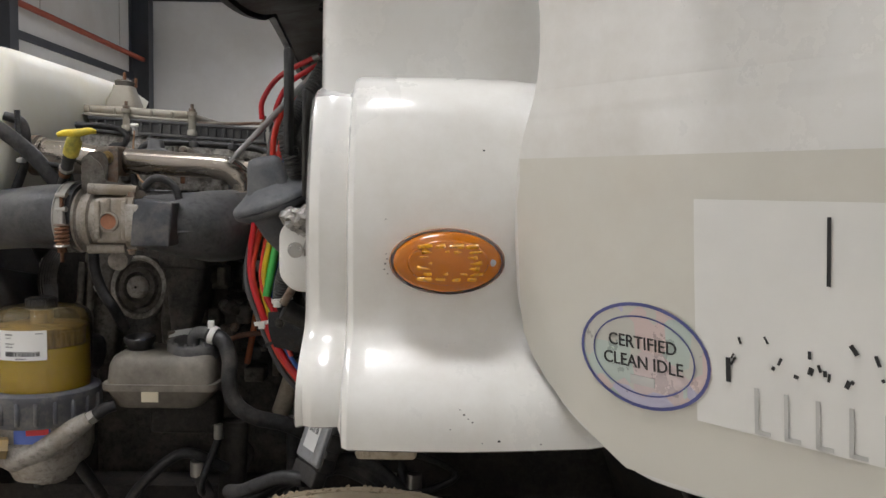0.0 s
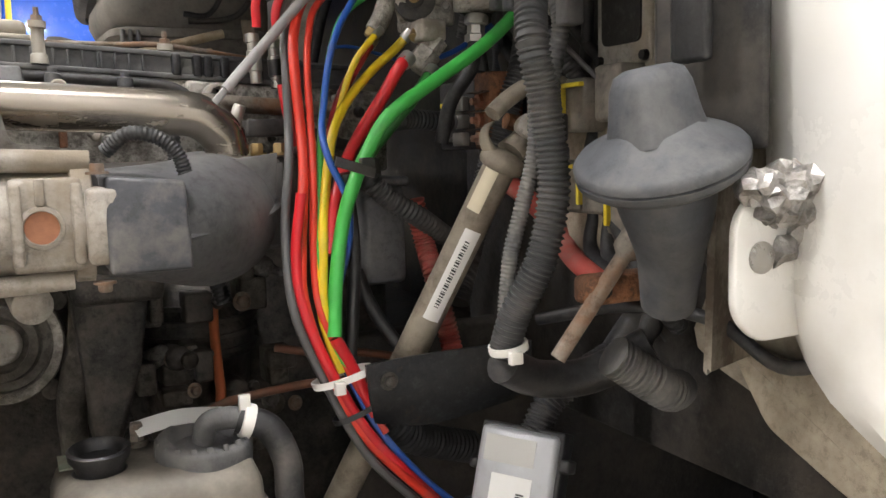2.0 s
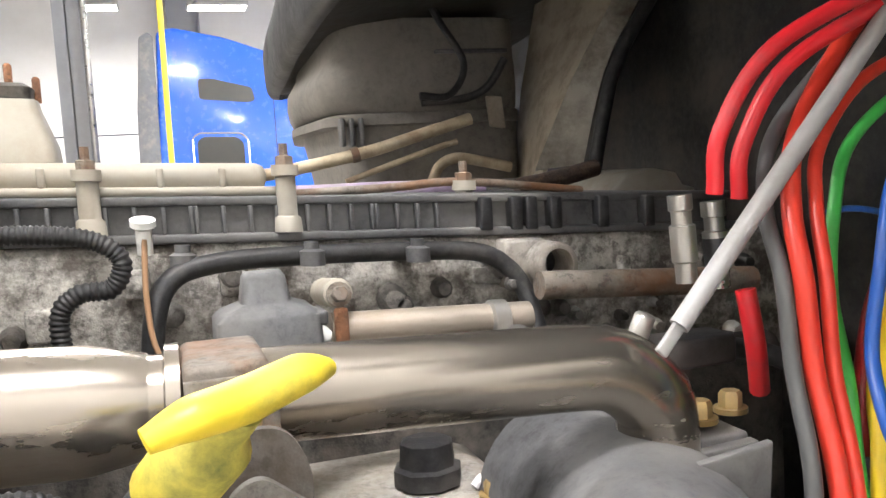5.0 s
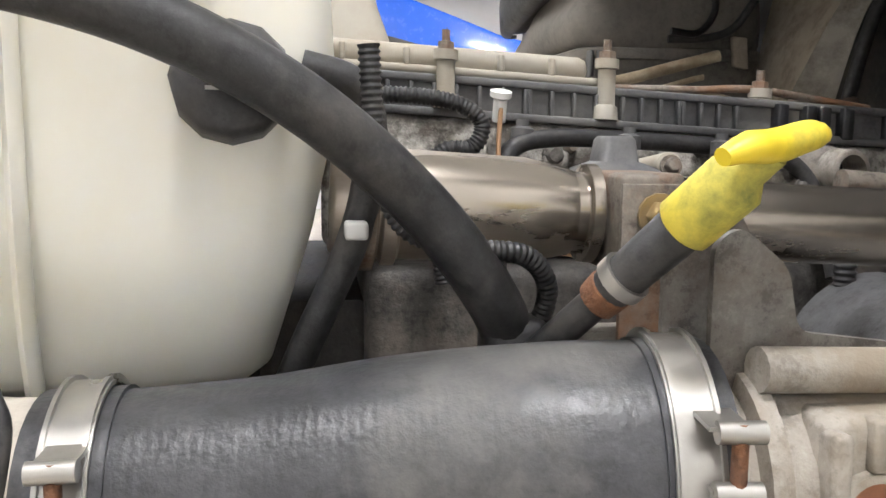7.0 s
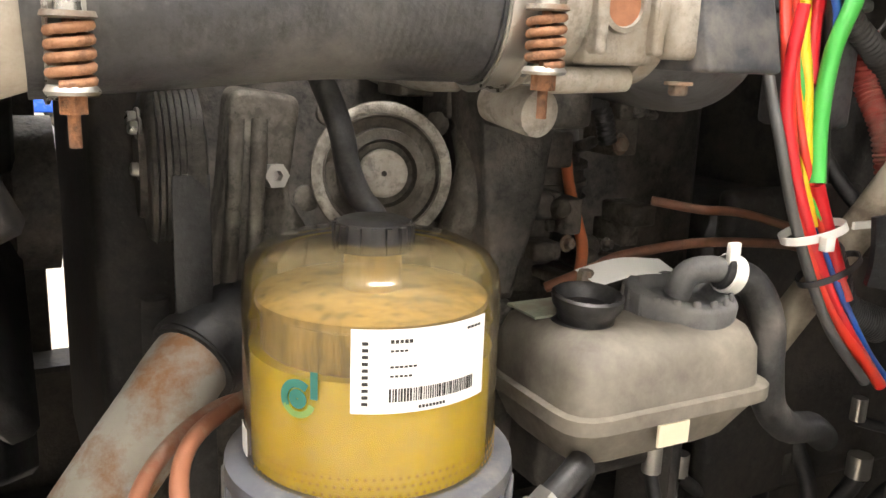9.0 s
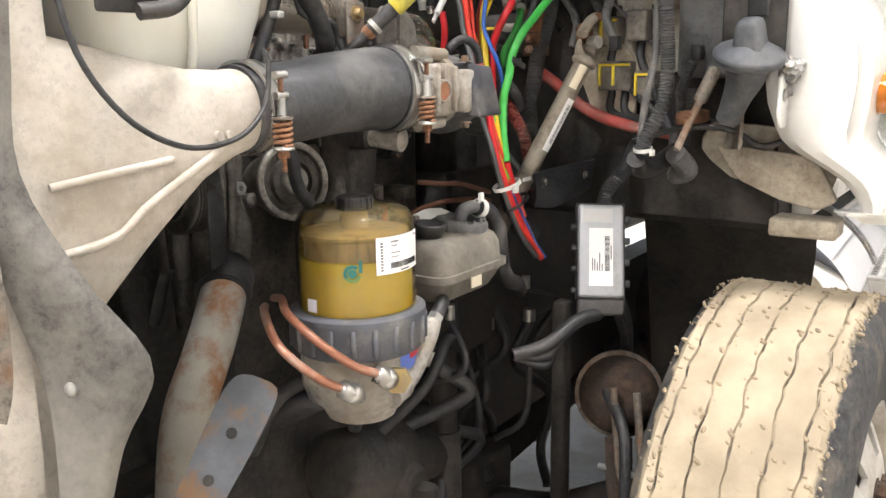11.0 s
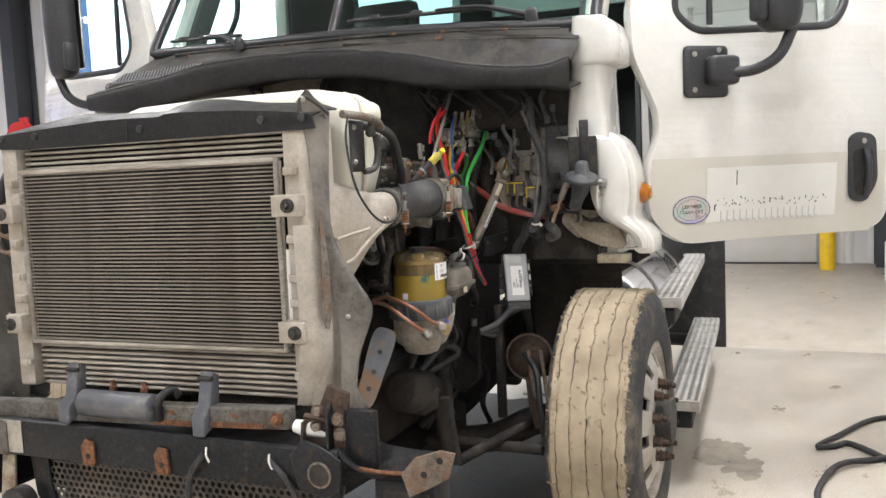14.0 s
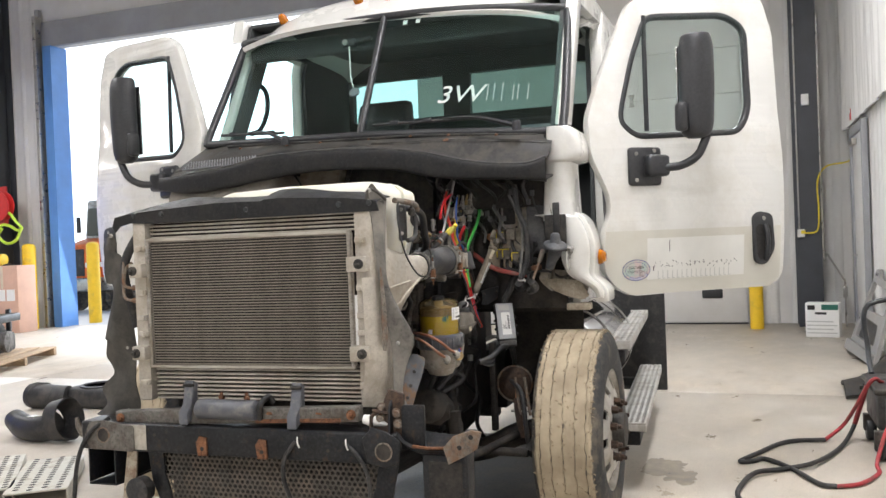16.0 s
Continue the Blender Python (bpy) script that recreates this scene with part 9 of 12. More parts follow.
    for i in range(9):
        a = 2 * math.pi * i / 9
        m = Matrix.Translation((0.42, 0, 1.15)) @ pose(0, 0, 0, math.degrees(a), 0, 0)
        part("fan_blade", box(-0.02, 0.02, -0.05, 0.05, 0.08, 0.36, 0.01, m=m @ pose(0, 0, 0, 0, 0, 25), seg=1), "plastic", e, "black fan blade")
    part("oil_pan", box(0.65, 1.35, -0.26, 0.26, 0.42, 0.62, 0.04), "void", e, "dark oil pan")
    part("radiator_hose", tube([(0.69, -0.46, 1.35), (0.705, -0.5, 1.287), (0.715, -0.5, 1.245), (0.727, -0.5, 1.218), (0.745, -0.5, 1.192), (0.76, -0.47, 1.14)], 0.0115, 16), "rubber", e, "thick black water hose")
    # lower coolant pipe and bracket
    lp = thing("coolant_elbow_pipe", "rust-spotted grey coolant elbow pipe with rubber sleeve", "pipe", (0.5, -0.47, 0.95))
    part("pipe", tube([(0.605, -0.435, 1.072), (0.578, -0.457, 1.06), (0.54, -0.478, 1.02), (0.5, -0.494, 0.975), (0.465, -0.5, 0.925), (0.447, -0.5, 0.87), (0.44, -0.49, 0.78)], 0.038, 28), "rust_pipe", lp)
    part("sleeve", tube([(0.66, -0.38, 1.07), (0.628, -0.415, 1.078), (0.602, -0.438, 1.072), (0.58, -0.456, 1.06)], 0.044, 28), "rubber", lp, "black rubber sleeve")
    part("clamp", lathe((0.592, -0.446, 1.068), (-0.72, -0.5, -0.42), [(0, 0.044), (0, 0.0465), (0.012, 0.0465), (0.012, 0.044)], 28, cap=False), "rubber", lp, "dark band clamp")
    br = thing("slanted_bracket", "bent steel bracket with three holes and flaked paint", "bracket", (0.4, -0.63, 0.8))
    A, B = Vector((0.47, -0.63, 0.965)), Vector((0.315, -0.63, 0.79))
    d = (B - A).normalized()
    s = Vector((0.45, -0.75, -0.35)).normalized()
    part("plate", sheet(smooth_grid([[tuple(A + d * f * (B - A).length + s * (w * k + o) + Vector((0, -1, 0)) * b) for w in (-0.037, 0, 0.037)] for f, k, o, b in ((-0.12, 0.4, 0.004, 0.0), (-0.09, 0.8, 0.002, 0.0), (0.0, 1.0, 0.0, 0.0), (0.25, 1.02, 0.0, 0.0), (0.55, 0.9, 0.0, 0.0), (0.8, 0.85, 0.0, 0.0), (1.0, 0.8, -0.004, 0.0), (1.06, 0.6, -0.008, 0.0))], 24, 7), 0.008), "flaked_steel", br)
    nrm = d.cross(s).normalized()
    if nrm.y > 0:
        nrm = -nrm
    for f in (0.25, 0.55, 0.8):
        q = A + d * f * (B - A).length
        part("hole", lathe(q + nrm * 0.0035, nrm, [(0, 0.008), (0.0015, 0.008)], 14), "void", br)


M["w_tan"] = mat("tan_lead", (0.42, 0.25, 0.14), 0.5, var=0.1)
M["alu_beige"] = mat("dull_beige_aluminium", (0.39, 0.365, 0.31), 0.6, metal=0.1, var=0.15, dirt=(0.3, 0.26, 0.2), amount=0.4, dscale=9)
M["head_grey"] = mat("mottled_head_casting", (0.42, 0.4, 0.365), 0.65, metal=0.15, var=0.4, scale=24, dirt=(0.09, 0.078, 0.066), amount=0.46, dscale=22, bump=0.7, bscale=120, soft=0.07)
M["rust_pipe"] = mat("rust_spotted_pipe", (0.36, 0.34, 0.3), 0.7, metal=0.1, var=0.15, dirt=(0.27, 0.14, 0.07), amount=0.42, dscale=13, soft=0.08)
M["flaked_steel"] = mat("flaked_painted_steel", (0.085, 0.09, 0.1), 0.6, metal=0.0, var=0.3, scale=16, dirt=(0.17, 0.1, 0.055), amount=0.55, dscale=12, soft=0.06)


def wires():
    Z = (1.1201, -0.6755, 1.1946)
    low = [(1.1532, -0.6896, 1.1306), (1.2043, -0.6965, 1.0739), (1.2455, -0.6946, 1.048)]
    defs = [
        ("grey", 0.0052, [(1.2498, -0.5181, 1.7253), (1.1887, -0.5275, 1.6795), (1.1315, -0.538, 1.6291), (1.1073, -0.558, 1.5846), (1.0996, -0.5813, 1.5417), (1.0963, -0.5928, 1.4879), (1.0871, -0.6172, 1.4334), (1.0744, -0.6339, 1.362), (1.0694, -0.6692, 1.2756), (1.095, -0.6766, 1.2001), (1.1399, -0.6894, 1.1054), (1.1982, -0.699, 1.0384)]),
        ("orange_red", 0.0062, [(1.2496, -0.5289, 1.7451), (1.1831, -0.541, 1.6842), (1.1334, -0.5571, 1.6291), (1.1135, -0.5741, 1.5847), (1.1073, -0.5903, 1.5418), (1.1085, -0.5963, 1.4878), (1.1049, -0.6151, 1.4392), (1.0968, -0.633, 1.3913), (1.0849, -0.6554, 1.3308), (1.0823, -0.6684, 1.2805), (1.1044, -0.6761, 1.1999), (1.143, -0.6866, 1.1206), (1.2218, -0.6992, 1.033)]),
        ("red", 0.0062, [(1.0873, -0.6593, 1.4019), (1.0774, -0.6608, 1.3309), (1.0819, -0.6709, 1.2702), (1.1096, -0.68, 1.1947), (1.1532, -0.6893, 1.1154), (1.2301, -0.6947, 1.0278)]),
        ("orange_red", 0.0045, [(1.2896, -0.5395, 1.695), (1.1976, -0.5491, 1.6642), (1.1476, -0.5613, 1.6212), (1.131, -0.5755, 1.5838), (1.1217, -0.593, 1.5398), (1.1208, -0.5988, 1.4867), (1.1163, -0.6155, 1.4431), (1.1094, -0.6325, 1.3911), (1.1009, -0.6498, 1.3304), (1.1, -0.6701, 1.2698), (1.1275, -0.6782, 1.1996), (1.1632, -0.6924, 1.1273)]),
        ("green", 0.0045, [(1.3096, -0.5393, 1.6851), (1.2521, -0.5276, 1.6567), (1.1949, -0.5358, 1.6203), (1.1689, -0.5485, 1.5745), (1.1539, -0.5614, 1.5254), (1.1366, -0.5923, 1.4784), (1.1278, -0.6081, 1.4322), (1.1141, -0.6347, 1.3707), (1.1064, -0.661, 1.3096), (1.1077, -0.6727, 1.2491), (1.1326, -0.6791, 1.1892)]),
        ("blue", 0.0042, [(1.2686, -0.5805, 1.7139), (1.2056, -0.592, 1.654), (1.1637, -0.6027, 1.5988), (1.1412, -0.6147, 1.5508), (1.1326, -0.6155, 1.5005), (1.1223, -0.6348, 1.4664), (1.1255, -0.6498, 1.4335), (1.1428, -0.6524, 1.3908), (1.144, -0.648, 1.34), (1.1238, -0.6565, 1.2797), (1.1204, -0.6682, 1.2202), (1.1529, -0.6876, 1.1377), (1.2044, -0.6912, 1.0689), (1.2456, -0.6942, 1.0276)]),
        ("dark_red", 0.0062, [(1.2207, -0.558, 1.5844), (1.1967, -0.5744, 1.5578), (1.1686, -0.5811, 1.5175), (1.149, -0.5916, 1.4742), (1.1374, -0.6012, 1.432)]),
        ("yellow", 0.0058, [(1.261, -0.5836, 1.5925), (1.2438, -0.5728, 1.5714), (1.2069, -0.5788, 1.5418), (1.1734, -0.5884, 1.5085), (1.1473, -0.608, 1.4745), (1.1328, -0.6208, 1.4323), (1.1208, -0.6341, 1.3809), (1.1105, -0.6546, 1.3302), (1.1043, -0.6689, 1.2697), (1.1202, -0.6734, 1.1997)]),
        ("yellow", 0.0042, [(1.2226, -0.5796, 1.5946), (1.1856, -0.5863, 1.555), (1.163, -0.5881, 1.5046), (1.1454, -0.6034, 1.4635), (1.1293, -0.6255, 1.4223), (1.1099, -0.6489, 1.3406), (1.1, -0.668, 1.2698), (1.117, -0.6756, 1.1997)]),
        ("red", 0.0078, [(1.2423, -0.6166, 1.5571), (1.2277, -0.6213, 1.5452), (1.2087, -0.6104, 1.5103), (1.1782, -0.6087, 1.4658), (1.1525, -0.6221, 1.4291), (1.1322, -0.6352, 1.3806), (1.1201, -0.6492, 1.33)]),
        ("green", 0.0082, [(1.4063, -0.6546, 1.6658), (1.3824, -0.6619, 1.6254), (1.322, -0.6667, 1.5711), (1.2491, -0.6677, 1.5239), (1.1918, -0.6679, 1.4856), (1.167, -0.6598, 1.4454), (1.145, -0.6656, 1.4063), (1.1322, -0.6605, 1.361), (1.1203, -0.6661, 1.3004), (1.1116, -0.679, 1.2418)]),
        ("dark_green", 0.0078, [(1.2732, -0.6186, 1.5429), (1.2472, -0.6298, 1.5152), (1.2147, -0.6346, 1.4827), (1.1855, -0.6306, 1.449), (1.154, -0.6441, 1.4163)]),
        ("red", 0.007, [(1.1116, -0.679, 1.2418), (1.1307, -0.6791, 1.2046), (1.153, -0.6876, 1.148)]),
        ("black", 0.0075, [(1.1436, -0.6463, 1.4216), (1.1546, -0.6374, 1.3398), (1.1421, -0.6566, 1.2587), (1.1328, -0.6646, 1.1995)]),
        ("blue", 0.0035, [(1.4382, -0.5959, 1.6649), (1.4026, -0.5898, 1.6242), (1.331, -0.5809, 1.5741), (1.2798, -0.5718, 1.5541)]),
        ("blue", 0.0022, [(1.3014, -0.5402, 1.5485), (1.251, -0.5393, 1.564), (1.1987, -0.538, 1.5763), (1.1676, -0.5353, 1.5743)]),
        ("red", 0.0055, [(1.1978, -0.5756, 1.7233), (1.1165, -0.5598, 1.6832), (1.0792, -0.5548, 1.6337), (1.0761, -0.5501, 1.5944)]),
        ("red", 0.0055, [(1.2082, -0.5642, 1.7138), (1.1372, -0.5474, 1.6737), (1.1056, -0.5407, 1.624), (1.1034, -0.538, 1.5894)]),
    ]
    names = {"grey": "grey", "orange_red": "bright red", "red": "red", "green": "green", "blue": "blue", "dark_red": "dark red", "yellow": "yellow", "dark_green": "dark green", "black": "black"}
    for col, r, p in defs:
        t = thing("air_line", names[col] + " nylon air line in the bundle across the engine", "cable", tuple(p[-1]), "air lines and cables")
        part("tube", tube(p, r, 14, 8), "w_" + col, t)
        e0, e1 = Vector(p[0]), Vector(p[1])
        if e0.z > 1.53:
            part("ferrule", rod(e0, e0 + (e1 - e0).normalized() * 0.014, r * 1.25, 12), "zinc", t, "bright line end ferrule")
    b = thing("cable_tie", "white nylon cable tie round the coloured lines", "cable tie", Z)
    ax = Vector((0.35, -0.25, -0.9)).normalized()
    u, v = frame_of(ax)
    bm = rings(bmesh.new(), [[Vector(Z) + ax * h + (Vector((1, -0.2, 0.25)).normalized() * (0.034 + o) * math.cos(a) + Vector((0.2, 1, 0)).normalized() * (0.019 + o) * math.sin(a)) for a in [2 * math.pi * i / 32 for i in range(32)]] for h, o in ((-0.004, 0), (-0.004, 0.0014), (0.004, 0.0014), (0.004, 0), (-0.004, 0))], cap=False)
    part("strap", bm, "white_tie", b)
    part("head", box(1.1012, 1.1132, -0.7068, -0.6978, 1.1826, 1.1966, 0.001), "white_tie", b)
    part("tail", box(1.1491, 1.1791, -0.6973, -0.6943, 1.199, 1.206, 0, m=None), "white_tie", b)
    b2 = thing("cable_tie", "black nylon cable tie round green and yellow lines", "cable tie", (1.1488, -0.6617, 1.4319))
    part("strap", box(1.113, 1.161, -0.6737, -0.6697, 1.422, 1.433, 0.001, m=Matrix.Translation((1.1382, -0.6674, 1.429)) @ pose(0, 0, 0, 0, 18, 0) @ Matrix.Translation((-1.135, 0.65, -1.427))), "plastic", b2)
    part("head", box(1.1511, 1.1671, -0.6811, -0.6691, 1.4228, 1.4388, 0.002), "plastic", b2)
    b3 = thing("cable_tie", "black nylon cable tie below the white tie", "cable tie", (1.1532, -0.6824, 1.1582))
    bm = rings(bmesh.new(), [[Vector((1.1374, -0.6851, 1.1585)) + ax * h + (Vector((1, -0.2, 0.45)).normalized() * (0.034 + o) * math.cos(a) + Vector((0.2, 1, 0)).normalized() * (0.018 + o) * math.sin(a)) for a in [2 * math.pi * i / 32 for i in range(32)]] for h, o in ((-0.003, 0), (-0.003, 0.0014), (0.003, 0.0014), (0.003, 0), (-0.003, 0))], cap=False)
    part("strap", bm, "plastic", b3)
    c = thing("corrugated_conduit", "black corrugated conduit below the bundle", "conduit", (1.2051, -0.6458, 1.0998))
    part("sleeve", ribbed([(1.1482, -0.6671, 1.1686), (1.1741, -0.6609, 1.1375), (1.2053, -0.6494, 1.1062), (1.2472, -0.6375, 1.0851), (1.3096, -0.6267, 1.063)], 0.021, 0.007, 18), "rubber", c)
    for k, (x, z) in enumerate(((1.082, 1.583), (1.108, 1.577))):
        q = thing("push_fitting", "bright push-in coupling between red air lines", "fitting", (x, -0.5, z))
        part("sleeve", lathe((x, -0.503, z + 0.01), (0.05, -0.02, -1), [(0, 0.0085), (0.01, 0.0085), (0.011, 0.007), (0.02, 0.007), (0.021, 0.009), (0.045, 0.009), (0.046, 0.0075), (0.06, 0.0075)], 16), "zinc", q)
        if k:
            part("collar", lathe((x + 0.001, -0.504, z - 0.015), (0.05, -0.02, -1), [(0, 0.0092), (0.02, 0.0092)], 16), "plastic", q)
    r = thing("air_line", "red nylon air line end below its coupling", "cable", (1.1206, -0.525, 1.4833), "air lines and cables")
    part("tube", tube([(1.1085, -0.5348, 1.5293), (1.1131, -0.5374, 1.4941), (1.1252, -0.5254, 1.457)], 0.0068, 14), "w_red", r)


def control_module():
    m = thing("control_module", "grey electronic control module with label on black bracket", "control module", (1.25, -0.8, 0.93))
    A, Bv, Cv = Vector((1.245, -0.77, 1.147)), Vector((1.293, -0.848, 1.145)), Vector((1.181, -0.79, 0.97))
    u = (Bv - A)
    v = (Cv - A)
    w, h = u.length, v.length
    u.normalize()
    v = (v - u * v.dot(u)).normalized()
    n = u.cross(v)
    if n.y > 0:
        n = -n
    M4 = Matrix(((u.x, -v.x, n.x, A.x), (u.y, -v.y, n.y, A.y), (u.z, -v.z, n.z, A.z), (0, 0, 0, 1)))
    part("case", plate(M4, 0, w, -h, 0, -0.03, 0, 0.006), "module_grey", m, "light grey metal case")
    part("edge_frame", plate(M4, -0.003, w + 0.004, -h - 0.004, 0.004, -0.036, -0.008, 0.003), "plastic", m, "black plastic frame")
    sticker(m, M4 @ Matrix.Translation((w * 0.5, -h * 0.57, 0.0005)) @ pose(0, 0, 0, 0, 0, 90), h * 0.62, w * 0.52, seed=9)
    part("small_tag", plate(M4, w * 0.1, w * 0.75, -h * 0.2, -h * 0.05, 0.0004, 0.001), "ink_grey", m, "faint printed table")
    for i in range(4):
        part("latch", plate(M4, w + 0.002, w + 0.014, -h * (0.12 + 0.23 * i) - 0.014, -h * (0.12 + 0.23 * i), -0.028, -0.006, 0.003), "plastic", m, "black side latch")
        part("latch", plate(M4, -0.013, -0.001, -h * (0.2 + 0.23 * i) - 0.012, -h * (0.2 + 0.23 * i), -0.028, -0.01, 0.003), "plastic", m, "black side latch")
    part("foot", plate(M4, 0.0, w, -h - 0.035, -h - 0.004, -0.03, -0.004, 0.004), "plastic", m, "black lower connector")
    c0 = M4 @ Vector((w * 0.6, 0.0, -0.02))
    part("cable_boot", ribbed([c0, c0 + Vector((0.02, 0, 0.03)), c0 + Vector((0.05, -0.01, 0.055)), c0 + Vector((0.1, -0.01, 0.075))], 0.017, 0.007, 16), "rubber", m, "ribbed cable boot")
    part("cable", tube([c0 + Vector((0.1, -0.01, 0.075)), (1.42, -0.82, 1.25), (1.44, -0.86, 1.3)], 0.017, 12), "rubber", m)
    lower = M4 @ Vector((w * 0.5, -h - 0.02, -0.02))
    for k, r in enumerate((0.014, 0.011, 0.009)):
        part("cable", tube([lower + Vector((0, 0.01 * k, -0.01)), lower + Vector((0.06, 0.02, 0.02 - 0.01 * k)), lower + Vector((0.13, 0.02, -0.005 - 0.02 * k)), lower + Vector((0.19, 0.02, -0.09 - 0.02 * k)), lower + Vector((0.2, 0.02, -0.2))], r, 12), "rubber", m)
        part("cable", tube([lower + Vector((-0.01, 0.01 * k, -0.01)), lower + Vector((-0.06, 0.02 + 0.02 * k, -0.015 - 0.015 * k)), lower + Vector((-0.13, 0.05, -0.05 - 0.02 * k)), lower + Vector((-0.17, 0.1, -0.07))], r, 12), "rubber", m)
    part("stalk", box(1.19, 1.23, -0.77, -0.74, 0.5, 0.95, 0.006), "void", m, "black upright bracket")


M["module_grey"] = mat("grey_module_case", (0.42, 0.43, 0.45), 0.4, metal=0.3, var=0.08, dirt=(0.3, 0.28, 0.25), amount=0.25, dscale=14)


def firewall():
    f = thing("firewall", "dirty cream firewall panels behind the engine", "firewall", (1.3977, -0.667, 1.209))
    part("panel", box(1.4279, 1.4579, -1.1079, -0.4079, 1.1054, 2.0254, 0.004), "void", f, "near-black firewall sheet")
    part("beige_panel", box(1.4047, 1.4187, -1.0912, -0.7712, 1.4074, 1.7874, 0.004), "paint_dirty", f, "dirty cream firewall plate")
    part("beige_panel", prism(round_poly([(-0.69, 1.41), (-0.715, 1.465), (-0.79, 1.47), (-0.83, 1.42), (-0.82, 1.3), (-0.735, 1.3)], 0.015), "x", 1.398, 1.41, 0.003), "firewall_cream", f, "dirty cream firewall plate behind the shaft")
    rnd = random.Random(41)
    for k in range(26):
        y, z = rnd.uniform(-1.0, -0.5), rnd.uniform(1.35, 1.85)
        x = rnd.uniform(1.3, 1.41)
        if -0.95 < y < -0.85 and z < 1.66:
            continue
        h = thing("firewall_cable", "dusty black cable on the firewall", "cable", (x, y, z), "firewall cables")
        pts = [(x, y, z)]
        dx, dy, dz = rnd.uniform(-0.01, 0.03), rnd.uniform(-0.05, 0.05), rnd.choice((-1, -1, 1)) * rnd.uniform(0.03, 0.07)
        for q in range(4):
            pts.append((min(1.43, max(1.28, pts[-1][0] + dx + rnd.uniform(-0.02, 0.02))), pts[-1][1] + dy + rnd.uniform(-0.03, 0.03), pts[-1][2] + dz + rnd.uniform(-0.02, 0.02)))
        r = rnd.choice((0.003, 0.004, 0.005, 0.008, 0.01))
        part("cable", ribbed(pts, r, 0.005, 10) if r > 0.007 else tube(pts, r, 8, 5), rnd.choice(("rubber", "conduit", "rubber_grey")), h)
        part("plug", box(pts[0][0] - 0.012, pts[0][0] + 0.012, pts[0][1] - 0.01, pts[0][1] + 0.01, pts[0][2] - 0.014, pts[0][2] + 0.014, 0.003), rnd.choice(("plastic", "plastic_mid", "plastic_mid")), h)
    part("insulation", box(1.53, 1.56, -0.35, 1.05, 1.1, 2.0, 0.01), "plastic_dusty", f, "dusty black firewall insulation")
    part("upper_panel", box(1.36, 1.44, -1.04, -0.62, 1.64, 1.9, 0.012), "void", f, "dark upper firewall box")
    part("side_return", sheet(smooth_grid([[(1.3, -1.04, 1.9), (1.44, -1.0, 1.9)], [(1.2793, -1.0792, 1.5144), (1.4377, -1.0078, 1.5037)], [(1.2769, -1.0766, 1.2683), (1.4407, -0.991, 1.2514)]], 6, 4), 0.006), "paint_dirty", f, "dirty cream side return")
    part("mount_frame", prism(round_poly([(-0.775, 1.53), (-0.775, 1.745), (-0.865, 1.745), (-0.865, 1.53)], 0.012), "x", 1.4, 1.44, 0.004), "alu", f, "pale cast bracket frame")
    part("frame_hole", prism(round_poly([(-0.788, 1.552), (-0.788, 1.728), (-0.852, 1.728), (-0.852, 1.552)], 0.01), "x", 1.397, 1.402), "void", f, "dark opening")
    for y, z in ((-0.782, 1.537), (-0.858, 1.537), (-0.782, 1.738), (-0.858, 1.738)):
        part("screw", lathe((1.4, y, z), (-1, 0, 0), [(0, 0.006), (0.006, 0.005)], 10), "void", f)
    # fuse and control box with label
    m = thing("fuse_box", "dark grey fuse box with white label on the firewall", "fuse box", (1.3601, -0.9727, 1.4122))
    part("case", box(1.3491, 1.4191, -1.0239, -0.9239, 1.3951, 1.6451, 0.012), "plastic_mid", m)
    sm = panel_pose((1.3508, -0.9697, 1.5206), (0, 0, -1), (0, -1, 0))
    part("label", plate(sm, -0.1, 0.1, -0.024, 0.024, 0, 0.001), "label", m, "white printed label strip")
    part("label_head", plate(sm, -0.09, -0.062, -0.02, 0.02, 0.001, 0.0014), "label_yellow", m, "yellow warning box")
    bm = bmesh.new()
    rnd = random.Random(8)
    x = -0.02
    while x < 0.07:
        w = rnd.choice((0.001, 0.0016, 0.0024))
        plate(sm, x, x + w, -0.016, -0.004, 0.001, 0.0014, bm=bm)
        x += w + 0.0016
    for k in range(5):
        plate(sm, -0.05 + 0.002 * k, -0.02, 0.014 - k * 0.006, 0.016 - k * 0.006, 0.001, 0.0014, bm=bm)
    part("print", bm, "ink", m)
    text("caution", "CAUTION", 0.009, sm @ Matrix.Translation((-0.076, 0.0, 0.0015)) @ pose(0, 0, 0, 0, 0, 90), "ink", m)
    text("caution", "FUSE COVER", 0.0062, sm @ Matrix.Translation((-0.095, 0.0, 0.0015)) @ pose(0, 0, 0, 0, 0, 90), "ink", m)
    # connectors with yellow locks
    for k, (y, z) in enumerate(((-0.77, 1.49), (-0.83, 1.5), (-0.8, 1.4), (-0.85, 1.38), (-0.77, 1.4))):
        c = thing("connector", "black plug connector with yellow lock on the firewall", "connector", (1.4, y, z), "firewall connectors")
        part("body", box(1.37, 1.44, y - 0.022, y + 0.022, z - 0.03, z + 0.03, 0.005), "plastic_tan", c)
        bm = box(1.364, 1.372, y - 0.02, y + 0.018, z + 0.02, z + 0.025, 0.001)
        box(1.364, 1.372, y + 0.013, y + 0.018, z - 0.02, z + 0.022, 0.001, bm)
        part("lock", bm, "yellow_plastic", c, "yellow lock lever") if k != 1 else None
        part("lead", tube([(1.4, y, z - 0.03), (1.39, y - 0.01, z - 0.08), (1.3587, -0.9177, 1.2936), (1.3379, -0.9291, 1.2551)], 0.009, 10), "rubber", c)
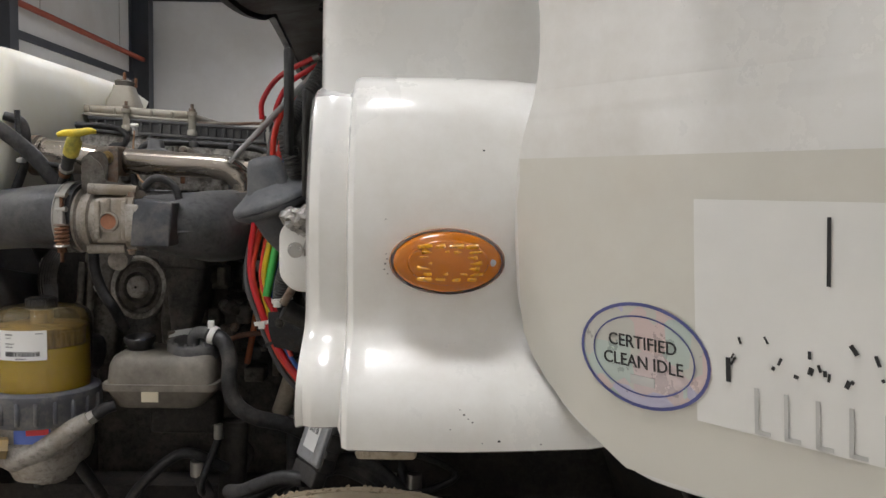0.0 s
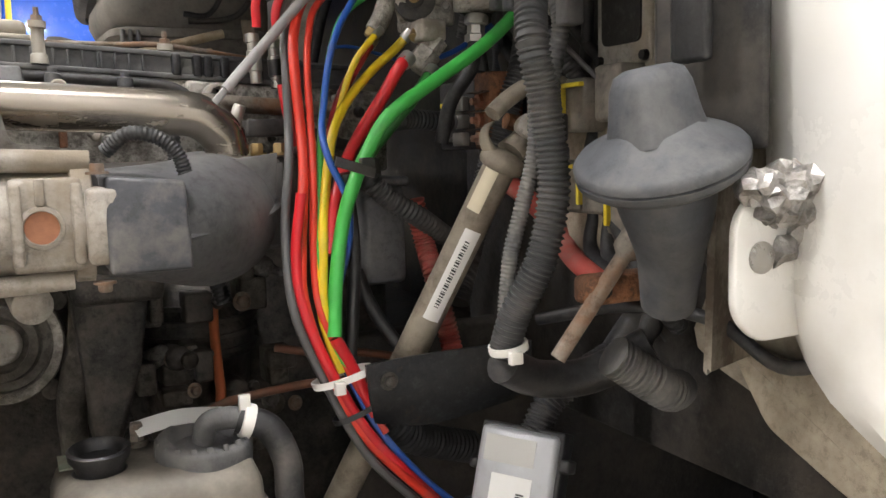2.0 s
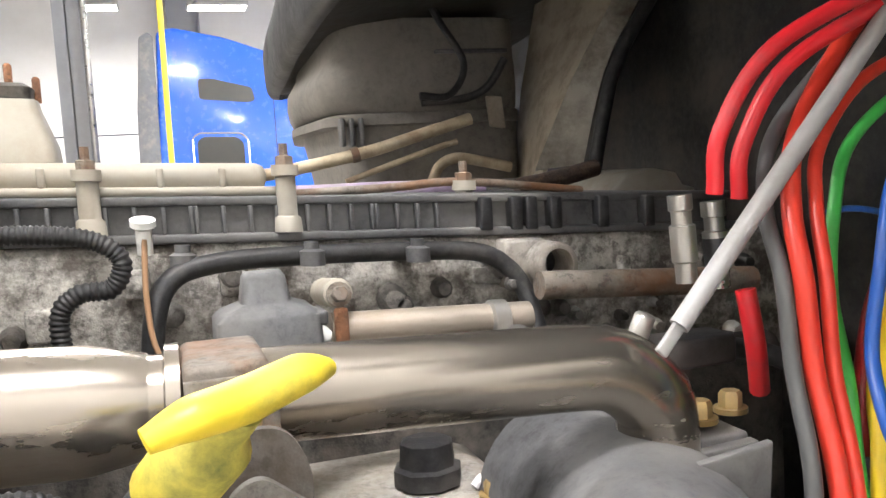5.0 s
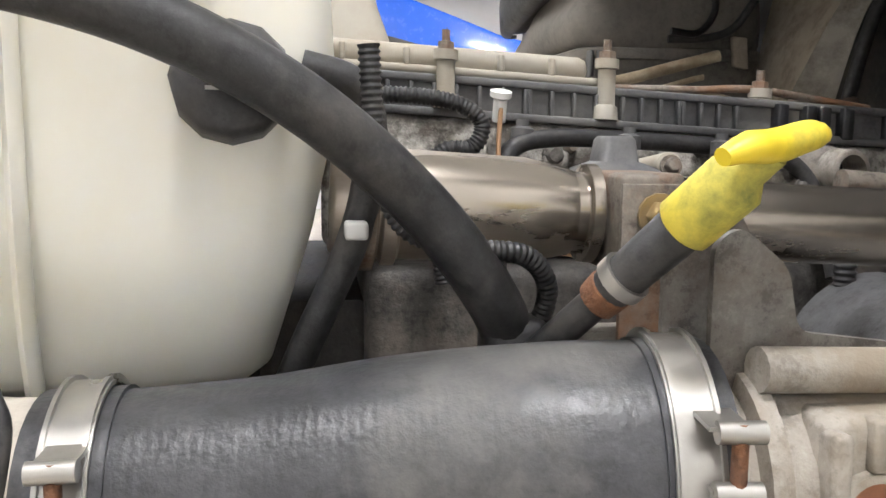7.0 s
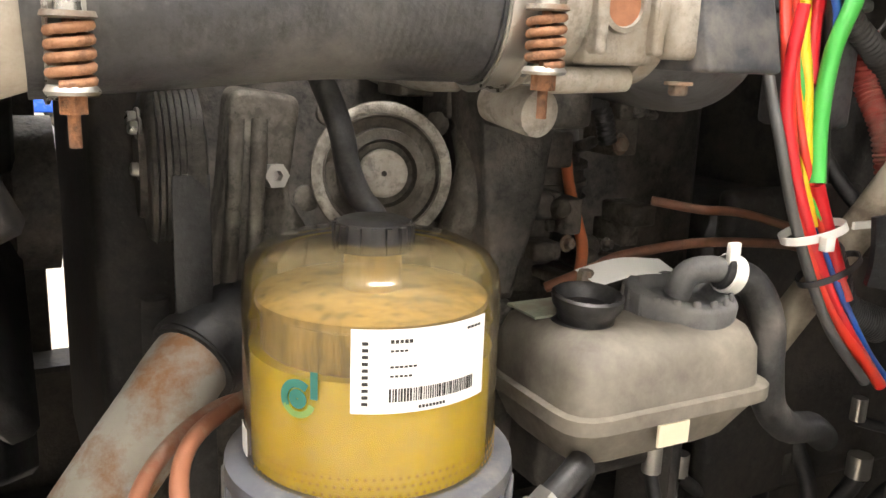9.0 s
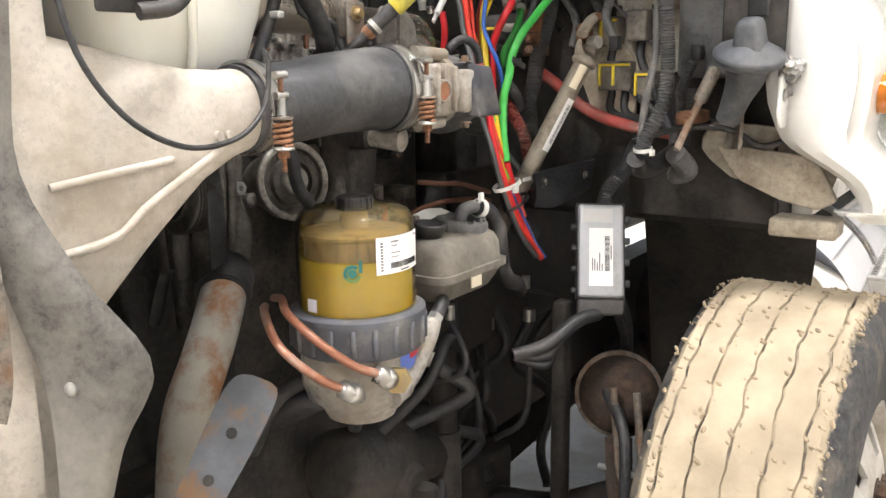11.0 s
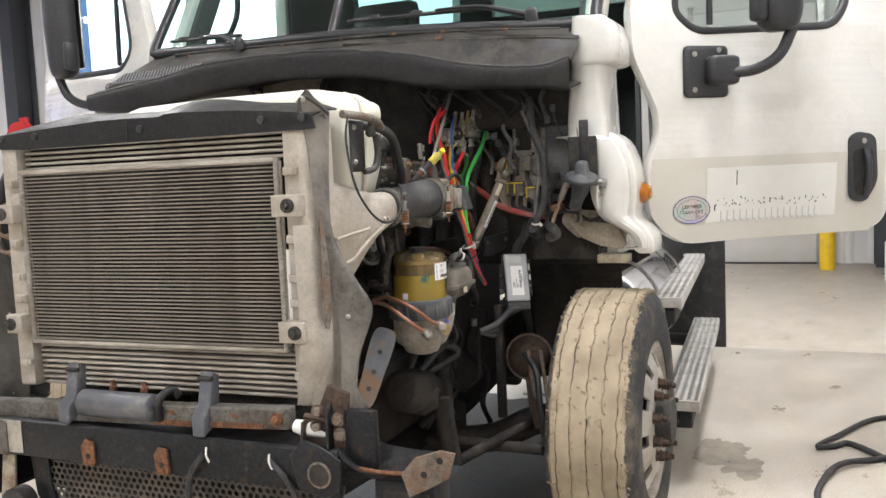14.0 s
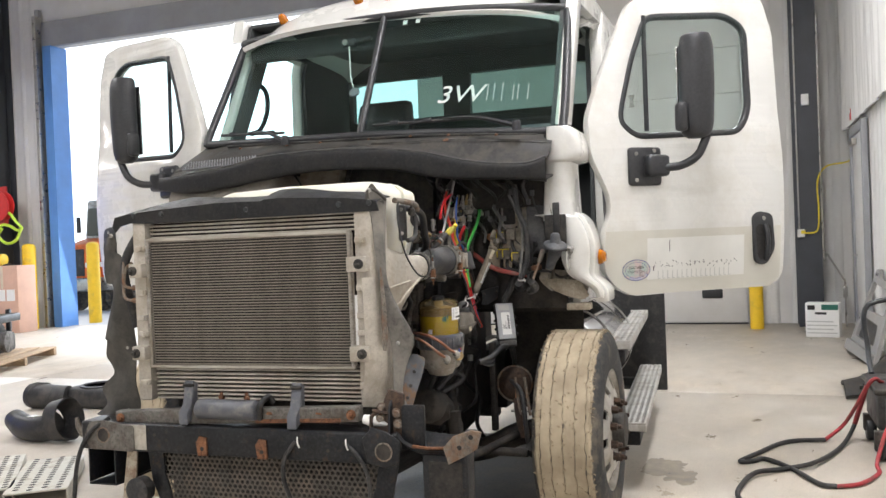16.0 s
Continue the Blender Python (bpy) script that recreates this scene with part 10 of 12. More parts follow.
    # relay block with studs
    b = thing("relay_block", "small terminal block with copper studs", "terminal block", (1.3518, -0.5708, 1.4522))
    part("body", box(1.352, 1.41, -0.577, -0.474, 1.444, 1.536, 0.004), "plastic", b)
    part("cover_strip", box(1.35, 1.4, -0.62, -0.579, 1.444, 1.542, 0.003), "rust", b, "rust-brown terminal strip")
    for i, z in enumerate((1.505, 1.481, 1.458)):
        part("fuse", box(1.341, 1.352, -0.562, -0.532, z - 0.009, z + 0.009, 0.002), "zinc", b, "dull metal fuse link")
        part("fuse", box(1.345, 1.352, -0.515, -0.489, z - 0.003, z + 0.003, 0.001), "yellow_plastic" if i < 2 else "zinc", b)
        part("partition", box(1.338, 1.35, -0.62, -0.58, z + 0.0105, z + 0.0125, 0.0005), "rust_dark", b)
        part("stud", lathe((1.35, -0.597, z), (-1, 0, 0), [(0, 0.0095), (0.006, 0.0095), (0.007, 0.005), (0.014, 0.005), (0.015, 0.002)], 6), "copper", b, "copper coloured terminal stud")
    # valve manifold with brass fittings
    v = thing("air_valve_manifold", "dusty cast air valve manifold with brass fittings", "valve manifold", (1.3415, -0.5703, 1.6037))
    rnd = random.Random(21)
    vd = Vector((0.456, 0.882, -0.118))
    part("body", box(1.2726, 1.3156, -0.6007, -0.5107, 1.5978, 1.6538, 0.006), "dusty_alu", v)
    part("cylinder", rod((1.2488, -0.5627, 1.626), (1.3046, -0.5869, 1.6392), 0.024, 22, bev=0.003), "dusty_alu", v)
    part("cover_disc", lathe((1.2641, -0.5896, 1.6292), -vd, [(-0.01, 0.026), (0.004, 0.026), (0.006, 0.018), (0.005, 0.012), (0.008, 0.009), (0.009, 0.003)], 24), "plastic_dusty", v, "round dark cover with brass centre")
    part("centre", lathe((1.2595, -0.5982, 1.6303), -vd, [(0, 0.007), (0.003, 0.006)], 12), "brass", v)
    part("flange", rod((1.3112, -0.6024, 1.6403), (1.3602, -0.6217, 1.6385), 0.026, 24, bev=0.003), "dusty_alu", v)
    part("nose", rod((1.3581, -0.6218, 1.6385), (1.3815, -0.6428, 1.6413), 0.014, 18, bev=0.002), "dusty_alu", v)
    part("end_fitting", lathe((1.3805, -0.6418, 1.6413), (0.88, -0.46, 0.0), [(0, 0.011), (0.006, 0.013), (0.016, 0.013), (0.017, 0.009), (0.03, 0.009)], 6), "zinc", v, "bright hose fitting")
    part("lower_block", box(1.2602, 1.2962, -0.6135, -0.5785, 1.5773, 1.6043, 0.005), "paint_inner", v, "pale lower block")
    part("drop_fitting", lathe((1.3333, -0.6205, 1.6104), (-0.05, 0, -1), [(0, 0.012), (0.004, 0.015), (0.012, 0.015), (0.014, 0.011), (0.024, 0.011), (0.026, 0.014), (0.034, 0.014)], 6), "zinc", v, "bright hex fitting")
    part("drop_hose", tube([(1.3313, -0.6207, 1.5794), (1.3241, -0.6209, 1.5443), (1.2986, -0.6135, 1.5041), (1.2887, -0.6034, 1.4537)], 0.009, 12), "rubber", v, "black hose")
    part("elbow_casting", tube([(1.2609, -0.5726, 1.6491), (1.238, -0.5737, 1.6341), (1.2255, -0.5716, 1.6063), (1.2171, -0.5703, 1.5923)], 0.012, 14), "dusty_alu", v, "pale elbow casting")
    part("brass_nut", lathe((1.2192, -0.57, 1.5963), (-0.45, 0.1, -0.85), [(0, 0.011), (0.012, 0.011), (0.014, 0.009)], 6), "brass", v)
    part("big_nut", lathe((1.2781, -0.5998, 1.5663), (-0.62, 0.1, -0.75), [(-0.018, 0.014), (0, 0.014), (0.002, 0.018), (0.026, 0.018), (0.03, 0.013)], 6), "dusty_alu", v, "large dusty hex nut")
    part("neck", rod((1.2782, -0.5955, 1.5843), (1.274, -0.5989, 1.5643), 0.012, 14), "rust_part", v)
    part("yellow_fitting", rod((1.2596, -0.5942, 1.5823), (1.2682, -0.5886, 1.5942), 0.007, 10), "brass", v)
    part("green_fitting", lathe((1.4056, -0.6642, 1.6095), (0.1, 0.3, 0.9), [(-0.006, 0.012), (0.004, 0.0155), (0.016, 0.0155), (0.02, 0.011), (0.05, 0.011)], 12), "dusty_alu", v)
    for p, r in (((1.2865, -0.5983, 1.6635), 0.012), ((1.3216, -0.6076, 1.6716), 0.01), ((1.3414, -0.6225, 1.6756), 0.013), ((1.2569, -0.5783, 1.6685), 0.009)):
        part("port", lathe(p, (rnd.uniform(-0.3, 0.3), -0.2, 1), [(-0.02, r * 1.3), (0, r * 1.3), (0.002, r), (0.016, r), (0.018, r * 0.7), (0.05, r * 0.6)], 6), rnd.choice(("dusty_alu", "brass", "zinc")), v)
    for p, dr_ in (((1.2986, -0.6061, 1.6194), -vd), ((1.2986, -0.6059, 1.6444), -vd), ((1.3318, -0.6335, 1.6497), -vd)):
        part("bolt", bolt(p, dr_, 0.005, 0.006), "iron_grey", v)
    # sea of thin hoses at the top
    for i in range(9):
        y0 = -0.45 - 0.05 * i
        h = thing("wiring_branch", "dusty black wiring branch under the cowl", "cable", (1.3, y0, 1.7), "wiring branches")
        part("cable", tube([(1.25 + rnd.uniform(-0.08, 0.08), y0 + 0.05, 1.82), (1.27 + rnd.uniform(-0.07, 0.05), y0 + rnd.uniform(-0.06, 0.06), 1.76), (1.34, y0 + rnd.uniform(-0.08, 0.05), 1.7 + rnd.uniform(-0.05, 0.05)), (1.4, y0 + rnd.uniform(-0.1, 0.05), 1.62), (1.43, y0 + rnd.uniform(-0.1, 0.0), 1.5)], rnd.uniform(0.004, 0.011), 10), rnd.choice(("rubber", "rubber", "plastic_dusty")), h)
    # conduits hanging in front of the fuse box
    for pts, r, lab in (([(1.3, -0.88, 1.75), (1.2394, -0.9066, 1.6276), (1.2012, -0.9498, 1.5468), (1.2099, -0.9545, 1.4848), (1.2181, -0.9558, 1.4157), (1.2076, -0.9521, 1.3516), (1.1908, -0.9341, 1.301), (1.1843, -0.9222, 1.2613)], 0.0145, "thick black corrugated conduit"),
                        ([(1.26, -0.86, 1.7), (1.2208, -0.9256, 1.5649), (1.2151, -0.9343, 1.4919), (1.2131, -0.9341, 1.4414), (1.2016, -0.929, 1.3904), (1.191, -0.925, 1.3434), (1.1853, -0.9202, 1.2613)], 0.0075, "thin black corrugated conduit"),
                        ([(1.4263, -0.5976, 1.664), (1.4021, -0.6198, 1.5615), (1.3796, -0.6207, 1.5057), (1.3622, -0.6116, 1.4488), (1.3449, -0.6119, 1.3932), (1.3235, -0.6123, 1.3295), (1.2851, -0.6373, 1.257)], 0.0175, "black taped corrugated conduit")):
        c = thing("corrugated_conduit", lab + " hanging before the firewall", "conduit", pts[-1], "corrugated conduits")
        part("sleeve", ribbed(pts, r, 0.0052 if r > 0.01 else 0.004, 16), "rubber_grey" if r < 0.01 else "conduit", c)
    t = thing("cable_tie", "white nylon cable tie at the foot of the conduits", "cable tie", (1.1863, -0.927, 1.2663))
    part("strap", lathe((1.1867, -0.9262, 1.2731), (0.2, 0, -1), [(0, 0.016), (0, 0.018), (0.007, 0.018), (0.007, 0.016)], 18, cap=False), "white_tie", t)
    part("head", box(1.177, 1.189, -0.9493, -0.9423, 1.2587, 1.2697, 0.001), "white_tie", t)
    # steering shaft
    s = thing("steering_shaft", "steering shaft with universal joint and white label", "steering shaft", (1.1887, -0.6816, 1.2107))
    d = Vector((0.325, -0.335, 0.885)).normalized()
    q = Vector((1.2281, -0.6994, 1.2755))
    part("tube", rod(q - d * 0.32, q + d * 0.168, 0.0185, 24), "shaft_steel", s, "dusty steel tube")
    y0 = q + d * 0.165
    part("yoke_base", lathe(y0, d, [(0, 0.0195), (0.003, 0.0245), (0.01, 0.026), (0.018, 0.022), (0.022, 0.012)], 24), "shaft_steel", s, "forged yoke base")
    part("yoke_arm", tube([(1.2710, -0.7550, 1.4420), (1.2650, -0.7550, 1.4560), (1.2670, -0.7550, 1.4670), (1.2800, -0.7500, 1.4740)], 0.01, 14, flat=0.55, radii=[0.012, 0.0085, 0.006, 0.002]), "shaft_steel", s, "forged yoke arm")
    part("yoke_arm", tube([(1.2970, -0.7550, 1.4400), (1.3090, -0.7550, 1.4510), (1.3190, -0.7550, 1.4610), (1.3240, -0.7550, 1.4670)], 0.014, 14, flat=0.8, radii=[0.02, 0.0165, 0.015, 0.013]), "shaft_steel", s, "forged yoke arm")
    pv = Vector((1.3150, -0.7630, 1.4670))
    part("bearing_cap", lathe(pv, (-0.35, -0.93, 0.1), [(-0.006, 0.0145), (0.012, 0.014), (0.015, 0.012), (0.014, 0.003)], 20), "alu", s, "round bearing cap")
    part("yoke_arm", tube([(1.2740, -0.7570, 1.4820), (1.2900, -0.7570, 1.4950), (1.3160, -0.7550, 1.5100), (1.3480, -0.7500, 1.5180), (1.3730, -0.7450, 1.5180)], 0.013, 14, flat=0.75, radii=[0.0125, 0.0125, 0.0125, 0.013, 0.009]), "shaft_steel", s, "forged upper fork arm")
    part("yoke_arm", tube([(1.3750, -0.7420, 1.5170), (1.3930, -0.7350, 1.5020), (1.3950, -0.7320, 1.4860), (1.3760, -0.7350, 1.4720), (1.3420, -0.7450, 1.4660)], 0.013, 14, flat=0.75, radii=[0.01, 0.0125, 0.013, 0.014, 0.014]), "shaft_steel", s, "forged upper fork arm")
    part("cross", lathe((1.3610, -0.7300, 1.4920), (-0.35, -0.93, 0.1), [(-0.02, 0.018), (-0.004, 0.017), (0.0, 0.012), (0.002, 0.004)], 20), "rust", s, "rusty joint cross")
    part("cross", rod((1.3000, -0.7420, 1.4750), (1.3390, -0.7420, 1.4660), 0.009, 14), "rust", s, "rusty joint cross")
    part("pinch_bolt", bolt(Vector((1.3370, -0.7620, 1.5180)), (-0.2, -1, 0.1), 0.007, 0.009), "rust", s)
    part("upper_base", lathe((1.4010, -0.7200, 1.5000), (0.75, 0.3, 0.6), [(0, 0.016), (0.006, 0.021), (0.03, 0.021), (0.2, 0.015)], 20), "void", s, "dark upper shaft")
    out = (Vector((0.8923, -1.2196, 1.4635)) - q)
    out = (out - d * out.dot(d)).normalized()
    side = d.cross(out)
    g = [[tuple(q + d * (-0.02 + 0.115 * i / 3) + (out * math.cos(a) + side * math.sin(a)) * 0.0193) for a in [radians(-5 + 58 * j / 5) for j in range(6)]] for i in range(4)]
    lab = part("label", sheet(g, 0.0006), "label", s, "white bar code label")
    bm = bmesh.new()
    a = radians(20)
    for i in range(26):
        p = q + d * (-0.002 + 0.0033 * i) + (out * math.cos(a) + side * math.sin(a)) * 0.0199
        m4 = Matrix(((side.x, d.x, out.x, p.x), (side.y, d.y, out.y, p.y), (side.z, d.z, out.z, p.z), (0, 0, 0, 1)))
        plate(m4, -0.003, 0.003, -0.0006, 0.0004 + 0.0006 * (i % 3), 0, 0.0003, bm=bm)
    part("print", bm, "ink", lab)
    tag = [[tuple(q + d * (0.115 + 0.06 * i / 3) + (out * math.cos(a) + side * math.sin(a)) * 0.0192) for a in [radians(-35 + 50 * j / 5) for j in range(6)]] for i in range(4)]
    part("old_tag", sheet(tag, 0.0006), "tag_cream", s, "old cream paper tag")
    # bracket and red hoses low in the bay
    b = thing("hose_bracket", "black stamped hose bracket across the bay", "bracket", (1.1854, -0.7469, 1.1638))
    part("plate", sheet(smooth_grid([[(1.1262, -0.7316, 1.2191), (1.1893, -0.7424, 1.2253), (1.3082, -0.7741, 1.2318)], [(1.1288, -0.734, 1.1814), (1.1863, -0.7446, 1.1779), (1.3095, -0.7649, 1.1803)], [(1.1368, -0.7255, 1.1536), (1.2034, -0.7368, 1.1455), (1.3088, -0.7568, 1.1662)]], 6, 10), 0.006), "chassis", b)
    for q in ((1.1493, -0.7373, 1.2006), (1.2828, -0.7626, 1.2034)):
        part("bolt", bolt((q[0], q[1] - 0.003, q[2]), (0, -1, 0), 0.007, 0.006), "iron", b)
    for p, mt, lab, r, rib in (([(1.3614, -0.6116, 1.4123), (1.3886, -0.649, 1.3789), (1.4029, -0.6849, 1.3444), (1.3837, -0.746, 1.3177), (1.3732, -0.8152, 1.2996), (1.3771, -0.9099, 1.284)], "w_faded_red", "red rubber battery hose", 0.0125, 0), ([(1.2475, -0.6046, 1.3836), (1.2603, -0.6038, 1.3326), (1.2618, -0.6342, 1.2766), (1.2816, -0.6483, 1.1648)], "w_faded_red", "red corrugated cable sleeve", 0.0135, 1),
                               ([(1.04, -0.38, 1.235), (1.037, -0.395, 1.2), (1.034, -0.42, 1.16), (1.032, -0.437, 1.125), (1.02, -0.44, 1.06)], "w_faded_orange", "orange sleeved hose", 0.0068, 0), ([(0.96, -0.47, 1.1), (1.0, -0.5, 1.126), (1.04, -0.5, 1.137), (1.15, -0.5, 1.143), (1.28, -0.5, 1.132), (1.34, -0.5, 1.12)], "copper_dull", "copper coloured brake pipe", 0.0058, 0),
                               ([(1.1, -0.47, 1.19), (1.15, -0.5, 1.182), (1.2, -0.5, 1.177), (1.26, -0.5, 1.163), (1.34, -0.5, 1.14)], "copper_dull", "copper coloured pipe", 0.0055, 0), ([(1.04, -0.457, 1.2574), (1.0215, -0.4611, 1.2964), (0.9721, -0.4676, 1.307)], "rubber", "black sleeved branch", 0.011, 1),
                               ([(1.3316, -0.5505, 1.4803), (1.2483, -0.5636, 1.4836), (1.1899, -0.5889, 1.4604), (1.1784, -0.6161, 1.4217), (1.2056, -0.6217, 1.39), (1.2474, -0.6197, 1.3637), (1.2893, -0.603, 1.3371)], "conduit", "black corrugated hose", 0.0135, 1), ([(1.1609, -0.6246, 1.3061), (1.1774, -0.6331, 1.2576), (1.2031, -0.6611, 1.2101), (1.2433, -0.6839, 1.1645)], "rubber", "black hose", 0.008, 0),
                               ([(1.2813, -0.9544, 1.2548), (1.3346, -0.9625, 1.2178), (1.3906, -0.9181, 1.1987)], "rubber_grey", "corrugated hose", 0.02, 1), ([(1.1886, -0.9137, 1.2515), (1.2346, -0.9015, 1.2284), (1.2904, -0.9074, 1.2251), (1.3376, -0.9392, 1.2553)], "rubber", "black hose below the conduits", 0.018, 0)):
        h = thing("engine_hose", lab + " in the engine bay", "hose", p[-1], "engine bay hoses")
        part("hose", ribbed(p, r, 0.006) if rib else tube(p, r, 14), mt, h)
    x = thing("junction_box", "black ribbed plastic junction box", "junction box", (1.1902, -0.6077, 1.3058))
    part("case", box(1.177, 1.232, -0.6155, -0.5355, 1.2839, 1.4039, 0.008), "plastic_mid", x)
    for i in range(3):
        part("rib", box(1.186 + i * 0.017, 1.191 + i * 0.017, -0.586, -0.578, 1.285, 1.39, 0.002), "plastic_mid", x)
    part("lid", box(1.1724, 1.2354, -0.6214, -0.5364, 1.4026, 1.4146, 0.004), "plastic_mid", x)


M["snorkel_rubber"] = mat("slate_rubber", (0.06, 0.064, 0.072), 0.55, var=0.15, dirt=(0.14, 0.14, 0.14), amount=0.35, dscale=14, bump=0.1)
M["w_faded_red"] = mat("faded_red_sleeve", (0.4, 0.07, 0.055), 0.6, var=0.15, dirt=(0.3, 0.2, 0.17), amount=0.35, dscale=16)
M["shaft_steel"] = mat("dusty_shaft_steel", (0.33, 0.29, 0.23), 0.65, metal=0.15, var=0.3, dirt=(0.13, 0.105, 0.08), amount=0.5, dscale=18)
M["plastic_tan"] = mat("dusty_tan_plastic", (0.13, 0.118, 0.1), 0.6, var=0.25, dirt=(0.26, 0.23, 0.19), amount=0.45, dscale=16, bump=0.15)
M["conduit"] = mat("black_conduit", (0.05, 0.051, 0.053), 0.55, var=0.2, dirt=(0.14, 0.13, 0.12), amount=0.3, dscale=12)
M["rubber_grey"] = mat("dusty_grey_conduit", (0.1, 0.1, 0.1), 0.65, var=0.25, dirt=(0.22, 0.21, 0.19), amount=0.42, dscale=14)
M["label_yellow"] = mat("yellow_label", (0.62, 0.55, 0.08), 0.6, var=0.1)


def grommet():
    g = thing("intake_snorkel", "grey rubber snorkel with round brim beside the fender", "rubber boot", (1.21, -1.08, 1.3))
    c = Vector((1.208, -1.102, 1.434))
    ax = Vector((-0.34, -0.2, 0.92)).normalized()
    part("brim", lathe(c, ax, [(-0.014, 0.032), (-0.011, 0.053), (-0.006, 0.0595), (-0.001, 0.0605), (0.0, 0.0585), (0.001, 0.0605), (0.005, 0.0605), (0.009, 0.057), (0.015, 0.045), (0.022, 0.034), (0.026, 0.028)], 44), "snorkel_rubber", g, "round tilted rubber brim")
    top = Vector((1.194, -1.105, 1.497))
    mid = c + ax * 0.014
    bm = bmesh.new()
    lp = []
    for f, wx, wy in ((0, 0.03, 0.026), (0.35, 0.027, 0.023), (0.75, 0.024, 0.021), (0.93, 0.021, 0.018), (1.0, 0.015, 0.013)):
        o = mid.lerp(top, f)
        lp.append([(o.x + a_, o.y + b_, o.z + 0.2 * a_) for a_, b_ in round_poly([(-wx, -wy), (wx, -wy), (wx, wy), (-wx, wy)], 0.012, 4)])
    part("dome", rings(bm, lp), "snorkel_rubber", g, "upright rubber stub")
    part("lower_cone", tube([c - ax * 0.008, c - ax * 0.04, (1.238, -1.078, 1.365), (1.254, -1.058, 1.322)], 0.03, 24, 6, radii=[0.04, 0.033, 0.025, 0.021]), "snorkel_rubber", g, "tapered lower spout")
    br = thing("cream_bracket", "cream painted fender bracket with foil tape", "bracket", (1.25, -1.14, 1.35))
    part("tab", prism(round_poly([(1.225, 1.33), (1.225, 1.395), (1.25, 1.42), (1.3, 1.42), (1.3, 1.31), (1.245, 1.31)], 0.012), "y", -1.155, -1.148, 0.002), "paint", br)
    part("washer", lathe((1.248, -1.155, 1.368), (0, -1, 0), [(0, 0.011), (0.002, 0.011), (0.003, 0.007), (0.003, 0.006)], 18), "zinc", br)
    bm = bmesh.new()
    rnd = random.Random(13)
    for i in range(26):
        p = Vector((1.262 + rnd.gauss(0, 0.013), -1.16 + rnd.gauss(0, 0.007), 1.405 + rnd.gauss(0, 0.012)))
        bmesh.ops.create_icosphere(bm, subdivisions=2, radius=rnd.uniform(0.007, 0.013), matrix=Matrix.Translation(p))
    for v in bm.verts:
        v.co += Vector((1, 1, 1)) * 0.004 * noise.noise(v.co * 160)
        v.co += v.normal * 0.004 * noise.noise(v.co * 230)
    part("foil_tape", bm, "silver_tape", br, "crumpled silver foil tape", smooth=20)["kind"] = "stuff"
    b = thing("fender_strap", "dark rubber strap beside the snorkel", "strap", (1.24, -1.1, 1.6))
    part("strap", box(1.225, 1.235, -1.125, -1.09, 1.5, 1.65, 0.004), "rubber", b)
    part("back_plate", box(1.255, 1.262, -1.15, -1.04, 1.44, 1.59, 0.004), "plastic_dusty", b, "dark mounting plate")
    r = thing("rusty_bracket", "rusty steel bracket with bolt under the snorkel", "bracket", (1.25, -0.98, 1.3))
    part("plate", box(1.225, 1.34, -1.0, -0.97, 1.312, 1.337, 0.006), "rust", r)
    part("hole", lathe((1.238, -1.001, 1.325), (0, -1, 0), [(0, 0.006), (0.001, 0.006)], 12), "void", r)
    part("threaded_rod", lathe((1.2, -0.985, 1.27), (0.5, -0.2, 0.8), [(0, 0.007), (0.1, 0.007), (0.105, 0.013), (0.17, 0.013), (0.172, 0.006)], 12), "rust_part", r)
    # wheel arch bracket, and black sheets that stand in for the arch's shade
    w = thing("fender_bracket", "dusty cream folded fender bracket over the wheel arch", "bracket", (1.5, -1.1, 1.2))
    part("arm", sheet(smooth_grid([[(1.35, -1.0, 1.31), (1.42, -1.1, 1.3), (1.5, -1.22, 1.25)], [(1.36, -0.98, 1.26), (1.44, -1.09, 1.22), (1.52, -1.2, 1.19)], [(1.42, -1.02, 1.2), (1.5, -1.1, 1.16), (1.56, -1.18, 1.14)]], 7, 9), 0.008), "paint_dirty", w)
    part("wire", tube([(1.25, -0.88, 1.28), (1.28, -0.98, 1.305), (1.31, -1.05, 1.3), (1.33, -1.1, 1.27), (1.34, -1.15, 1.285)], 0.006, 8), "rubber", w, "black cable along the arch")
    s = thing("arch_shade_sheet", "black sheets added for the shade in the wheel arch", "splash panel", (1.7, -0.8, 0.7))
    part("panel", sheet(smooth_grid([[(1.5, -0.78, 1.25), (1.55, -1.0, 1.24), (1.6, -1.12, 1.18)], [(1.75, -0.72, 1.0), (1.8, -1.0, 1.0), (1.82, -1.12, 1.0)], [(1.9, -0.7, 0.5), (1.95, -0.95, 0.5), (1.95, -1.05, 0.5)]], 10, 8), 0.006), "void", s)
    part("inner_panel", box(1.2, 1.95, -0.5, -0.47, 0.78, 1.2, 0.01), "void", s, "black sheet added for the dark inner wheel arch")


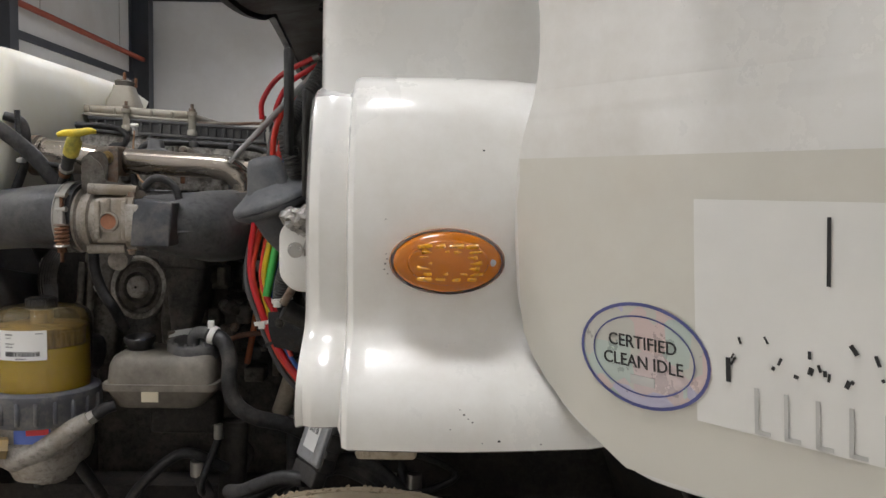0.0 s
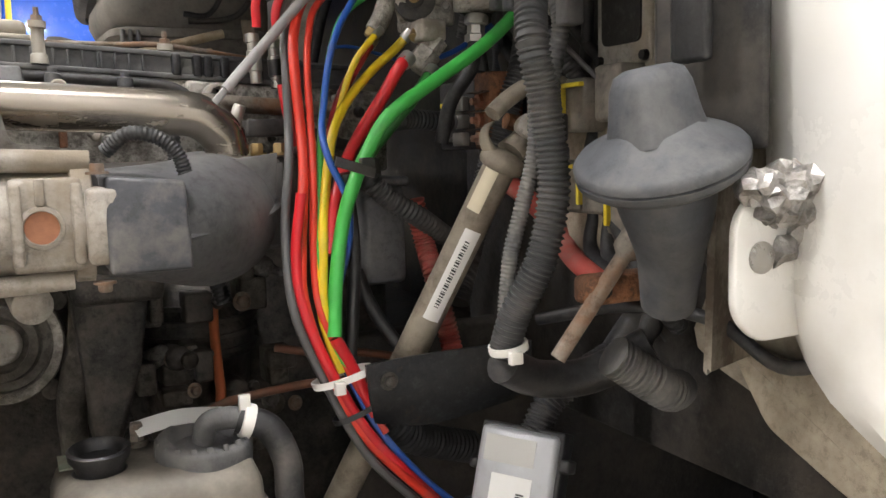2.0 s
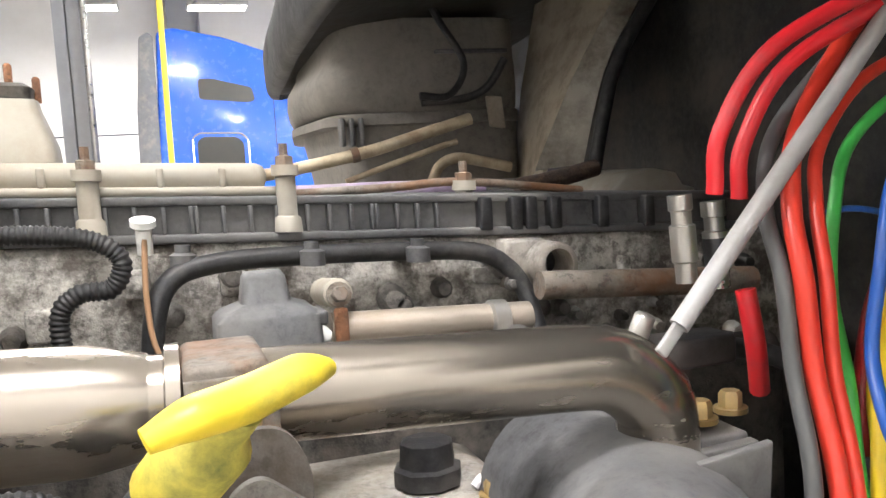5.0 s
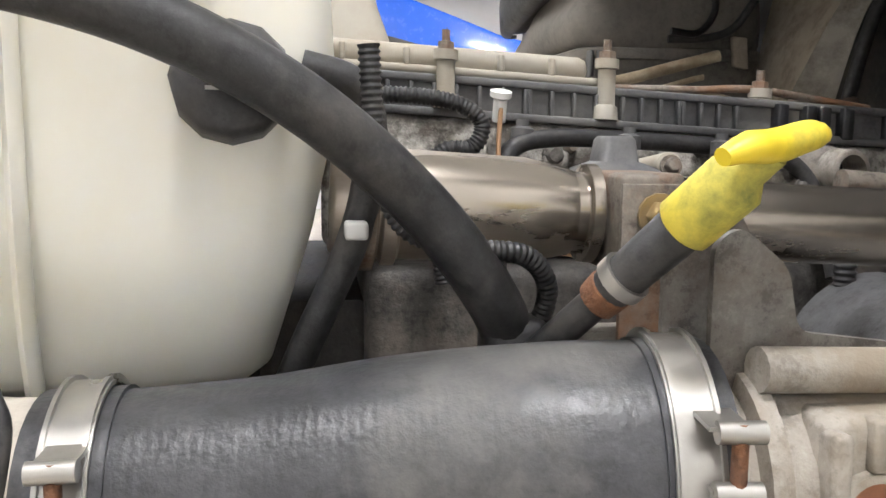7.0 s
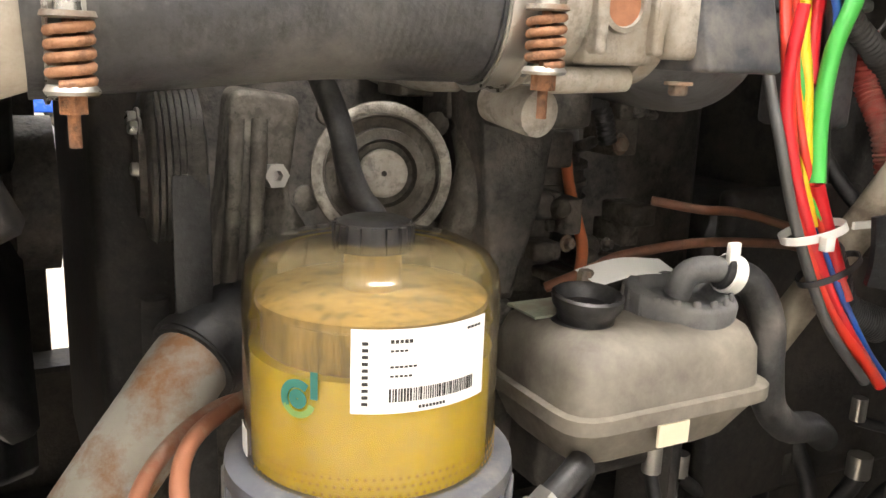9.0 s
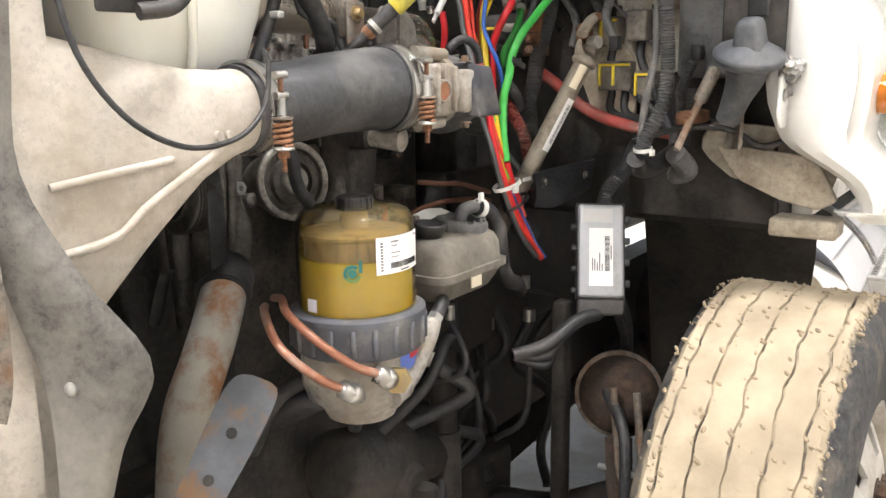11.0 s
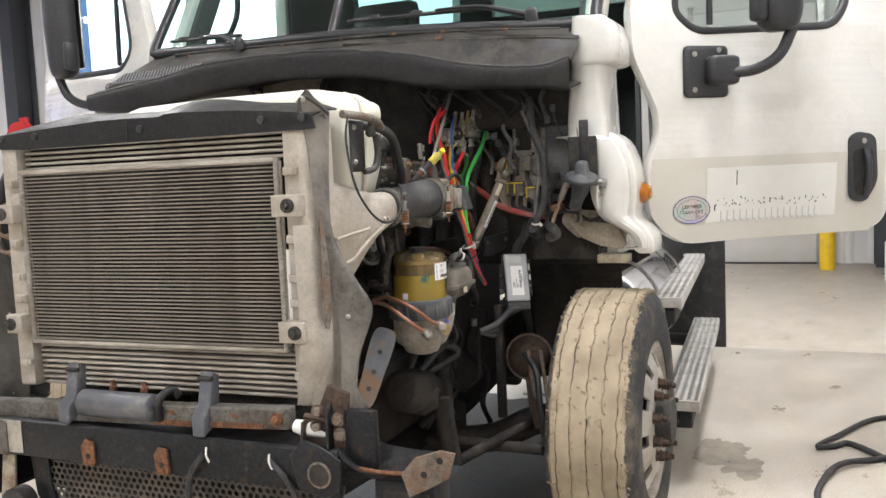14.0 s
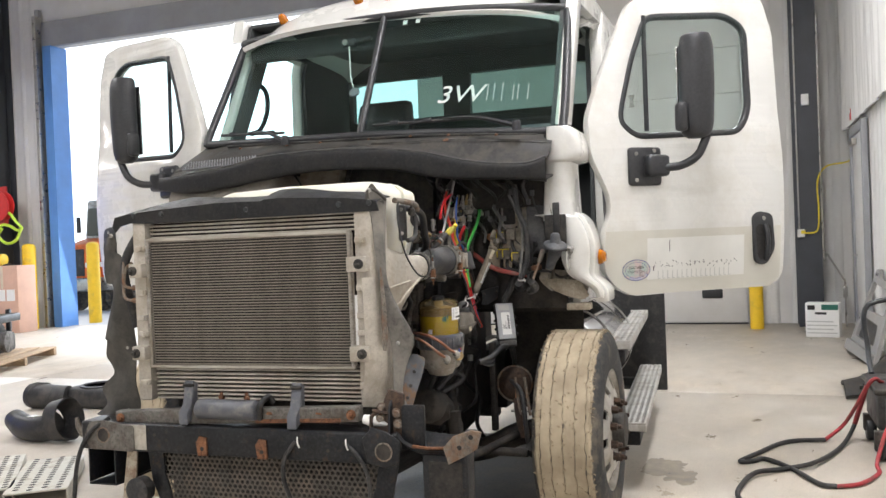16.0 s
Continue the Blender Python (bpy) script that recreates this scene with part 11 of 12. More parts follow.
def air_housing():
    a = thing("air_intake_housing", "large dark dusty air cleaner housing behind the engine", "air cleaner", (1.2, 0.6, 1.62))
    # rounded plan outline, with a bulging waist on the front corner
    def ring(z, o, k):
        return [(x, y, z) for x, y in round_poly([(1.025 - o, 0.37 - o * 0.3), (1.36, 0.37 - o * 0.3), (1.36, 1.1), (1.08 - o, 1.1), (1.01 - o, 0.66)], k, 6)]
    part("shell", rings(bmesh.new(), [ring(z, o, 0.06) for z, o in ((1.722, -0.01), (1.73, 0.006), (1.755, 0.018), (1.78, 0.016), (1.81, -0.002), (1.84, -0.006), (1.875, -0.012))]), "housing_dusty", a)
    part("rim", rings(bmesh.new(), [ring(z, o, 0.05) for z, o in ((1.7, 0.004), (1.702, 0.012), (1.716, 0.012), (1.721, 0.0))]), "housing_dusty", a, "moulded rim of the lower half")
    part("lower_shell", rings(bmesh.new(), [ring(z, o, 0.05) for z, o in ((1.6, -0.03), (1.66, -0.02), (1.7, -0.012))]), "housing_dusty", a)
    for x in (1.035, 1.05, 1.066):
        part("clip", box(x - 0.004, x + 0.004, 0.355, 0.38, 1.668, 1.714, 0.003), "plastic_mid", a, "black clip")
    part("inlet_pipe", tube([(1.18, 0.4, 1.95), (1.2, 0.33, 1.86), (1.23, 0.31, 1.79), (1.2, 0.3, 1.74), (1.15, 0.3, 1.74)], 0.006, 8), "rubber", a, "thin black hose")
    part("panel_seam", box(1.2, 1.33, 0.363, 0.372, 1.815, 1.822, 0.002), "plastic_mid", a)
    part("wire", tube([(1.17, 0.36, 1.735), (1.24, 0.35, 1.738), (1.28, 0.34, 1.755), (1.31, 0.33, 1.8)], 0.007, 8), "rubber", a)
    part("coil_plate", prism(round_poly([(1.288, 1.69), (1.315, 1.686), (1.31, 1.74), (1.283, 1.742)], 0.004), "y", 0.35, 0.362, 0.002), "tag_dusty", a, "dusty cream plate on the hose")
    f = thing("firewall_corner", "dirty cream bulkhead edge with black rubber seal", "bulkhead", (1.36, 0.17, 1.6))
    part("cream_panel", sheet(smooth_grid([[(1.29, 0.185, 1.612), (1.36, 0.165, 1.618)], [(1.33, 0.185, 1.69), (1.383, 0.165, 1.7)], [(1.37, 0.185, 1.765), (1.41, 0.165, 1.772)], [(1.425, 0.185, 1.85), (1.46, 0.165, 1.85)], [(1.47, 0.185, 1.93), (1.51, 0.165, 1.93)]], 10, 5), 0.006), "paint_dirty", f, "dirty cream panel edge")
    part("bulkhead_face", sheet(smooth_grid([[(1.36, 0.42, 1.58), (1.33, 0.3, 1.58), (1.3, 0.19, 1.59)], [(1.37, 0.42, 1.7), (1.355, 0.3, 1.7), (1.345, 0.19, 1.7)], [(1.39, 0.42, 1.8), (1.395, 0.3, 1.8), (1.4, 0.19, 1.8)], [(1.42, 0.42, 1.93), (1.45, 0.3, 1.93), (1.475, 0.19, 1.93)]], 12, 8), 0.006), "tag_dusty", f, "dusty tan bulkhead face")
    part("seal", tube([(1.37, 0.15, 1.605), (1.393, 0.15, 1.7), (1.418, 0.15, 1.772), (1.47, 0.15, 1.85), (1.525, 0.15, 1.93)], 0.011, 10), "rubber", f, "black bulkhead seal")
    h = thing("cream_hose", "cream stained vacuum hose rising to the housing", "hose", (1.0, 0.29, 1.6))
    part("hose", tube([(0.82, 0.3, 1.628), (0.9, 0.3, 1.63), (0.95, 0.29, 1.637), (1.06, 0.285, 1.657), (1.14, 0.28, 1.678), (1.225, 0.28, 1.7)], 0.0095, 12), "cream_hose", h)
    part("hose", tube([(1.02, 0.29, 1.612), (1.09, 0.285, 1.634), (1.17, 0.28, 1.658), (1.2, 0.28, 1.665)], 0.005, 10), "cream_hose", h)
    part("bent_hose", tube([(1.17, 0.33, 1.6), (1.185, 0.33, 1.628), (1.215, 0.33, 1.64), (1.26, 0.33, 1.632), (1.31, 0.33, 1.62)], 0.009, 12), "cream_hose", h)
    part("clip", lathe((1.03, 0.288, 1.651), (1, 0, 0.2), [(0, 0.0095), (0, 0.012), (0.012, 0.012), (0.012, 0.0095)], 14, cap=False), "rust_part", h)
    v = thing("purple_hose", "dull violet silicone hose across the engine", "hose", (1.0, -0.05, 1.6))
    part("hose", tube([(0.5, -0.06, 1.655), (0.55, -0.03, 1.66), (0.62, 0.0, 1.635), (0.72, 0.02, 1.607), (0.9, 0.02, 1.6), (1.02, 0.02, 1.598), (1.14, 0.02, 1.592)], 0.013, 14), "w_purple_pale", v)
    l = thing("rocker_rail", "thin rusty rail over the valve cover", "rail", (0.95, -0.24, 1.605))
    part("rail", tube([(0.86, -0.246, 1.607), (0.95, -0.244, 1.607), (1.02, -0.242, 1.608), (1.15, -0.23, 1.592)], 0.004, 8), "rust_part", l)


M["housing_dusty"] = mat("dusty_brown_black_housing", (0.13, 0.122, 0.11), 0.7, var=0.25, scale=5, dirt=(0.27, 0.245, 0.21), amount=0.52, dscale=4, soft=0.22, bump=0.12)
M["w_purple_pale"] = mat("dull_violet_silicone", (0.36, 0.28, 0.42), 0.5, var=0.12, dirt=(0.3, 0.26, 0.26), amount=0.35, dscale=12)
M["tag_dusty"] = mat("dusty_tan_plate", (0.36, 0.31, 0.24), 0.7, var=0.15, dirt=(0.2, 0.17, 0.13), amount=0.4, dscale=20)
M["cream_hose"] = mat("stained_cream_hose", (0.5, 0.42, 0.29), 0.6, var=0.2, scale=16, dirt=(0.25, 0.18, 0.11), amount=0.4, dscale=14)

intake()
egr()
filter_unit()
reservoir()
surge_tank()
engine()
wires()
control_module()
firewall()
grommet()
air_housing()

# ---- other vehicles ----
def blue_truck():
    t = thing("parked_truck", "bright blue sleeper truck parked further in the hall", "truck", (4, 12, 0))
    y0, y1 = 11.0, 13.3
    side = round_poly([(0.74, 0.93), (0.78, 2.23), (0.86, 3.71), (1.07, 3.75), (1.74, 3.61), (2.54, 3.33), (3.07, 3.13), (3.72, 2.98), (4.12, 2.23), (4.17, 0.93)], 0.08, 4)
    part("body", prism(side, "y", y0, y1, 0.06), "paint_blue", t, "glossy blue sleeper cab")
    part("rear_fairing", prism(round_poly([(0.48, 0.93), (0.54, 2.63), (0.64, 3.63), (0.76, 3.69), (0.82, 3.63), (0.78, 0.93)], 0.05), "y", y0 + 0.01, y1 - 0.01, 0.02), "plastic_grey", t, "dark grey rear fairing")
    for name, pts in (("upper_window", [(1.34, 2.79), (1.34, 3.06), (1.52, 3.06), (2.042, 2.93), (2.078, 2.75), (1.97, 2.73)]), ("lower_window", [(1.268, 1.89), (1.268, 2.23), (1.358, 2.29), (1.79, 2.27), (1.88, 2.19), (1.88, 1.87)])):
        w = part(name, prism(round_poly(pts, 0.05), "y", y0 - 0.012, y0 + 0.01), "glass_dark", t, "dark tinted sleeper window")
        loop = round_poly([(a + (0.06 if a > 1.65 else -0.06), b + (0.05 if b > 2.5 or (b > 2.1 and b < 2.4) else -0.05)) for a, b in pts], 0.06)
        if name == "lower_window":
            part("frame", tube([(a, y0 - 0.012, b) for a, b in loop + loop[:1]], 0.012, 6, 1), "chrome", w, "bright window frame")
    part("side_skirt", box(0.62, 4.12, y0 - 0.03, y0 + 0.2, 0.35, 0.9, 0.03), "paint_blue", t)
    part("seam", box(2.32, 2.33, y0 - 0.004, y0 + 0.01, 0.95, 3.2), "ink", t)
    for x in (1.5, 4.5):
        part("wheel", lathe((x, y0 + 0.05, 0.5), (0, 1, 0), [(0, 0.3), (0, 0.47), (0.03, 0.5), (0.25, 0.5), (0.28, 0.47)], 32), "tyre", t, "black tyre")
    part("hood", prism(round_poly([(4.12, 0.93), (4.12, 2.03), (5.32, 1.83), (5.72, 1.53), (5.77, 0.93)], 0.1), "y", y0 + 0.1, y1 - 0.1, 0.05), "paint_blue", t)
    h = thing("hanging_air_hose", "yellow air hose hanging from the ceiling", "air hose", (0.9, 9.5, 2.0))
    part("hose", tube([(0.92, 9.5, 7.1), (0.915, 9.5, 4.0), (0.9, 9.5, 2.2), (0.9, 9.5, 1.5)], 0.035, 10), "yellow_plastic", h)
    part("ceiling_hook", rod((0.92, 9.5, 7.0), (0.92, 9.5, ZC), 0.05, 10), "zinc", h)
    part("coupling", lathe((0.9, 9.5, 1.5), (0, 0, -1), [(0, 0.04), (0.08, 0.04), (0.09, 0.02), (0.15, 0.02)], 14), "brass", h, "brass coupling")
    bm = box(-0.66, -0.26, 14.0, 14.03, 0, ZC)
    box(-0.66, -0.26, 14.3, 14.33, 0, ZC, bm=bm)
    box(-0.47, -0.45, 14.0, 14.33, 0, ZC, bm=bm)
    solo("column", bm, "wall_grey", "grey steel column in the middle of the hall", "column", "structure")
    part("downpipe", rod((-0.19, 13.95, 0), (-0.19, 13.95, ZC), 0.05, 12), "zinc", None)
    bpy.data.objects["downpipe"].name = "drain_pipe"
    tagged(bpy.data.objects["drain_pipe"], "galvanised drain pipe beside the column", "pipe", "", "structure")


def yard_truck(name, y, x, body, label, orange):
    g = -0.26
    t = thing(name, label, "truck", (x, y, g), "trucks parked in the yard")
    part("cab", prism(round_poly([(y - 0.55, g + 1.0), (y - 0.55, 2.0), (y - 0.42, 3.1), (y + 0.42, 3.1), (y + 0.55, 2.0), (y + 0.55, g + 1.0)], 0.12), "x", x, x + 1.8, 0.06), body, t)
    part("windscreen", prism(round_poly([(y - 0.46, 2.0), (y - 0.37, 2.85), (y + 0.37, 2.85), (y + 0.46, 2.0)], 0.06), "x", x - 0.01, x + 0.01), "glass_dark", t, "dark windscreen")
    part("bonnet", prism(round_poly([(x - 1.0, g + 0.9), (x - 1.0, 1.5), (x - 0.8, 1.75), (x, 1.95), (x, g + 0.9)], 0.1), "y", y - 0.5, y + 0.5, 0.06), "orange" if orange else body, t)
    part("grille", box(x - 1.03, x - 0.99, y - 0.3, y + 0.3, 0.8, 1.6, 0.02), "plastic", t, "dark radiator grille")
    part("bumper", box(x - 1.15, x - 0.95, y - 0.62, y + 0.62, 0.35, 0.75, 0.05), "zinc", t, "steel bumper")
    for s in (-1, 1):
        part("wheel", lathe((x - 0.5, y + s * 0.6, g + 0.48), (0, -s, 0), [(0, 0.28), (0, 0.45), (0.03, 0.48), (0.24, 0.48), (0.26, 0.45)], 28), "tyre", t, "black tyre")
        part("headlight", box(x - 1.04, x - 0.98, y + s * 0.42 - 0.08, y + s * 0.42 + 0.08, 1.05, 1.2, 0.02), "label", t)
        part("mirror", box(x - 0.1, x - 0.02, y + s * 0.72 - 0.07, y + s * 0.72 + 0.07, 2.1, 2.6, 0.03), "plastic", t)


# ---- clutter on the hall floor ----
def perforated_plate(o, d, ln, w):
    """A white perforated step tread lying on the floor."""
    d = Vector((*d, 0)).normalized()
    s = Vector((-d.y, d.x, 0))
    m = Matrix(((d.x, s.x, 0, o[0]), (d.y, s.y, 0, o[1]), (0, 0, 1, 0), (0, 0, 0, 1)))
    t = thing("perforated_step", "white perforated metal step tread lying on the concrete", "step tread", (o[0], o[1], 0), "loose step treads")
    bm = box(0, ln, 0, w, 0.07, 0.082, 0.003, m=m)
    for a in (0, w - 0.01):
        box(0, ln, a, a + 0.01, 0.0, 0.075, 0.002, bm, m)
    part("tread", bm, "plate_cream", t)
    bm = bmesh.new()
    for i in range(int(ln / 0.06)):
        for j in range(4):
            lathe(m @ Vector((0.035 + i * 0.06 + 0.03 * (j % 2), w * (0.16 + 0.225 * j), 0.0815)), (0, 0, 1), [(0, 0.019), (0.0012, 0.019)], 14, bm)
    part("hole", bm, "void", t, "dark round hole")["kind"] = "stuff"
    bm = bmesh.new()
    for i in range(int(ln / 0.06)):
        for j in range(4):
            lathe(m @ Vector((0.035 + i * 0.06 + 0.03 * (j % 2), w * (0.16 + 0.225 * j), 0.0815)), (0, 0, 1), [(0, 0.019), (0.0016, 0.0195), (0.0016, 0.021), (0, 0.023)], 12, bm, cap=False)
    part("raised_rim", bm, "plate_cream", t)["kind"] = "stuff"


def ducts():
    d = thing("air_duct", "black plastic air duct lying on the concrete", "air duct", (3.5, 4.3, 0), "loose air ducts")
    part("tube", tube([(3.5, 4.62, 0.12), (3.48, 4.4, 0.12), (3.52, 4.2, 0.12)], 0.11, 24, 8, radii=[0.12, 0.115, 0.1]), "plastic", d)
    for k in range(3):
        part("ring", lathe((3.5, 4.58 - k * 0.05, 0.12), (0, -1, 0), [(0, 0.118), (0, 0.128), (0.015, 0.128), (0.015, 0.118)], 26, cap=False), "plastic", d)
    part("box_section", box(3.5, 3.95, 3.6, 4.3, 0.0, 0.19, 0.05, m=None), "plastic", d, "flat black plastic chamber")
    part("opening_rim", lathe((3.74, 4.0, 0.185), (0, 0, 1), [(0, 0.2), (0.02, 0.2), (0.02, 0.17), (0.0, 0.165)], 30, cap=False), "plastic", d)
    part("opening", lathe((3.74, 4.0, 0.186), (0, 0, 1), [(0, 0.168), (0.004, 0.168)], 30), "void", d)
    e = thing("air_duct", "black plastic elbow duct with wide open end", "air duct", (2.4, 3.4, 0), "loose air ducts")
    part("elbow", tube([(2.48, 3.78, 0.13), (2.38, 3.58, 0.1), (2.32, 3.38, 0.1), (2.34, 3.22, 0.13)], 0.1, 26, 8, radii=[0.085, 0.1, 0.1, 0.11]), "plastic", e)
    part("flared_end", lathe((2.35, 3.25, 0.16), (0.05, -0.75, 0.12), [(0, 0.11), (0.03, 0.16), (0.16, 0.17), (0.16, 0.16), (0.03, 0.1)], 32, cap=False), "plastic", e, "wide flared open end")
    part("sticker", box(2.3, 2.37, 3.4, 3.47, 0.199, 0.203), "label", e)


def pallet_load():
    p = thing("pallet", "wooden pallet on the concrete", "pallet", (6.5, 8.0, 0))
    m = pose(5.0, 6.8, 0, 0, 0, 24)
    for i in range(6):
        part("deck_board", box(0.0, 2.2, 0.02 + i * 0.24, 0.2 + i * 0.24, 0.1, 0.122, 0.003, m=m), "wood", p)
    for k in (0, 1.05, 2.1):
        part("stringer", box(k, k + 0.09, 0.02, 1.4, 0.0, 0.1, 0.003, m=m), "wood", p)
    e = thing("machine_part", "dark greasy gearbox and frame parts on the pallet", "machine part", (6.6, 7.9, 0.12))
    part("housing", box(1.0, 2.0, 0.5, 1.2, 0.122, 0.4, 0.06, m=m), "iron", e)
    part("beam", box(0.8, 2.05, 0.45, 0.65, 0.55, 0.66, 0.02, m=m), "chassis", e, "black steel beam")
    part("beam", box(0.9, 2.1, 0.8, 0.95, 0.7, 0.8, 0.02, m=m), "iron", e)
    part("bell", lathe(m @ Vector((1.95, 0.9, 0.35)), m.to_3x3() @ Vector((1, 0, 0)), [(-0.1, 0.16), (0, 0.22), (0.1, 0.24), (0.12, 0.2)], 26), "iron", e)
    for x, y in ((1.0, 0.55), (1.9, 0.55), (1.0, 0.88), (1.95, 0.88)):
        part("post", box(x, x + 0.08, y, y + 0.06, 0.3, 0.72, 0.01, m=m), "chassis", e)
    part("flange", lathe(m @ Vector((1.4, 0.4, 0.3)), m.to_3x3() @ Vector((0, -1, 0)), [(-0.1, 0.1), (0, 0.15), (0.04, 0.15), (0.05, 0.05)], 22), "iron_grey", e)
    c = thing("cardboard_box", "large brown cardboard box with white shipping labels", "cardboard box", (9.9, 11.0, 0))
    part("carton", box(9.7, 10.15, 11.22, 12.0, 0.0, 1.3, 0.012), "card", c)
    for y in (11.4, 11.64):
        part("label", box(9.694, 9.699, y - 0.1, y + 0.1, 0.62, 0.84), "label", c)
    part("tape", box(9.696, 9.7, 11.58, 11.64, 0.86, 1.29), "tag_cream", c)
    r = thing("hose_reel", "red hose reel on the column with yellow-green hose", "hose reel", (10.35, 12.2, 2.5))
    part("drum", lathe((10.36, 12.2, 2.5), (-1, 0, 0), [(0, 0.1), (0, 0.31), (0.02, 0.31), (0.03, 0.2), (0.13, 0.2), (0.14, 0.31), (0.16, 0.31), (0.165, 0.08)], 32), "red_reel", r)
    part("bracket", box(10.34, 10.4, 12.1, 12.3, 2.1, 2.9, 0.01), "red_reel", r)
    part("hose", tube([(10.28, 12.2, 2.32), (10.26, 11.95, 2.35), (10.25, 11.75, 2.16), (10.25, 11.62, 2.03), (10.25, 11.75, 2.0), (10.25, 11.9, 2.08), (10.25, 12.1, 2.12), (10.25, 12.25, 2.05)], 0.03, 10), "hiviz", r, "yellow-green air hose")
    part("hose", tube([(10.24, 11.64, 2.0), (10.22, 11.75, 1.8), (10.22, 12.0, 1.74), (10.22, 12.2, 1.9), (10.22, 12.1, 2.05)], 0.03, 10), "hiviz", r, "yellow-green air hose loop")
    w = thing("chain_hoist", "yellow chain hoist resting on the carton", "hoist", (9.9, 11.62, 1.3))
    part("body", lathe((9.85, 11.8, 1.42), (0, 1, 0), [(-0.12, 0.07), (-0.11, 0.11), (0.1, 0.12), (0.12, 0.08)], 22), "yellow", w)
    part("chain", tube([(9.8, 11.66, 1.31), (9.82, 11.56, 1.33), (9.9, 11.48, 1.315), (9.85, 11.36, 1.315)], 0.014, 8), "iron", w)


def door_side():
    b = thing("printed_box", "white printed carton with teal stripe against the column", "box", (9.2, -2.9, 0))
    m = Matrix.Translation((9.2, -2.69, 0)) @ pose(0, 0, 0, 0, 0, -103)
    part("carton", box(0, 0.41, 0, 0.22, 0, 0.45, 0.008, m=m), "label", b)
    part("stripe", box(0.2, 0.4, -0.003, -0.001, 0.36, 0.43, m=m), "ink_green", b, "teal stripe")
    for k in range(4):
        part("text_bar", box(0.02, 0.39 - 0.05 * (k % 2), -0.003, -0.001, 0.05 + k * 0.05, 0.065 + k * 0.05, m=m), "ink_grey", b)
    part("text_bar", box(0.03, 0.12, -0.003, -0.001, 0.36, 0.42, m=m), "ink", b)
    part("text_bar", box(0.12, 0.26, -0.003, -0.001, 0.3, 0.33, m=m), "ink", b)
    # grey inner door panel leaning on the wall, with its window opening
    p = thing("door_trim_panel", "grey plastic inner door panel leaning against the wall", "trim panel", (7.1, -3.15, 0))
    m = panel_pose((7.86, -3.07, 0.012), (-1, -0.1, 0), (0.16, -0.3, 0.94))
    def pierced(out, holes, t0, t1):
        bm = bmesh.new()
        es = []
        for loop in [out] + holes:
            v = [bm.verts.new((x, y, t0)) for x, y in loop]
            es += [bm.edges.new((v[i], v[(i + 1) % len(v)])) for i in range(len(v))]
        bmesh.ops.triangle_fill(bm, edges=es, use_beauty=True)
        ext = bmesh.ops.extrude_face_region(bm, geom=bm.faces[:])
        bmesh.ops.translate(bm, verts=[v for v in ext["geom"] if isinstance(v, bmesh.types.BMVert)], vec=(0, 0, t1 - t0))
        bmesh.ops.recalc_face_normals(bm, faces=bm.faces)
        bmesh.ops.transform(bm, matrix=m, verts=bm.verts)
        return bm
    out = round_poly([(0.0, 0.0), (0.02, 0.16), (0.14, 0.55), (0.24, 0.98), (0.4, 1.0), (0.44, 0.9), (0.9, 0.86), (1.15, 0.72), (1.2, 0.0)], 0.05)
    win = round_poly([(0.22, 0.52), (0.3, 0.86), (0.42, 0.82), (0.88, 0.78), (1.05, 0.66), (1.06, 0.5)], 0.06)
    poc = round_poly([(0.16, 0.2), (0.22, 0.44), (0.95, 0.4), (1.0, 0.16)], 0.05)
    part("panel", pierced(out, [win, poc], -0.02, 0.02), "trim_grey", p)
    part("pocket", pierced(poc, [], -0.03, -0.015), "plastic_clean", p, "dark storage pocket")
    part("foot_ledge", pierced(round_poly([(0.02, 0.02), (0.04, 0.14), (1.14, 0.1), (1.15, 0.0)], 0.03), [], 0.021, 0.07), "trim_grey", p)
    for u, v in ((0.3, 0.93), (0.36, 0.93), (0.12, 0.4), (1.1, 0.6)):
        part("clip_hole", lathe(m @ Vector((u, v, 0.0205)), m.to_3x3() @ Vector((0, 0, 1)), [(0, 0.018), (0.002, 0.016)], 12), "void", p)
    q = thing("step_trim", "black plastic trim piece lying on the concrete", "trim piece", (5.2, -2.9, 0))
    g = [[(5.5, -2.76, 0.03), (5.8, -3.0, 0.05), (6.0, -3.2, 0.2)], [(5.15, -2.75, 0.1), (5.35, -2.95, 0.12), (5.5, -3.15, 0.26)], [(4.88, -2.74, 0.02), (4.98, -2.95, 0.03), (5.05, -3.1, 0.05)]]
    part("trim", sheet(smooth_grid(g, 8, 8), 0.03), "plastic_dusty", q)
    for k in range(4):
        part("pocket", box(5.0 + 0.05 * k, 5.04 + 0.05 * k, -2.98 - 0.03 * k, -2.86 - 0.03 * k, 0.07 + 0.01 * k, 0.1 + 0.012 * k, 0.004), "void", q)
    # charger cart with cables
    c = thing("battery_charger", "dark wheeled battery charger cart on the concrete", "battery charger", (3.2, -2.95, 0))
    part("case", box(2.95, 3.55, -3.25, -2.74, 0.16, 0.42, 0.03), "plastic", c)
    part("lid", box(2.93, 3.57, -3.27, -2.72, 0.4, 0.44, 0.012), "plastic_dusty", c)
    part("front_plate", box(2.94, 2.952, -3.2, -2.78, 0.2, 0.38, 0.003), "plastic_mid", c)
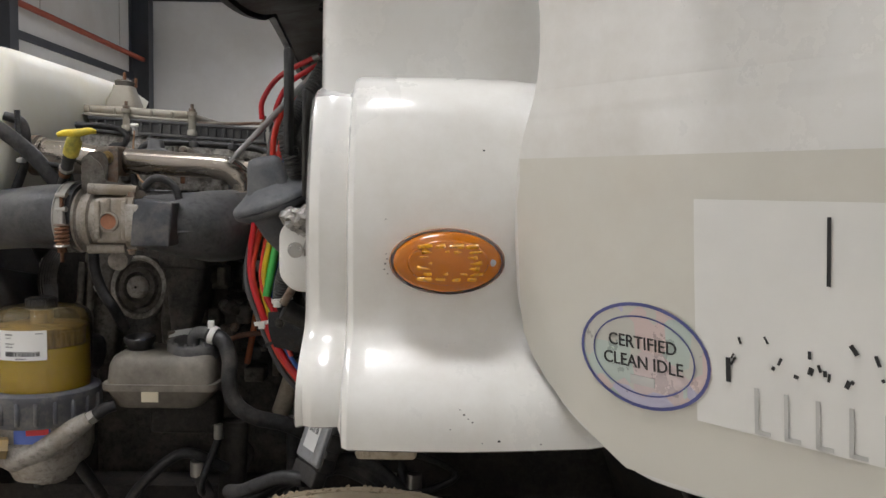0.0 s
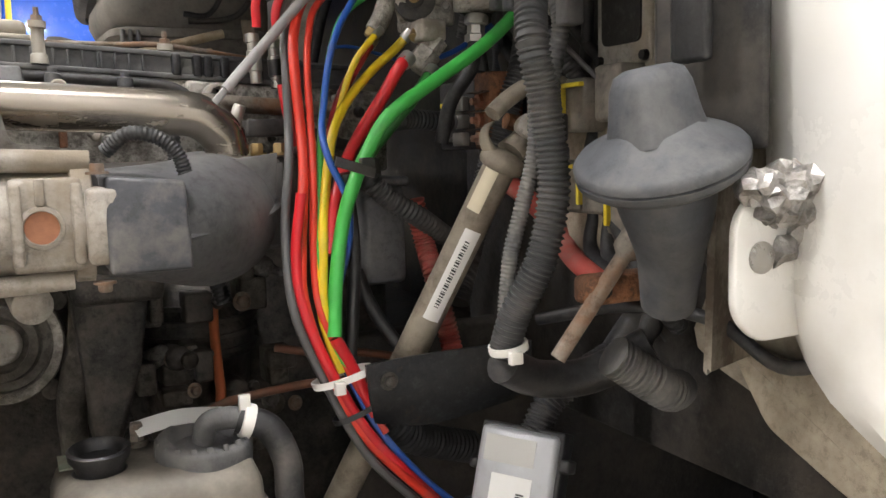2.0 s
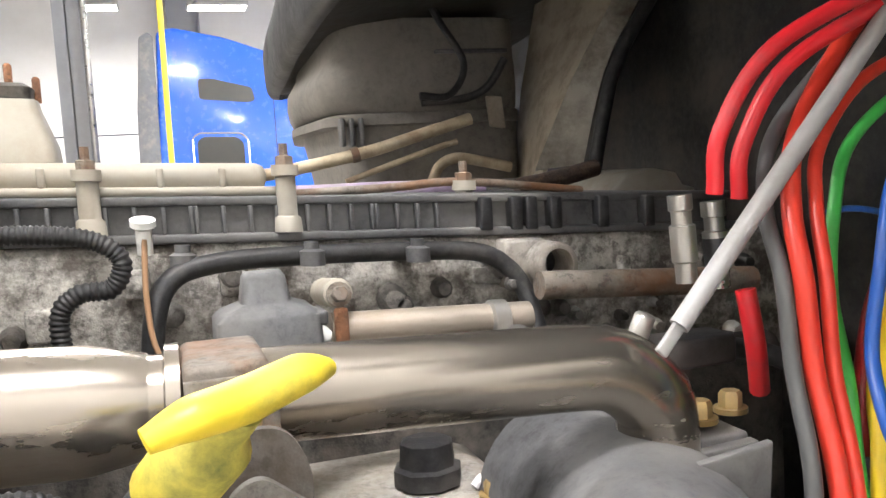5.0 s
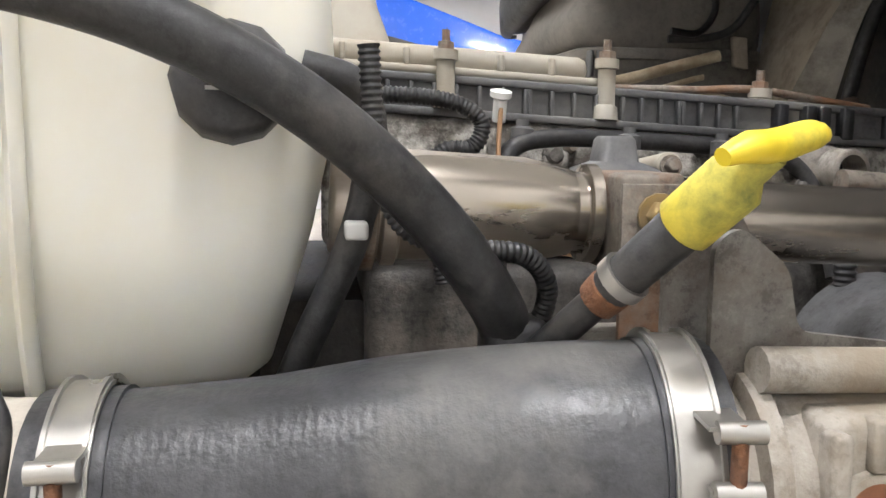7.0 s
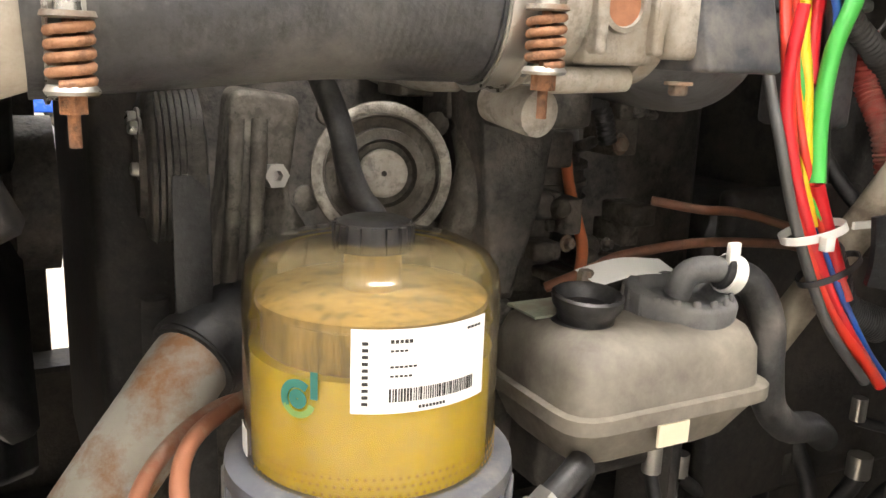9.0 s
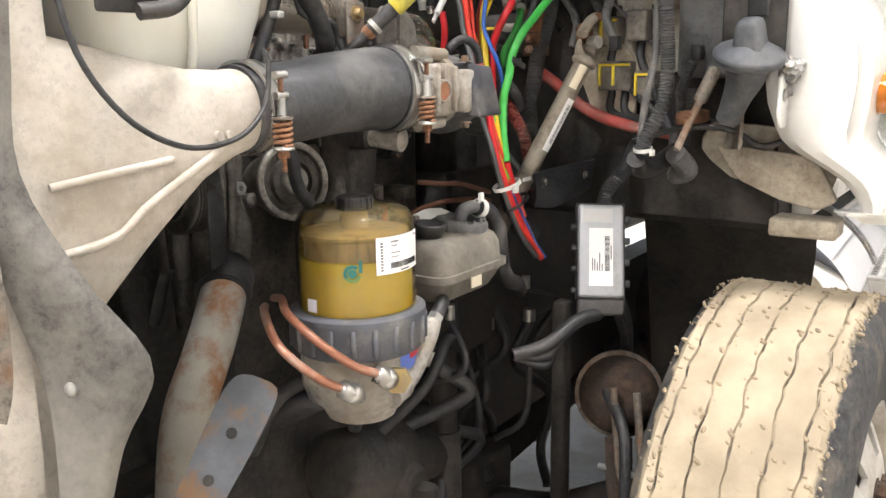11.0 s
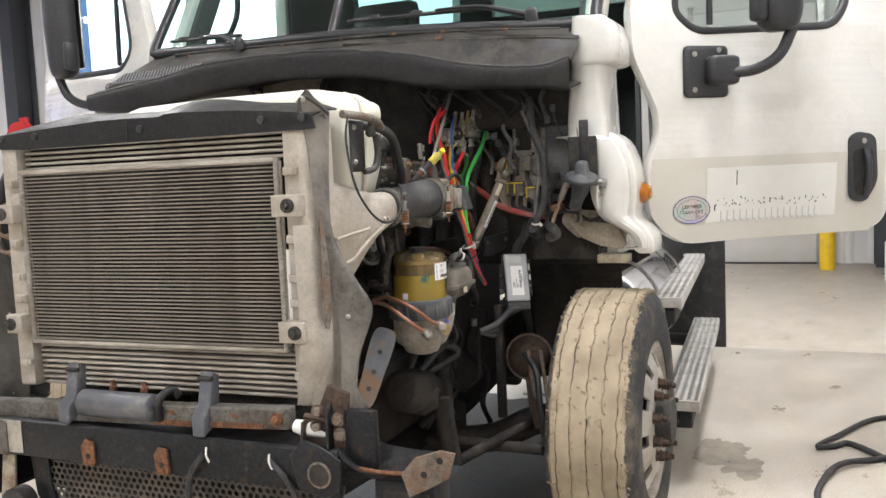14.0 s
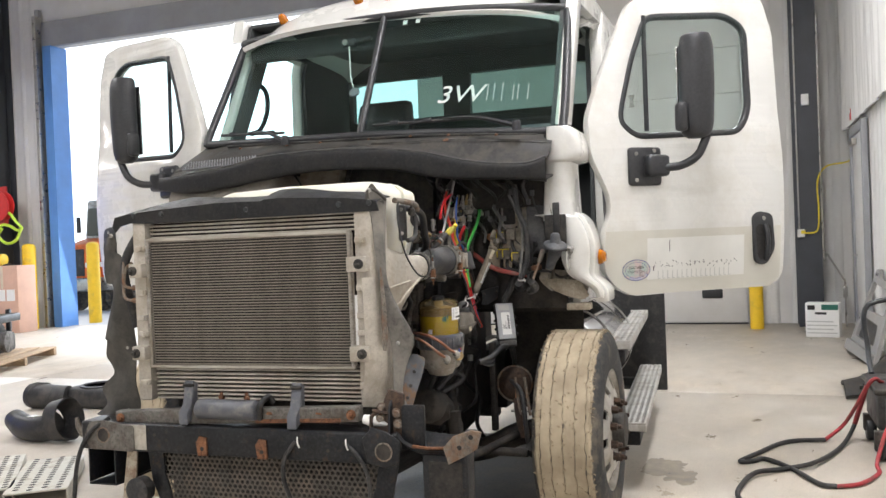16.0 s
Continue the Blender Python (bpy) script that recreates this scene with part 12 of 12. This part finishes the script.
    for x, y, r in ((3.47, -2.75, 0.075), (2.93, -2.75, 0.06), (3.47, -3.22, 0.075), (2.93, -3.22, 0.06)):
        part("wheel", lathe((x, y - 0.025, r), (0, 1, 0), [(0, r * 0.5), (0, r * 0.9), (0.008, r), (0.042, r), (0.05, r * 0.9), (0.05, r * 0.3)], 22), "rubber", c, "black rubber wheel")
        part("caster_fork", box(x - 0.03, x + 0.03, y - 0.04, y + 0.04, r * 0.9, 0.18, 0.006), "iron", c)
    part("handle", tube([(3.55, -2.78, 0.44), (3.7, -2.78, 0.6), (3.75, -2.8, 0.9), (3.75, -3.2, 0.9), (3.7, -3.22, 0.6), (3.55, -3.22, 0.44)], 0.018, 10), "plastic_clean", c)
    CAB = [([(3.2, -2.8, 0.44), (3.1, -2.72, 0.46), (3.45, -2.6, 0.12), (3.33, -2.456, 0.02), (3.242, -2.207, 0.016), (2.881, -2.012, 0.016), (2.676, -1.913, 0.016), (2.7, -1.99, 0.016), (2.763, -2.064, 0.016), (2.559, -2.212, 0.016), (2.268, -2.34, 0.016), (2.228, -2.43, 0.016), (2.313, -2.56, 0.016), (2.554, -2.683, 0.016), (2.753, -2.7, 0.03), (2.9, -2.78, 0.2), (2.96, -2.85, 0.3)], "black jumper cable with red ends looped on the floor"),
           ([(3.3, -2.85, 0.44), (3.3, -2.72, 0.4), (3.5, -2.66, 0.1), (3.177, -2.543, 0.016), (2.69, -2.355, 0.03), (2.553, -2.179, 0.016), (2.386, -2.007, 0.03), (2.152, -1.924, 0.016), (1.915, -1.91, 0.016), (1.6, -2.0, 0.016)], "black jumper cable trailing over the floor")]
    for k, (pts, lab) in enumerate(CAB):
        j = thing("jumper_cable", lab, "cable", pts[8], "jumper cables")
        if k == 0:
            part("sleeve", tube(pts[3:12], 0.0145, 10), "rubber", j)
            part("red_end", tube(pts[:4], 0.0125, 10), "jumper_red", j, "red cable end")
            part("red_end", tube(pts[11:], 0.0125, 10), "jumper_red", j, "red cable end")
        else:
            part("sleeve", tube(pts, 0.0145, 10), "rubber", j)
            part("collar", rod(pts[1], pts[2], 0.016, 10), "jumper_red", j, "red cable end")
    # conduit, outlet and extension cord on the column
    o = thing("wall_outlet", "grey outlet box with conduit on the dark column", "outlet", (10.4, -2.75, 1.37))
    part("outlet_box", box(10.36, 10.418, -2.79, -2.69, 1.3, 1.42, 0.006), "zinc", o)
    part("conduit", rod((10.405, -2.72, 1.42), (10.405, -2.72, ZC - 0.01), 0.012, 10), "zinc", o, "grey conduit")
    part("cover", box(10.354, 10.36, -2.785, -2.695, 1.305, 1.415, 0.002), "label", o)
    part("switch_box", box(10.37, 10.418, -2.9, -2.8, 3.2, 3.36, 0.006), "label", o, "white switch box")
    y = thing("extension_cord", "yellow extension cord plugged in at the column", "cord", (10.38, -2.9, 1.4))
    part("cord", tube([(10.36, -2.74, 1.37), (10.34, -2.84, 1.36), (10.36, -2.96, 1.4), (10.37, -2.985, 1.7), (10.37, -2.98, 2.1), (10.36, -3.1, 2.3), (10.3, -3.35, 2.34), (9.6, -3.4, 2.36)], 0.012, 8), "yellow_plastic", y)
    part("plug", box(10.335, 10.37, -2.8, -2.74, 1.35, 1.4, 0.008), "yellow_plastic", y)
    g = thing("grey_conduit", "grey metal conduit bent round the column corner", "conduit", (10.5, -3.25, 0.5))
    part("pipe", tube([(10.37, -3.03, 4.5), (10.37, -3.03, 1.25), (10.38, -3.08, 1.05), (10.4, -3.26, 0.72), (10.42, -3.3, 0.6), (10.42, -3.3, 0.0)], 0.014, 8), "zinc", g)
    part("coupling", box(10.39, 10.45, -3.33, -3.27, 0.42, 0.58, 0.006), "zinc", g)
    # steel door in the side wall, alarm
    d = thing("door_3", "grey steel side door in its white frame", "door", (9.2, Y0, 0), kind="structure")
    for a, b, z0, z1 in ((8.5, 8.62, 0, 2.75), (9.7, 9.82, 0, 2.75), (8.62, 9.7, 2.63, 2.75)):
        part("door_frame", box(a, b, Y0 + 0.032, Y0 + 0.1, z0, z1, 0.006), "wall_grey", d)
    part("leaf", box(8.62, 9.7, Y0 + 0.032, Y0 + 0.07, 0.01, 2.63, 0.004), "wall", d)
    part("door_handle", tube([(9.58, Y0 + 0.07, 1.05), (9.58, Y0 + 0.12, 1.05), (9.46, Y0 + 0.12, 1.05)], 0.012, 8), "zinc", d)
    part("closer", box(9.25, 9.6, Y0 + 0.07, Y0 + 0.13, 2.5, 2.58, 0.008), "zinc", d)
    a = thing("alarm_box", "small red alarm box over the side door", "alarm", (9.6, Y0, 2.9))
    part("case", box(9.55, 9.7, Y0 + 0.032, Y0 + 0.1, 2.85, 3.0, 0.01), "red_reel", a)
    part("lens", box(9.57, 9.68, Y0 + 0.1, Y0 + 0.115, 2.94, 2.99, 0.004), "label", a)
    # oil stain
    bm = bmesh.new()
    rnd = random.Random(5)
    for cx, cy, r in ((2.5, -1.46, 0.13), (2.32, -1.58, 0.1), (2.6, -1.42, 0.07), (2.2, -1.62, 0.05)):
        n = 40
        pts = []
        for i in range(n):
            a_ = 2 * math.pi * i / n
            k = r * (1 + 0.5 * noise.noise((math.cos(a_) * 1.6 + cx * 7, math.sin(a_) * 1.6, cy * 5)) + 0.25 * noise.noise((math.cos(a_) * 5 + cx * 7, math.sin(a_) * 5, cy * 5)))
            pts.append(bm.verts.new((cx + 1.5 * k * math.cos(a_), cy + k * math.sin(a_), 0.0022 + 0.0004 * len(pts) / n)))
        bm.faces.new(pts)
    solo("oil_stain", bm, "oil", "dark oil stains on the concrete", "stain", "stuff")
    # fire-red pipe under the west girt
    f = thing("sprinkler_pipe", "red sprinkler pipe along the front wall", "pipe", (X0 + 0.3, 10, 4.7))
    part("pipe", rod((X0 + 0.3, 3.5, 4.75), (X0 + 0.3, Y1 - 0.2, 4.65), 0.06, 12), "rust_red", f)
    for yy in (6, 10, 14, 18):
        part("hanger", rod((X0 + 0.3, yy, 4.75), (X0 + 0.3, yy, ZC), 0.01, 8), "zinc", f)


M["plate_cream"] = mat("worn_cream_paint", (0.56, 0.54, 0.47), 0.5, var=0.12, dirt=(0.35, 0.31, 0.25), amount=0.35, dscale=9)
M["rust_red"] = mat("dull_red_pipe", (0.35, 0.07, 0.035), 0.5, var=0.1)

blue_truck()
yard_truck("yard_truck", 16.75, 18.2, "paint_inner", "white and orange truck standing in the yard", True)
yard_truck("yard_truck", 15.75, 18.6, "paint_blue", "blue truck with orange bonnet standing in the yard", True)
perforated_plate((1.0, 2.26), (0.7, 0.61), 0.95, 0.3)
perforated_plate((1.08, 1.91), (0.68, 0.5), 0.85, 0.36)
ducts()
pallet_load()
door_side()
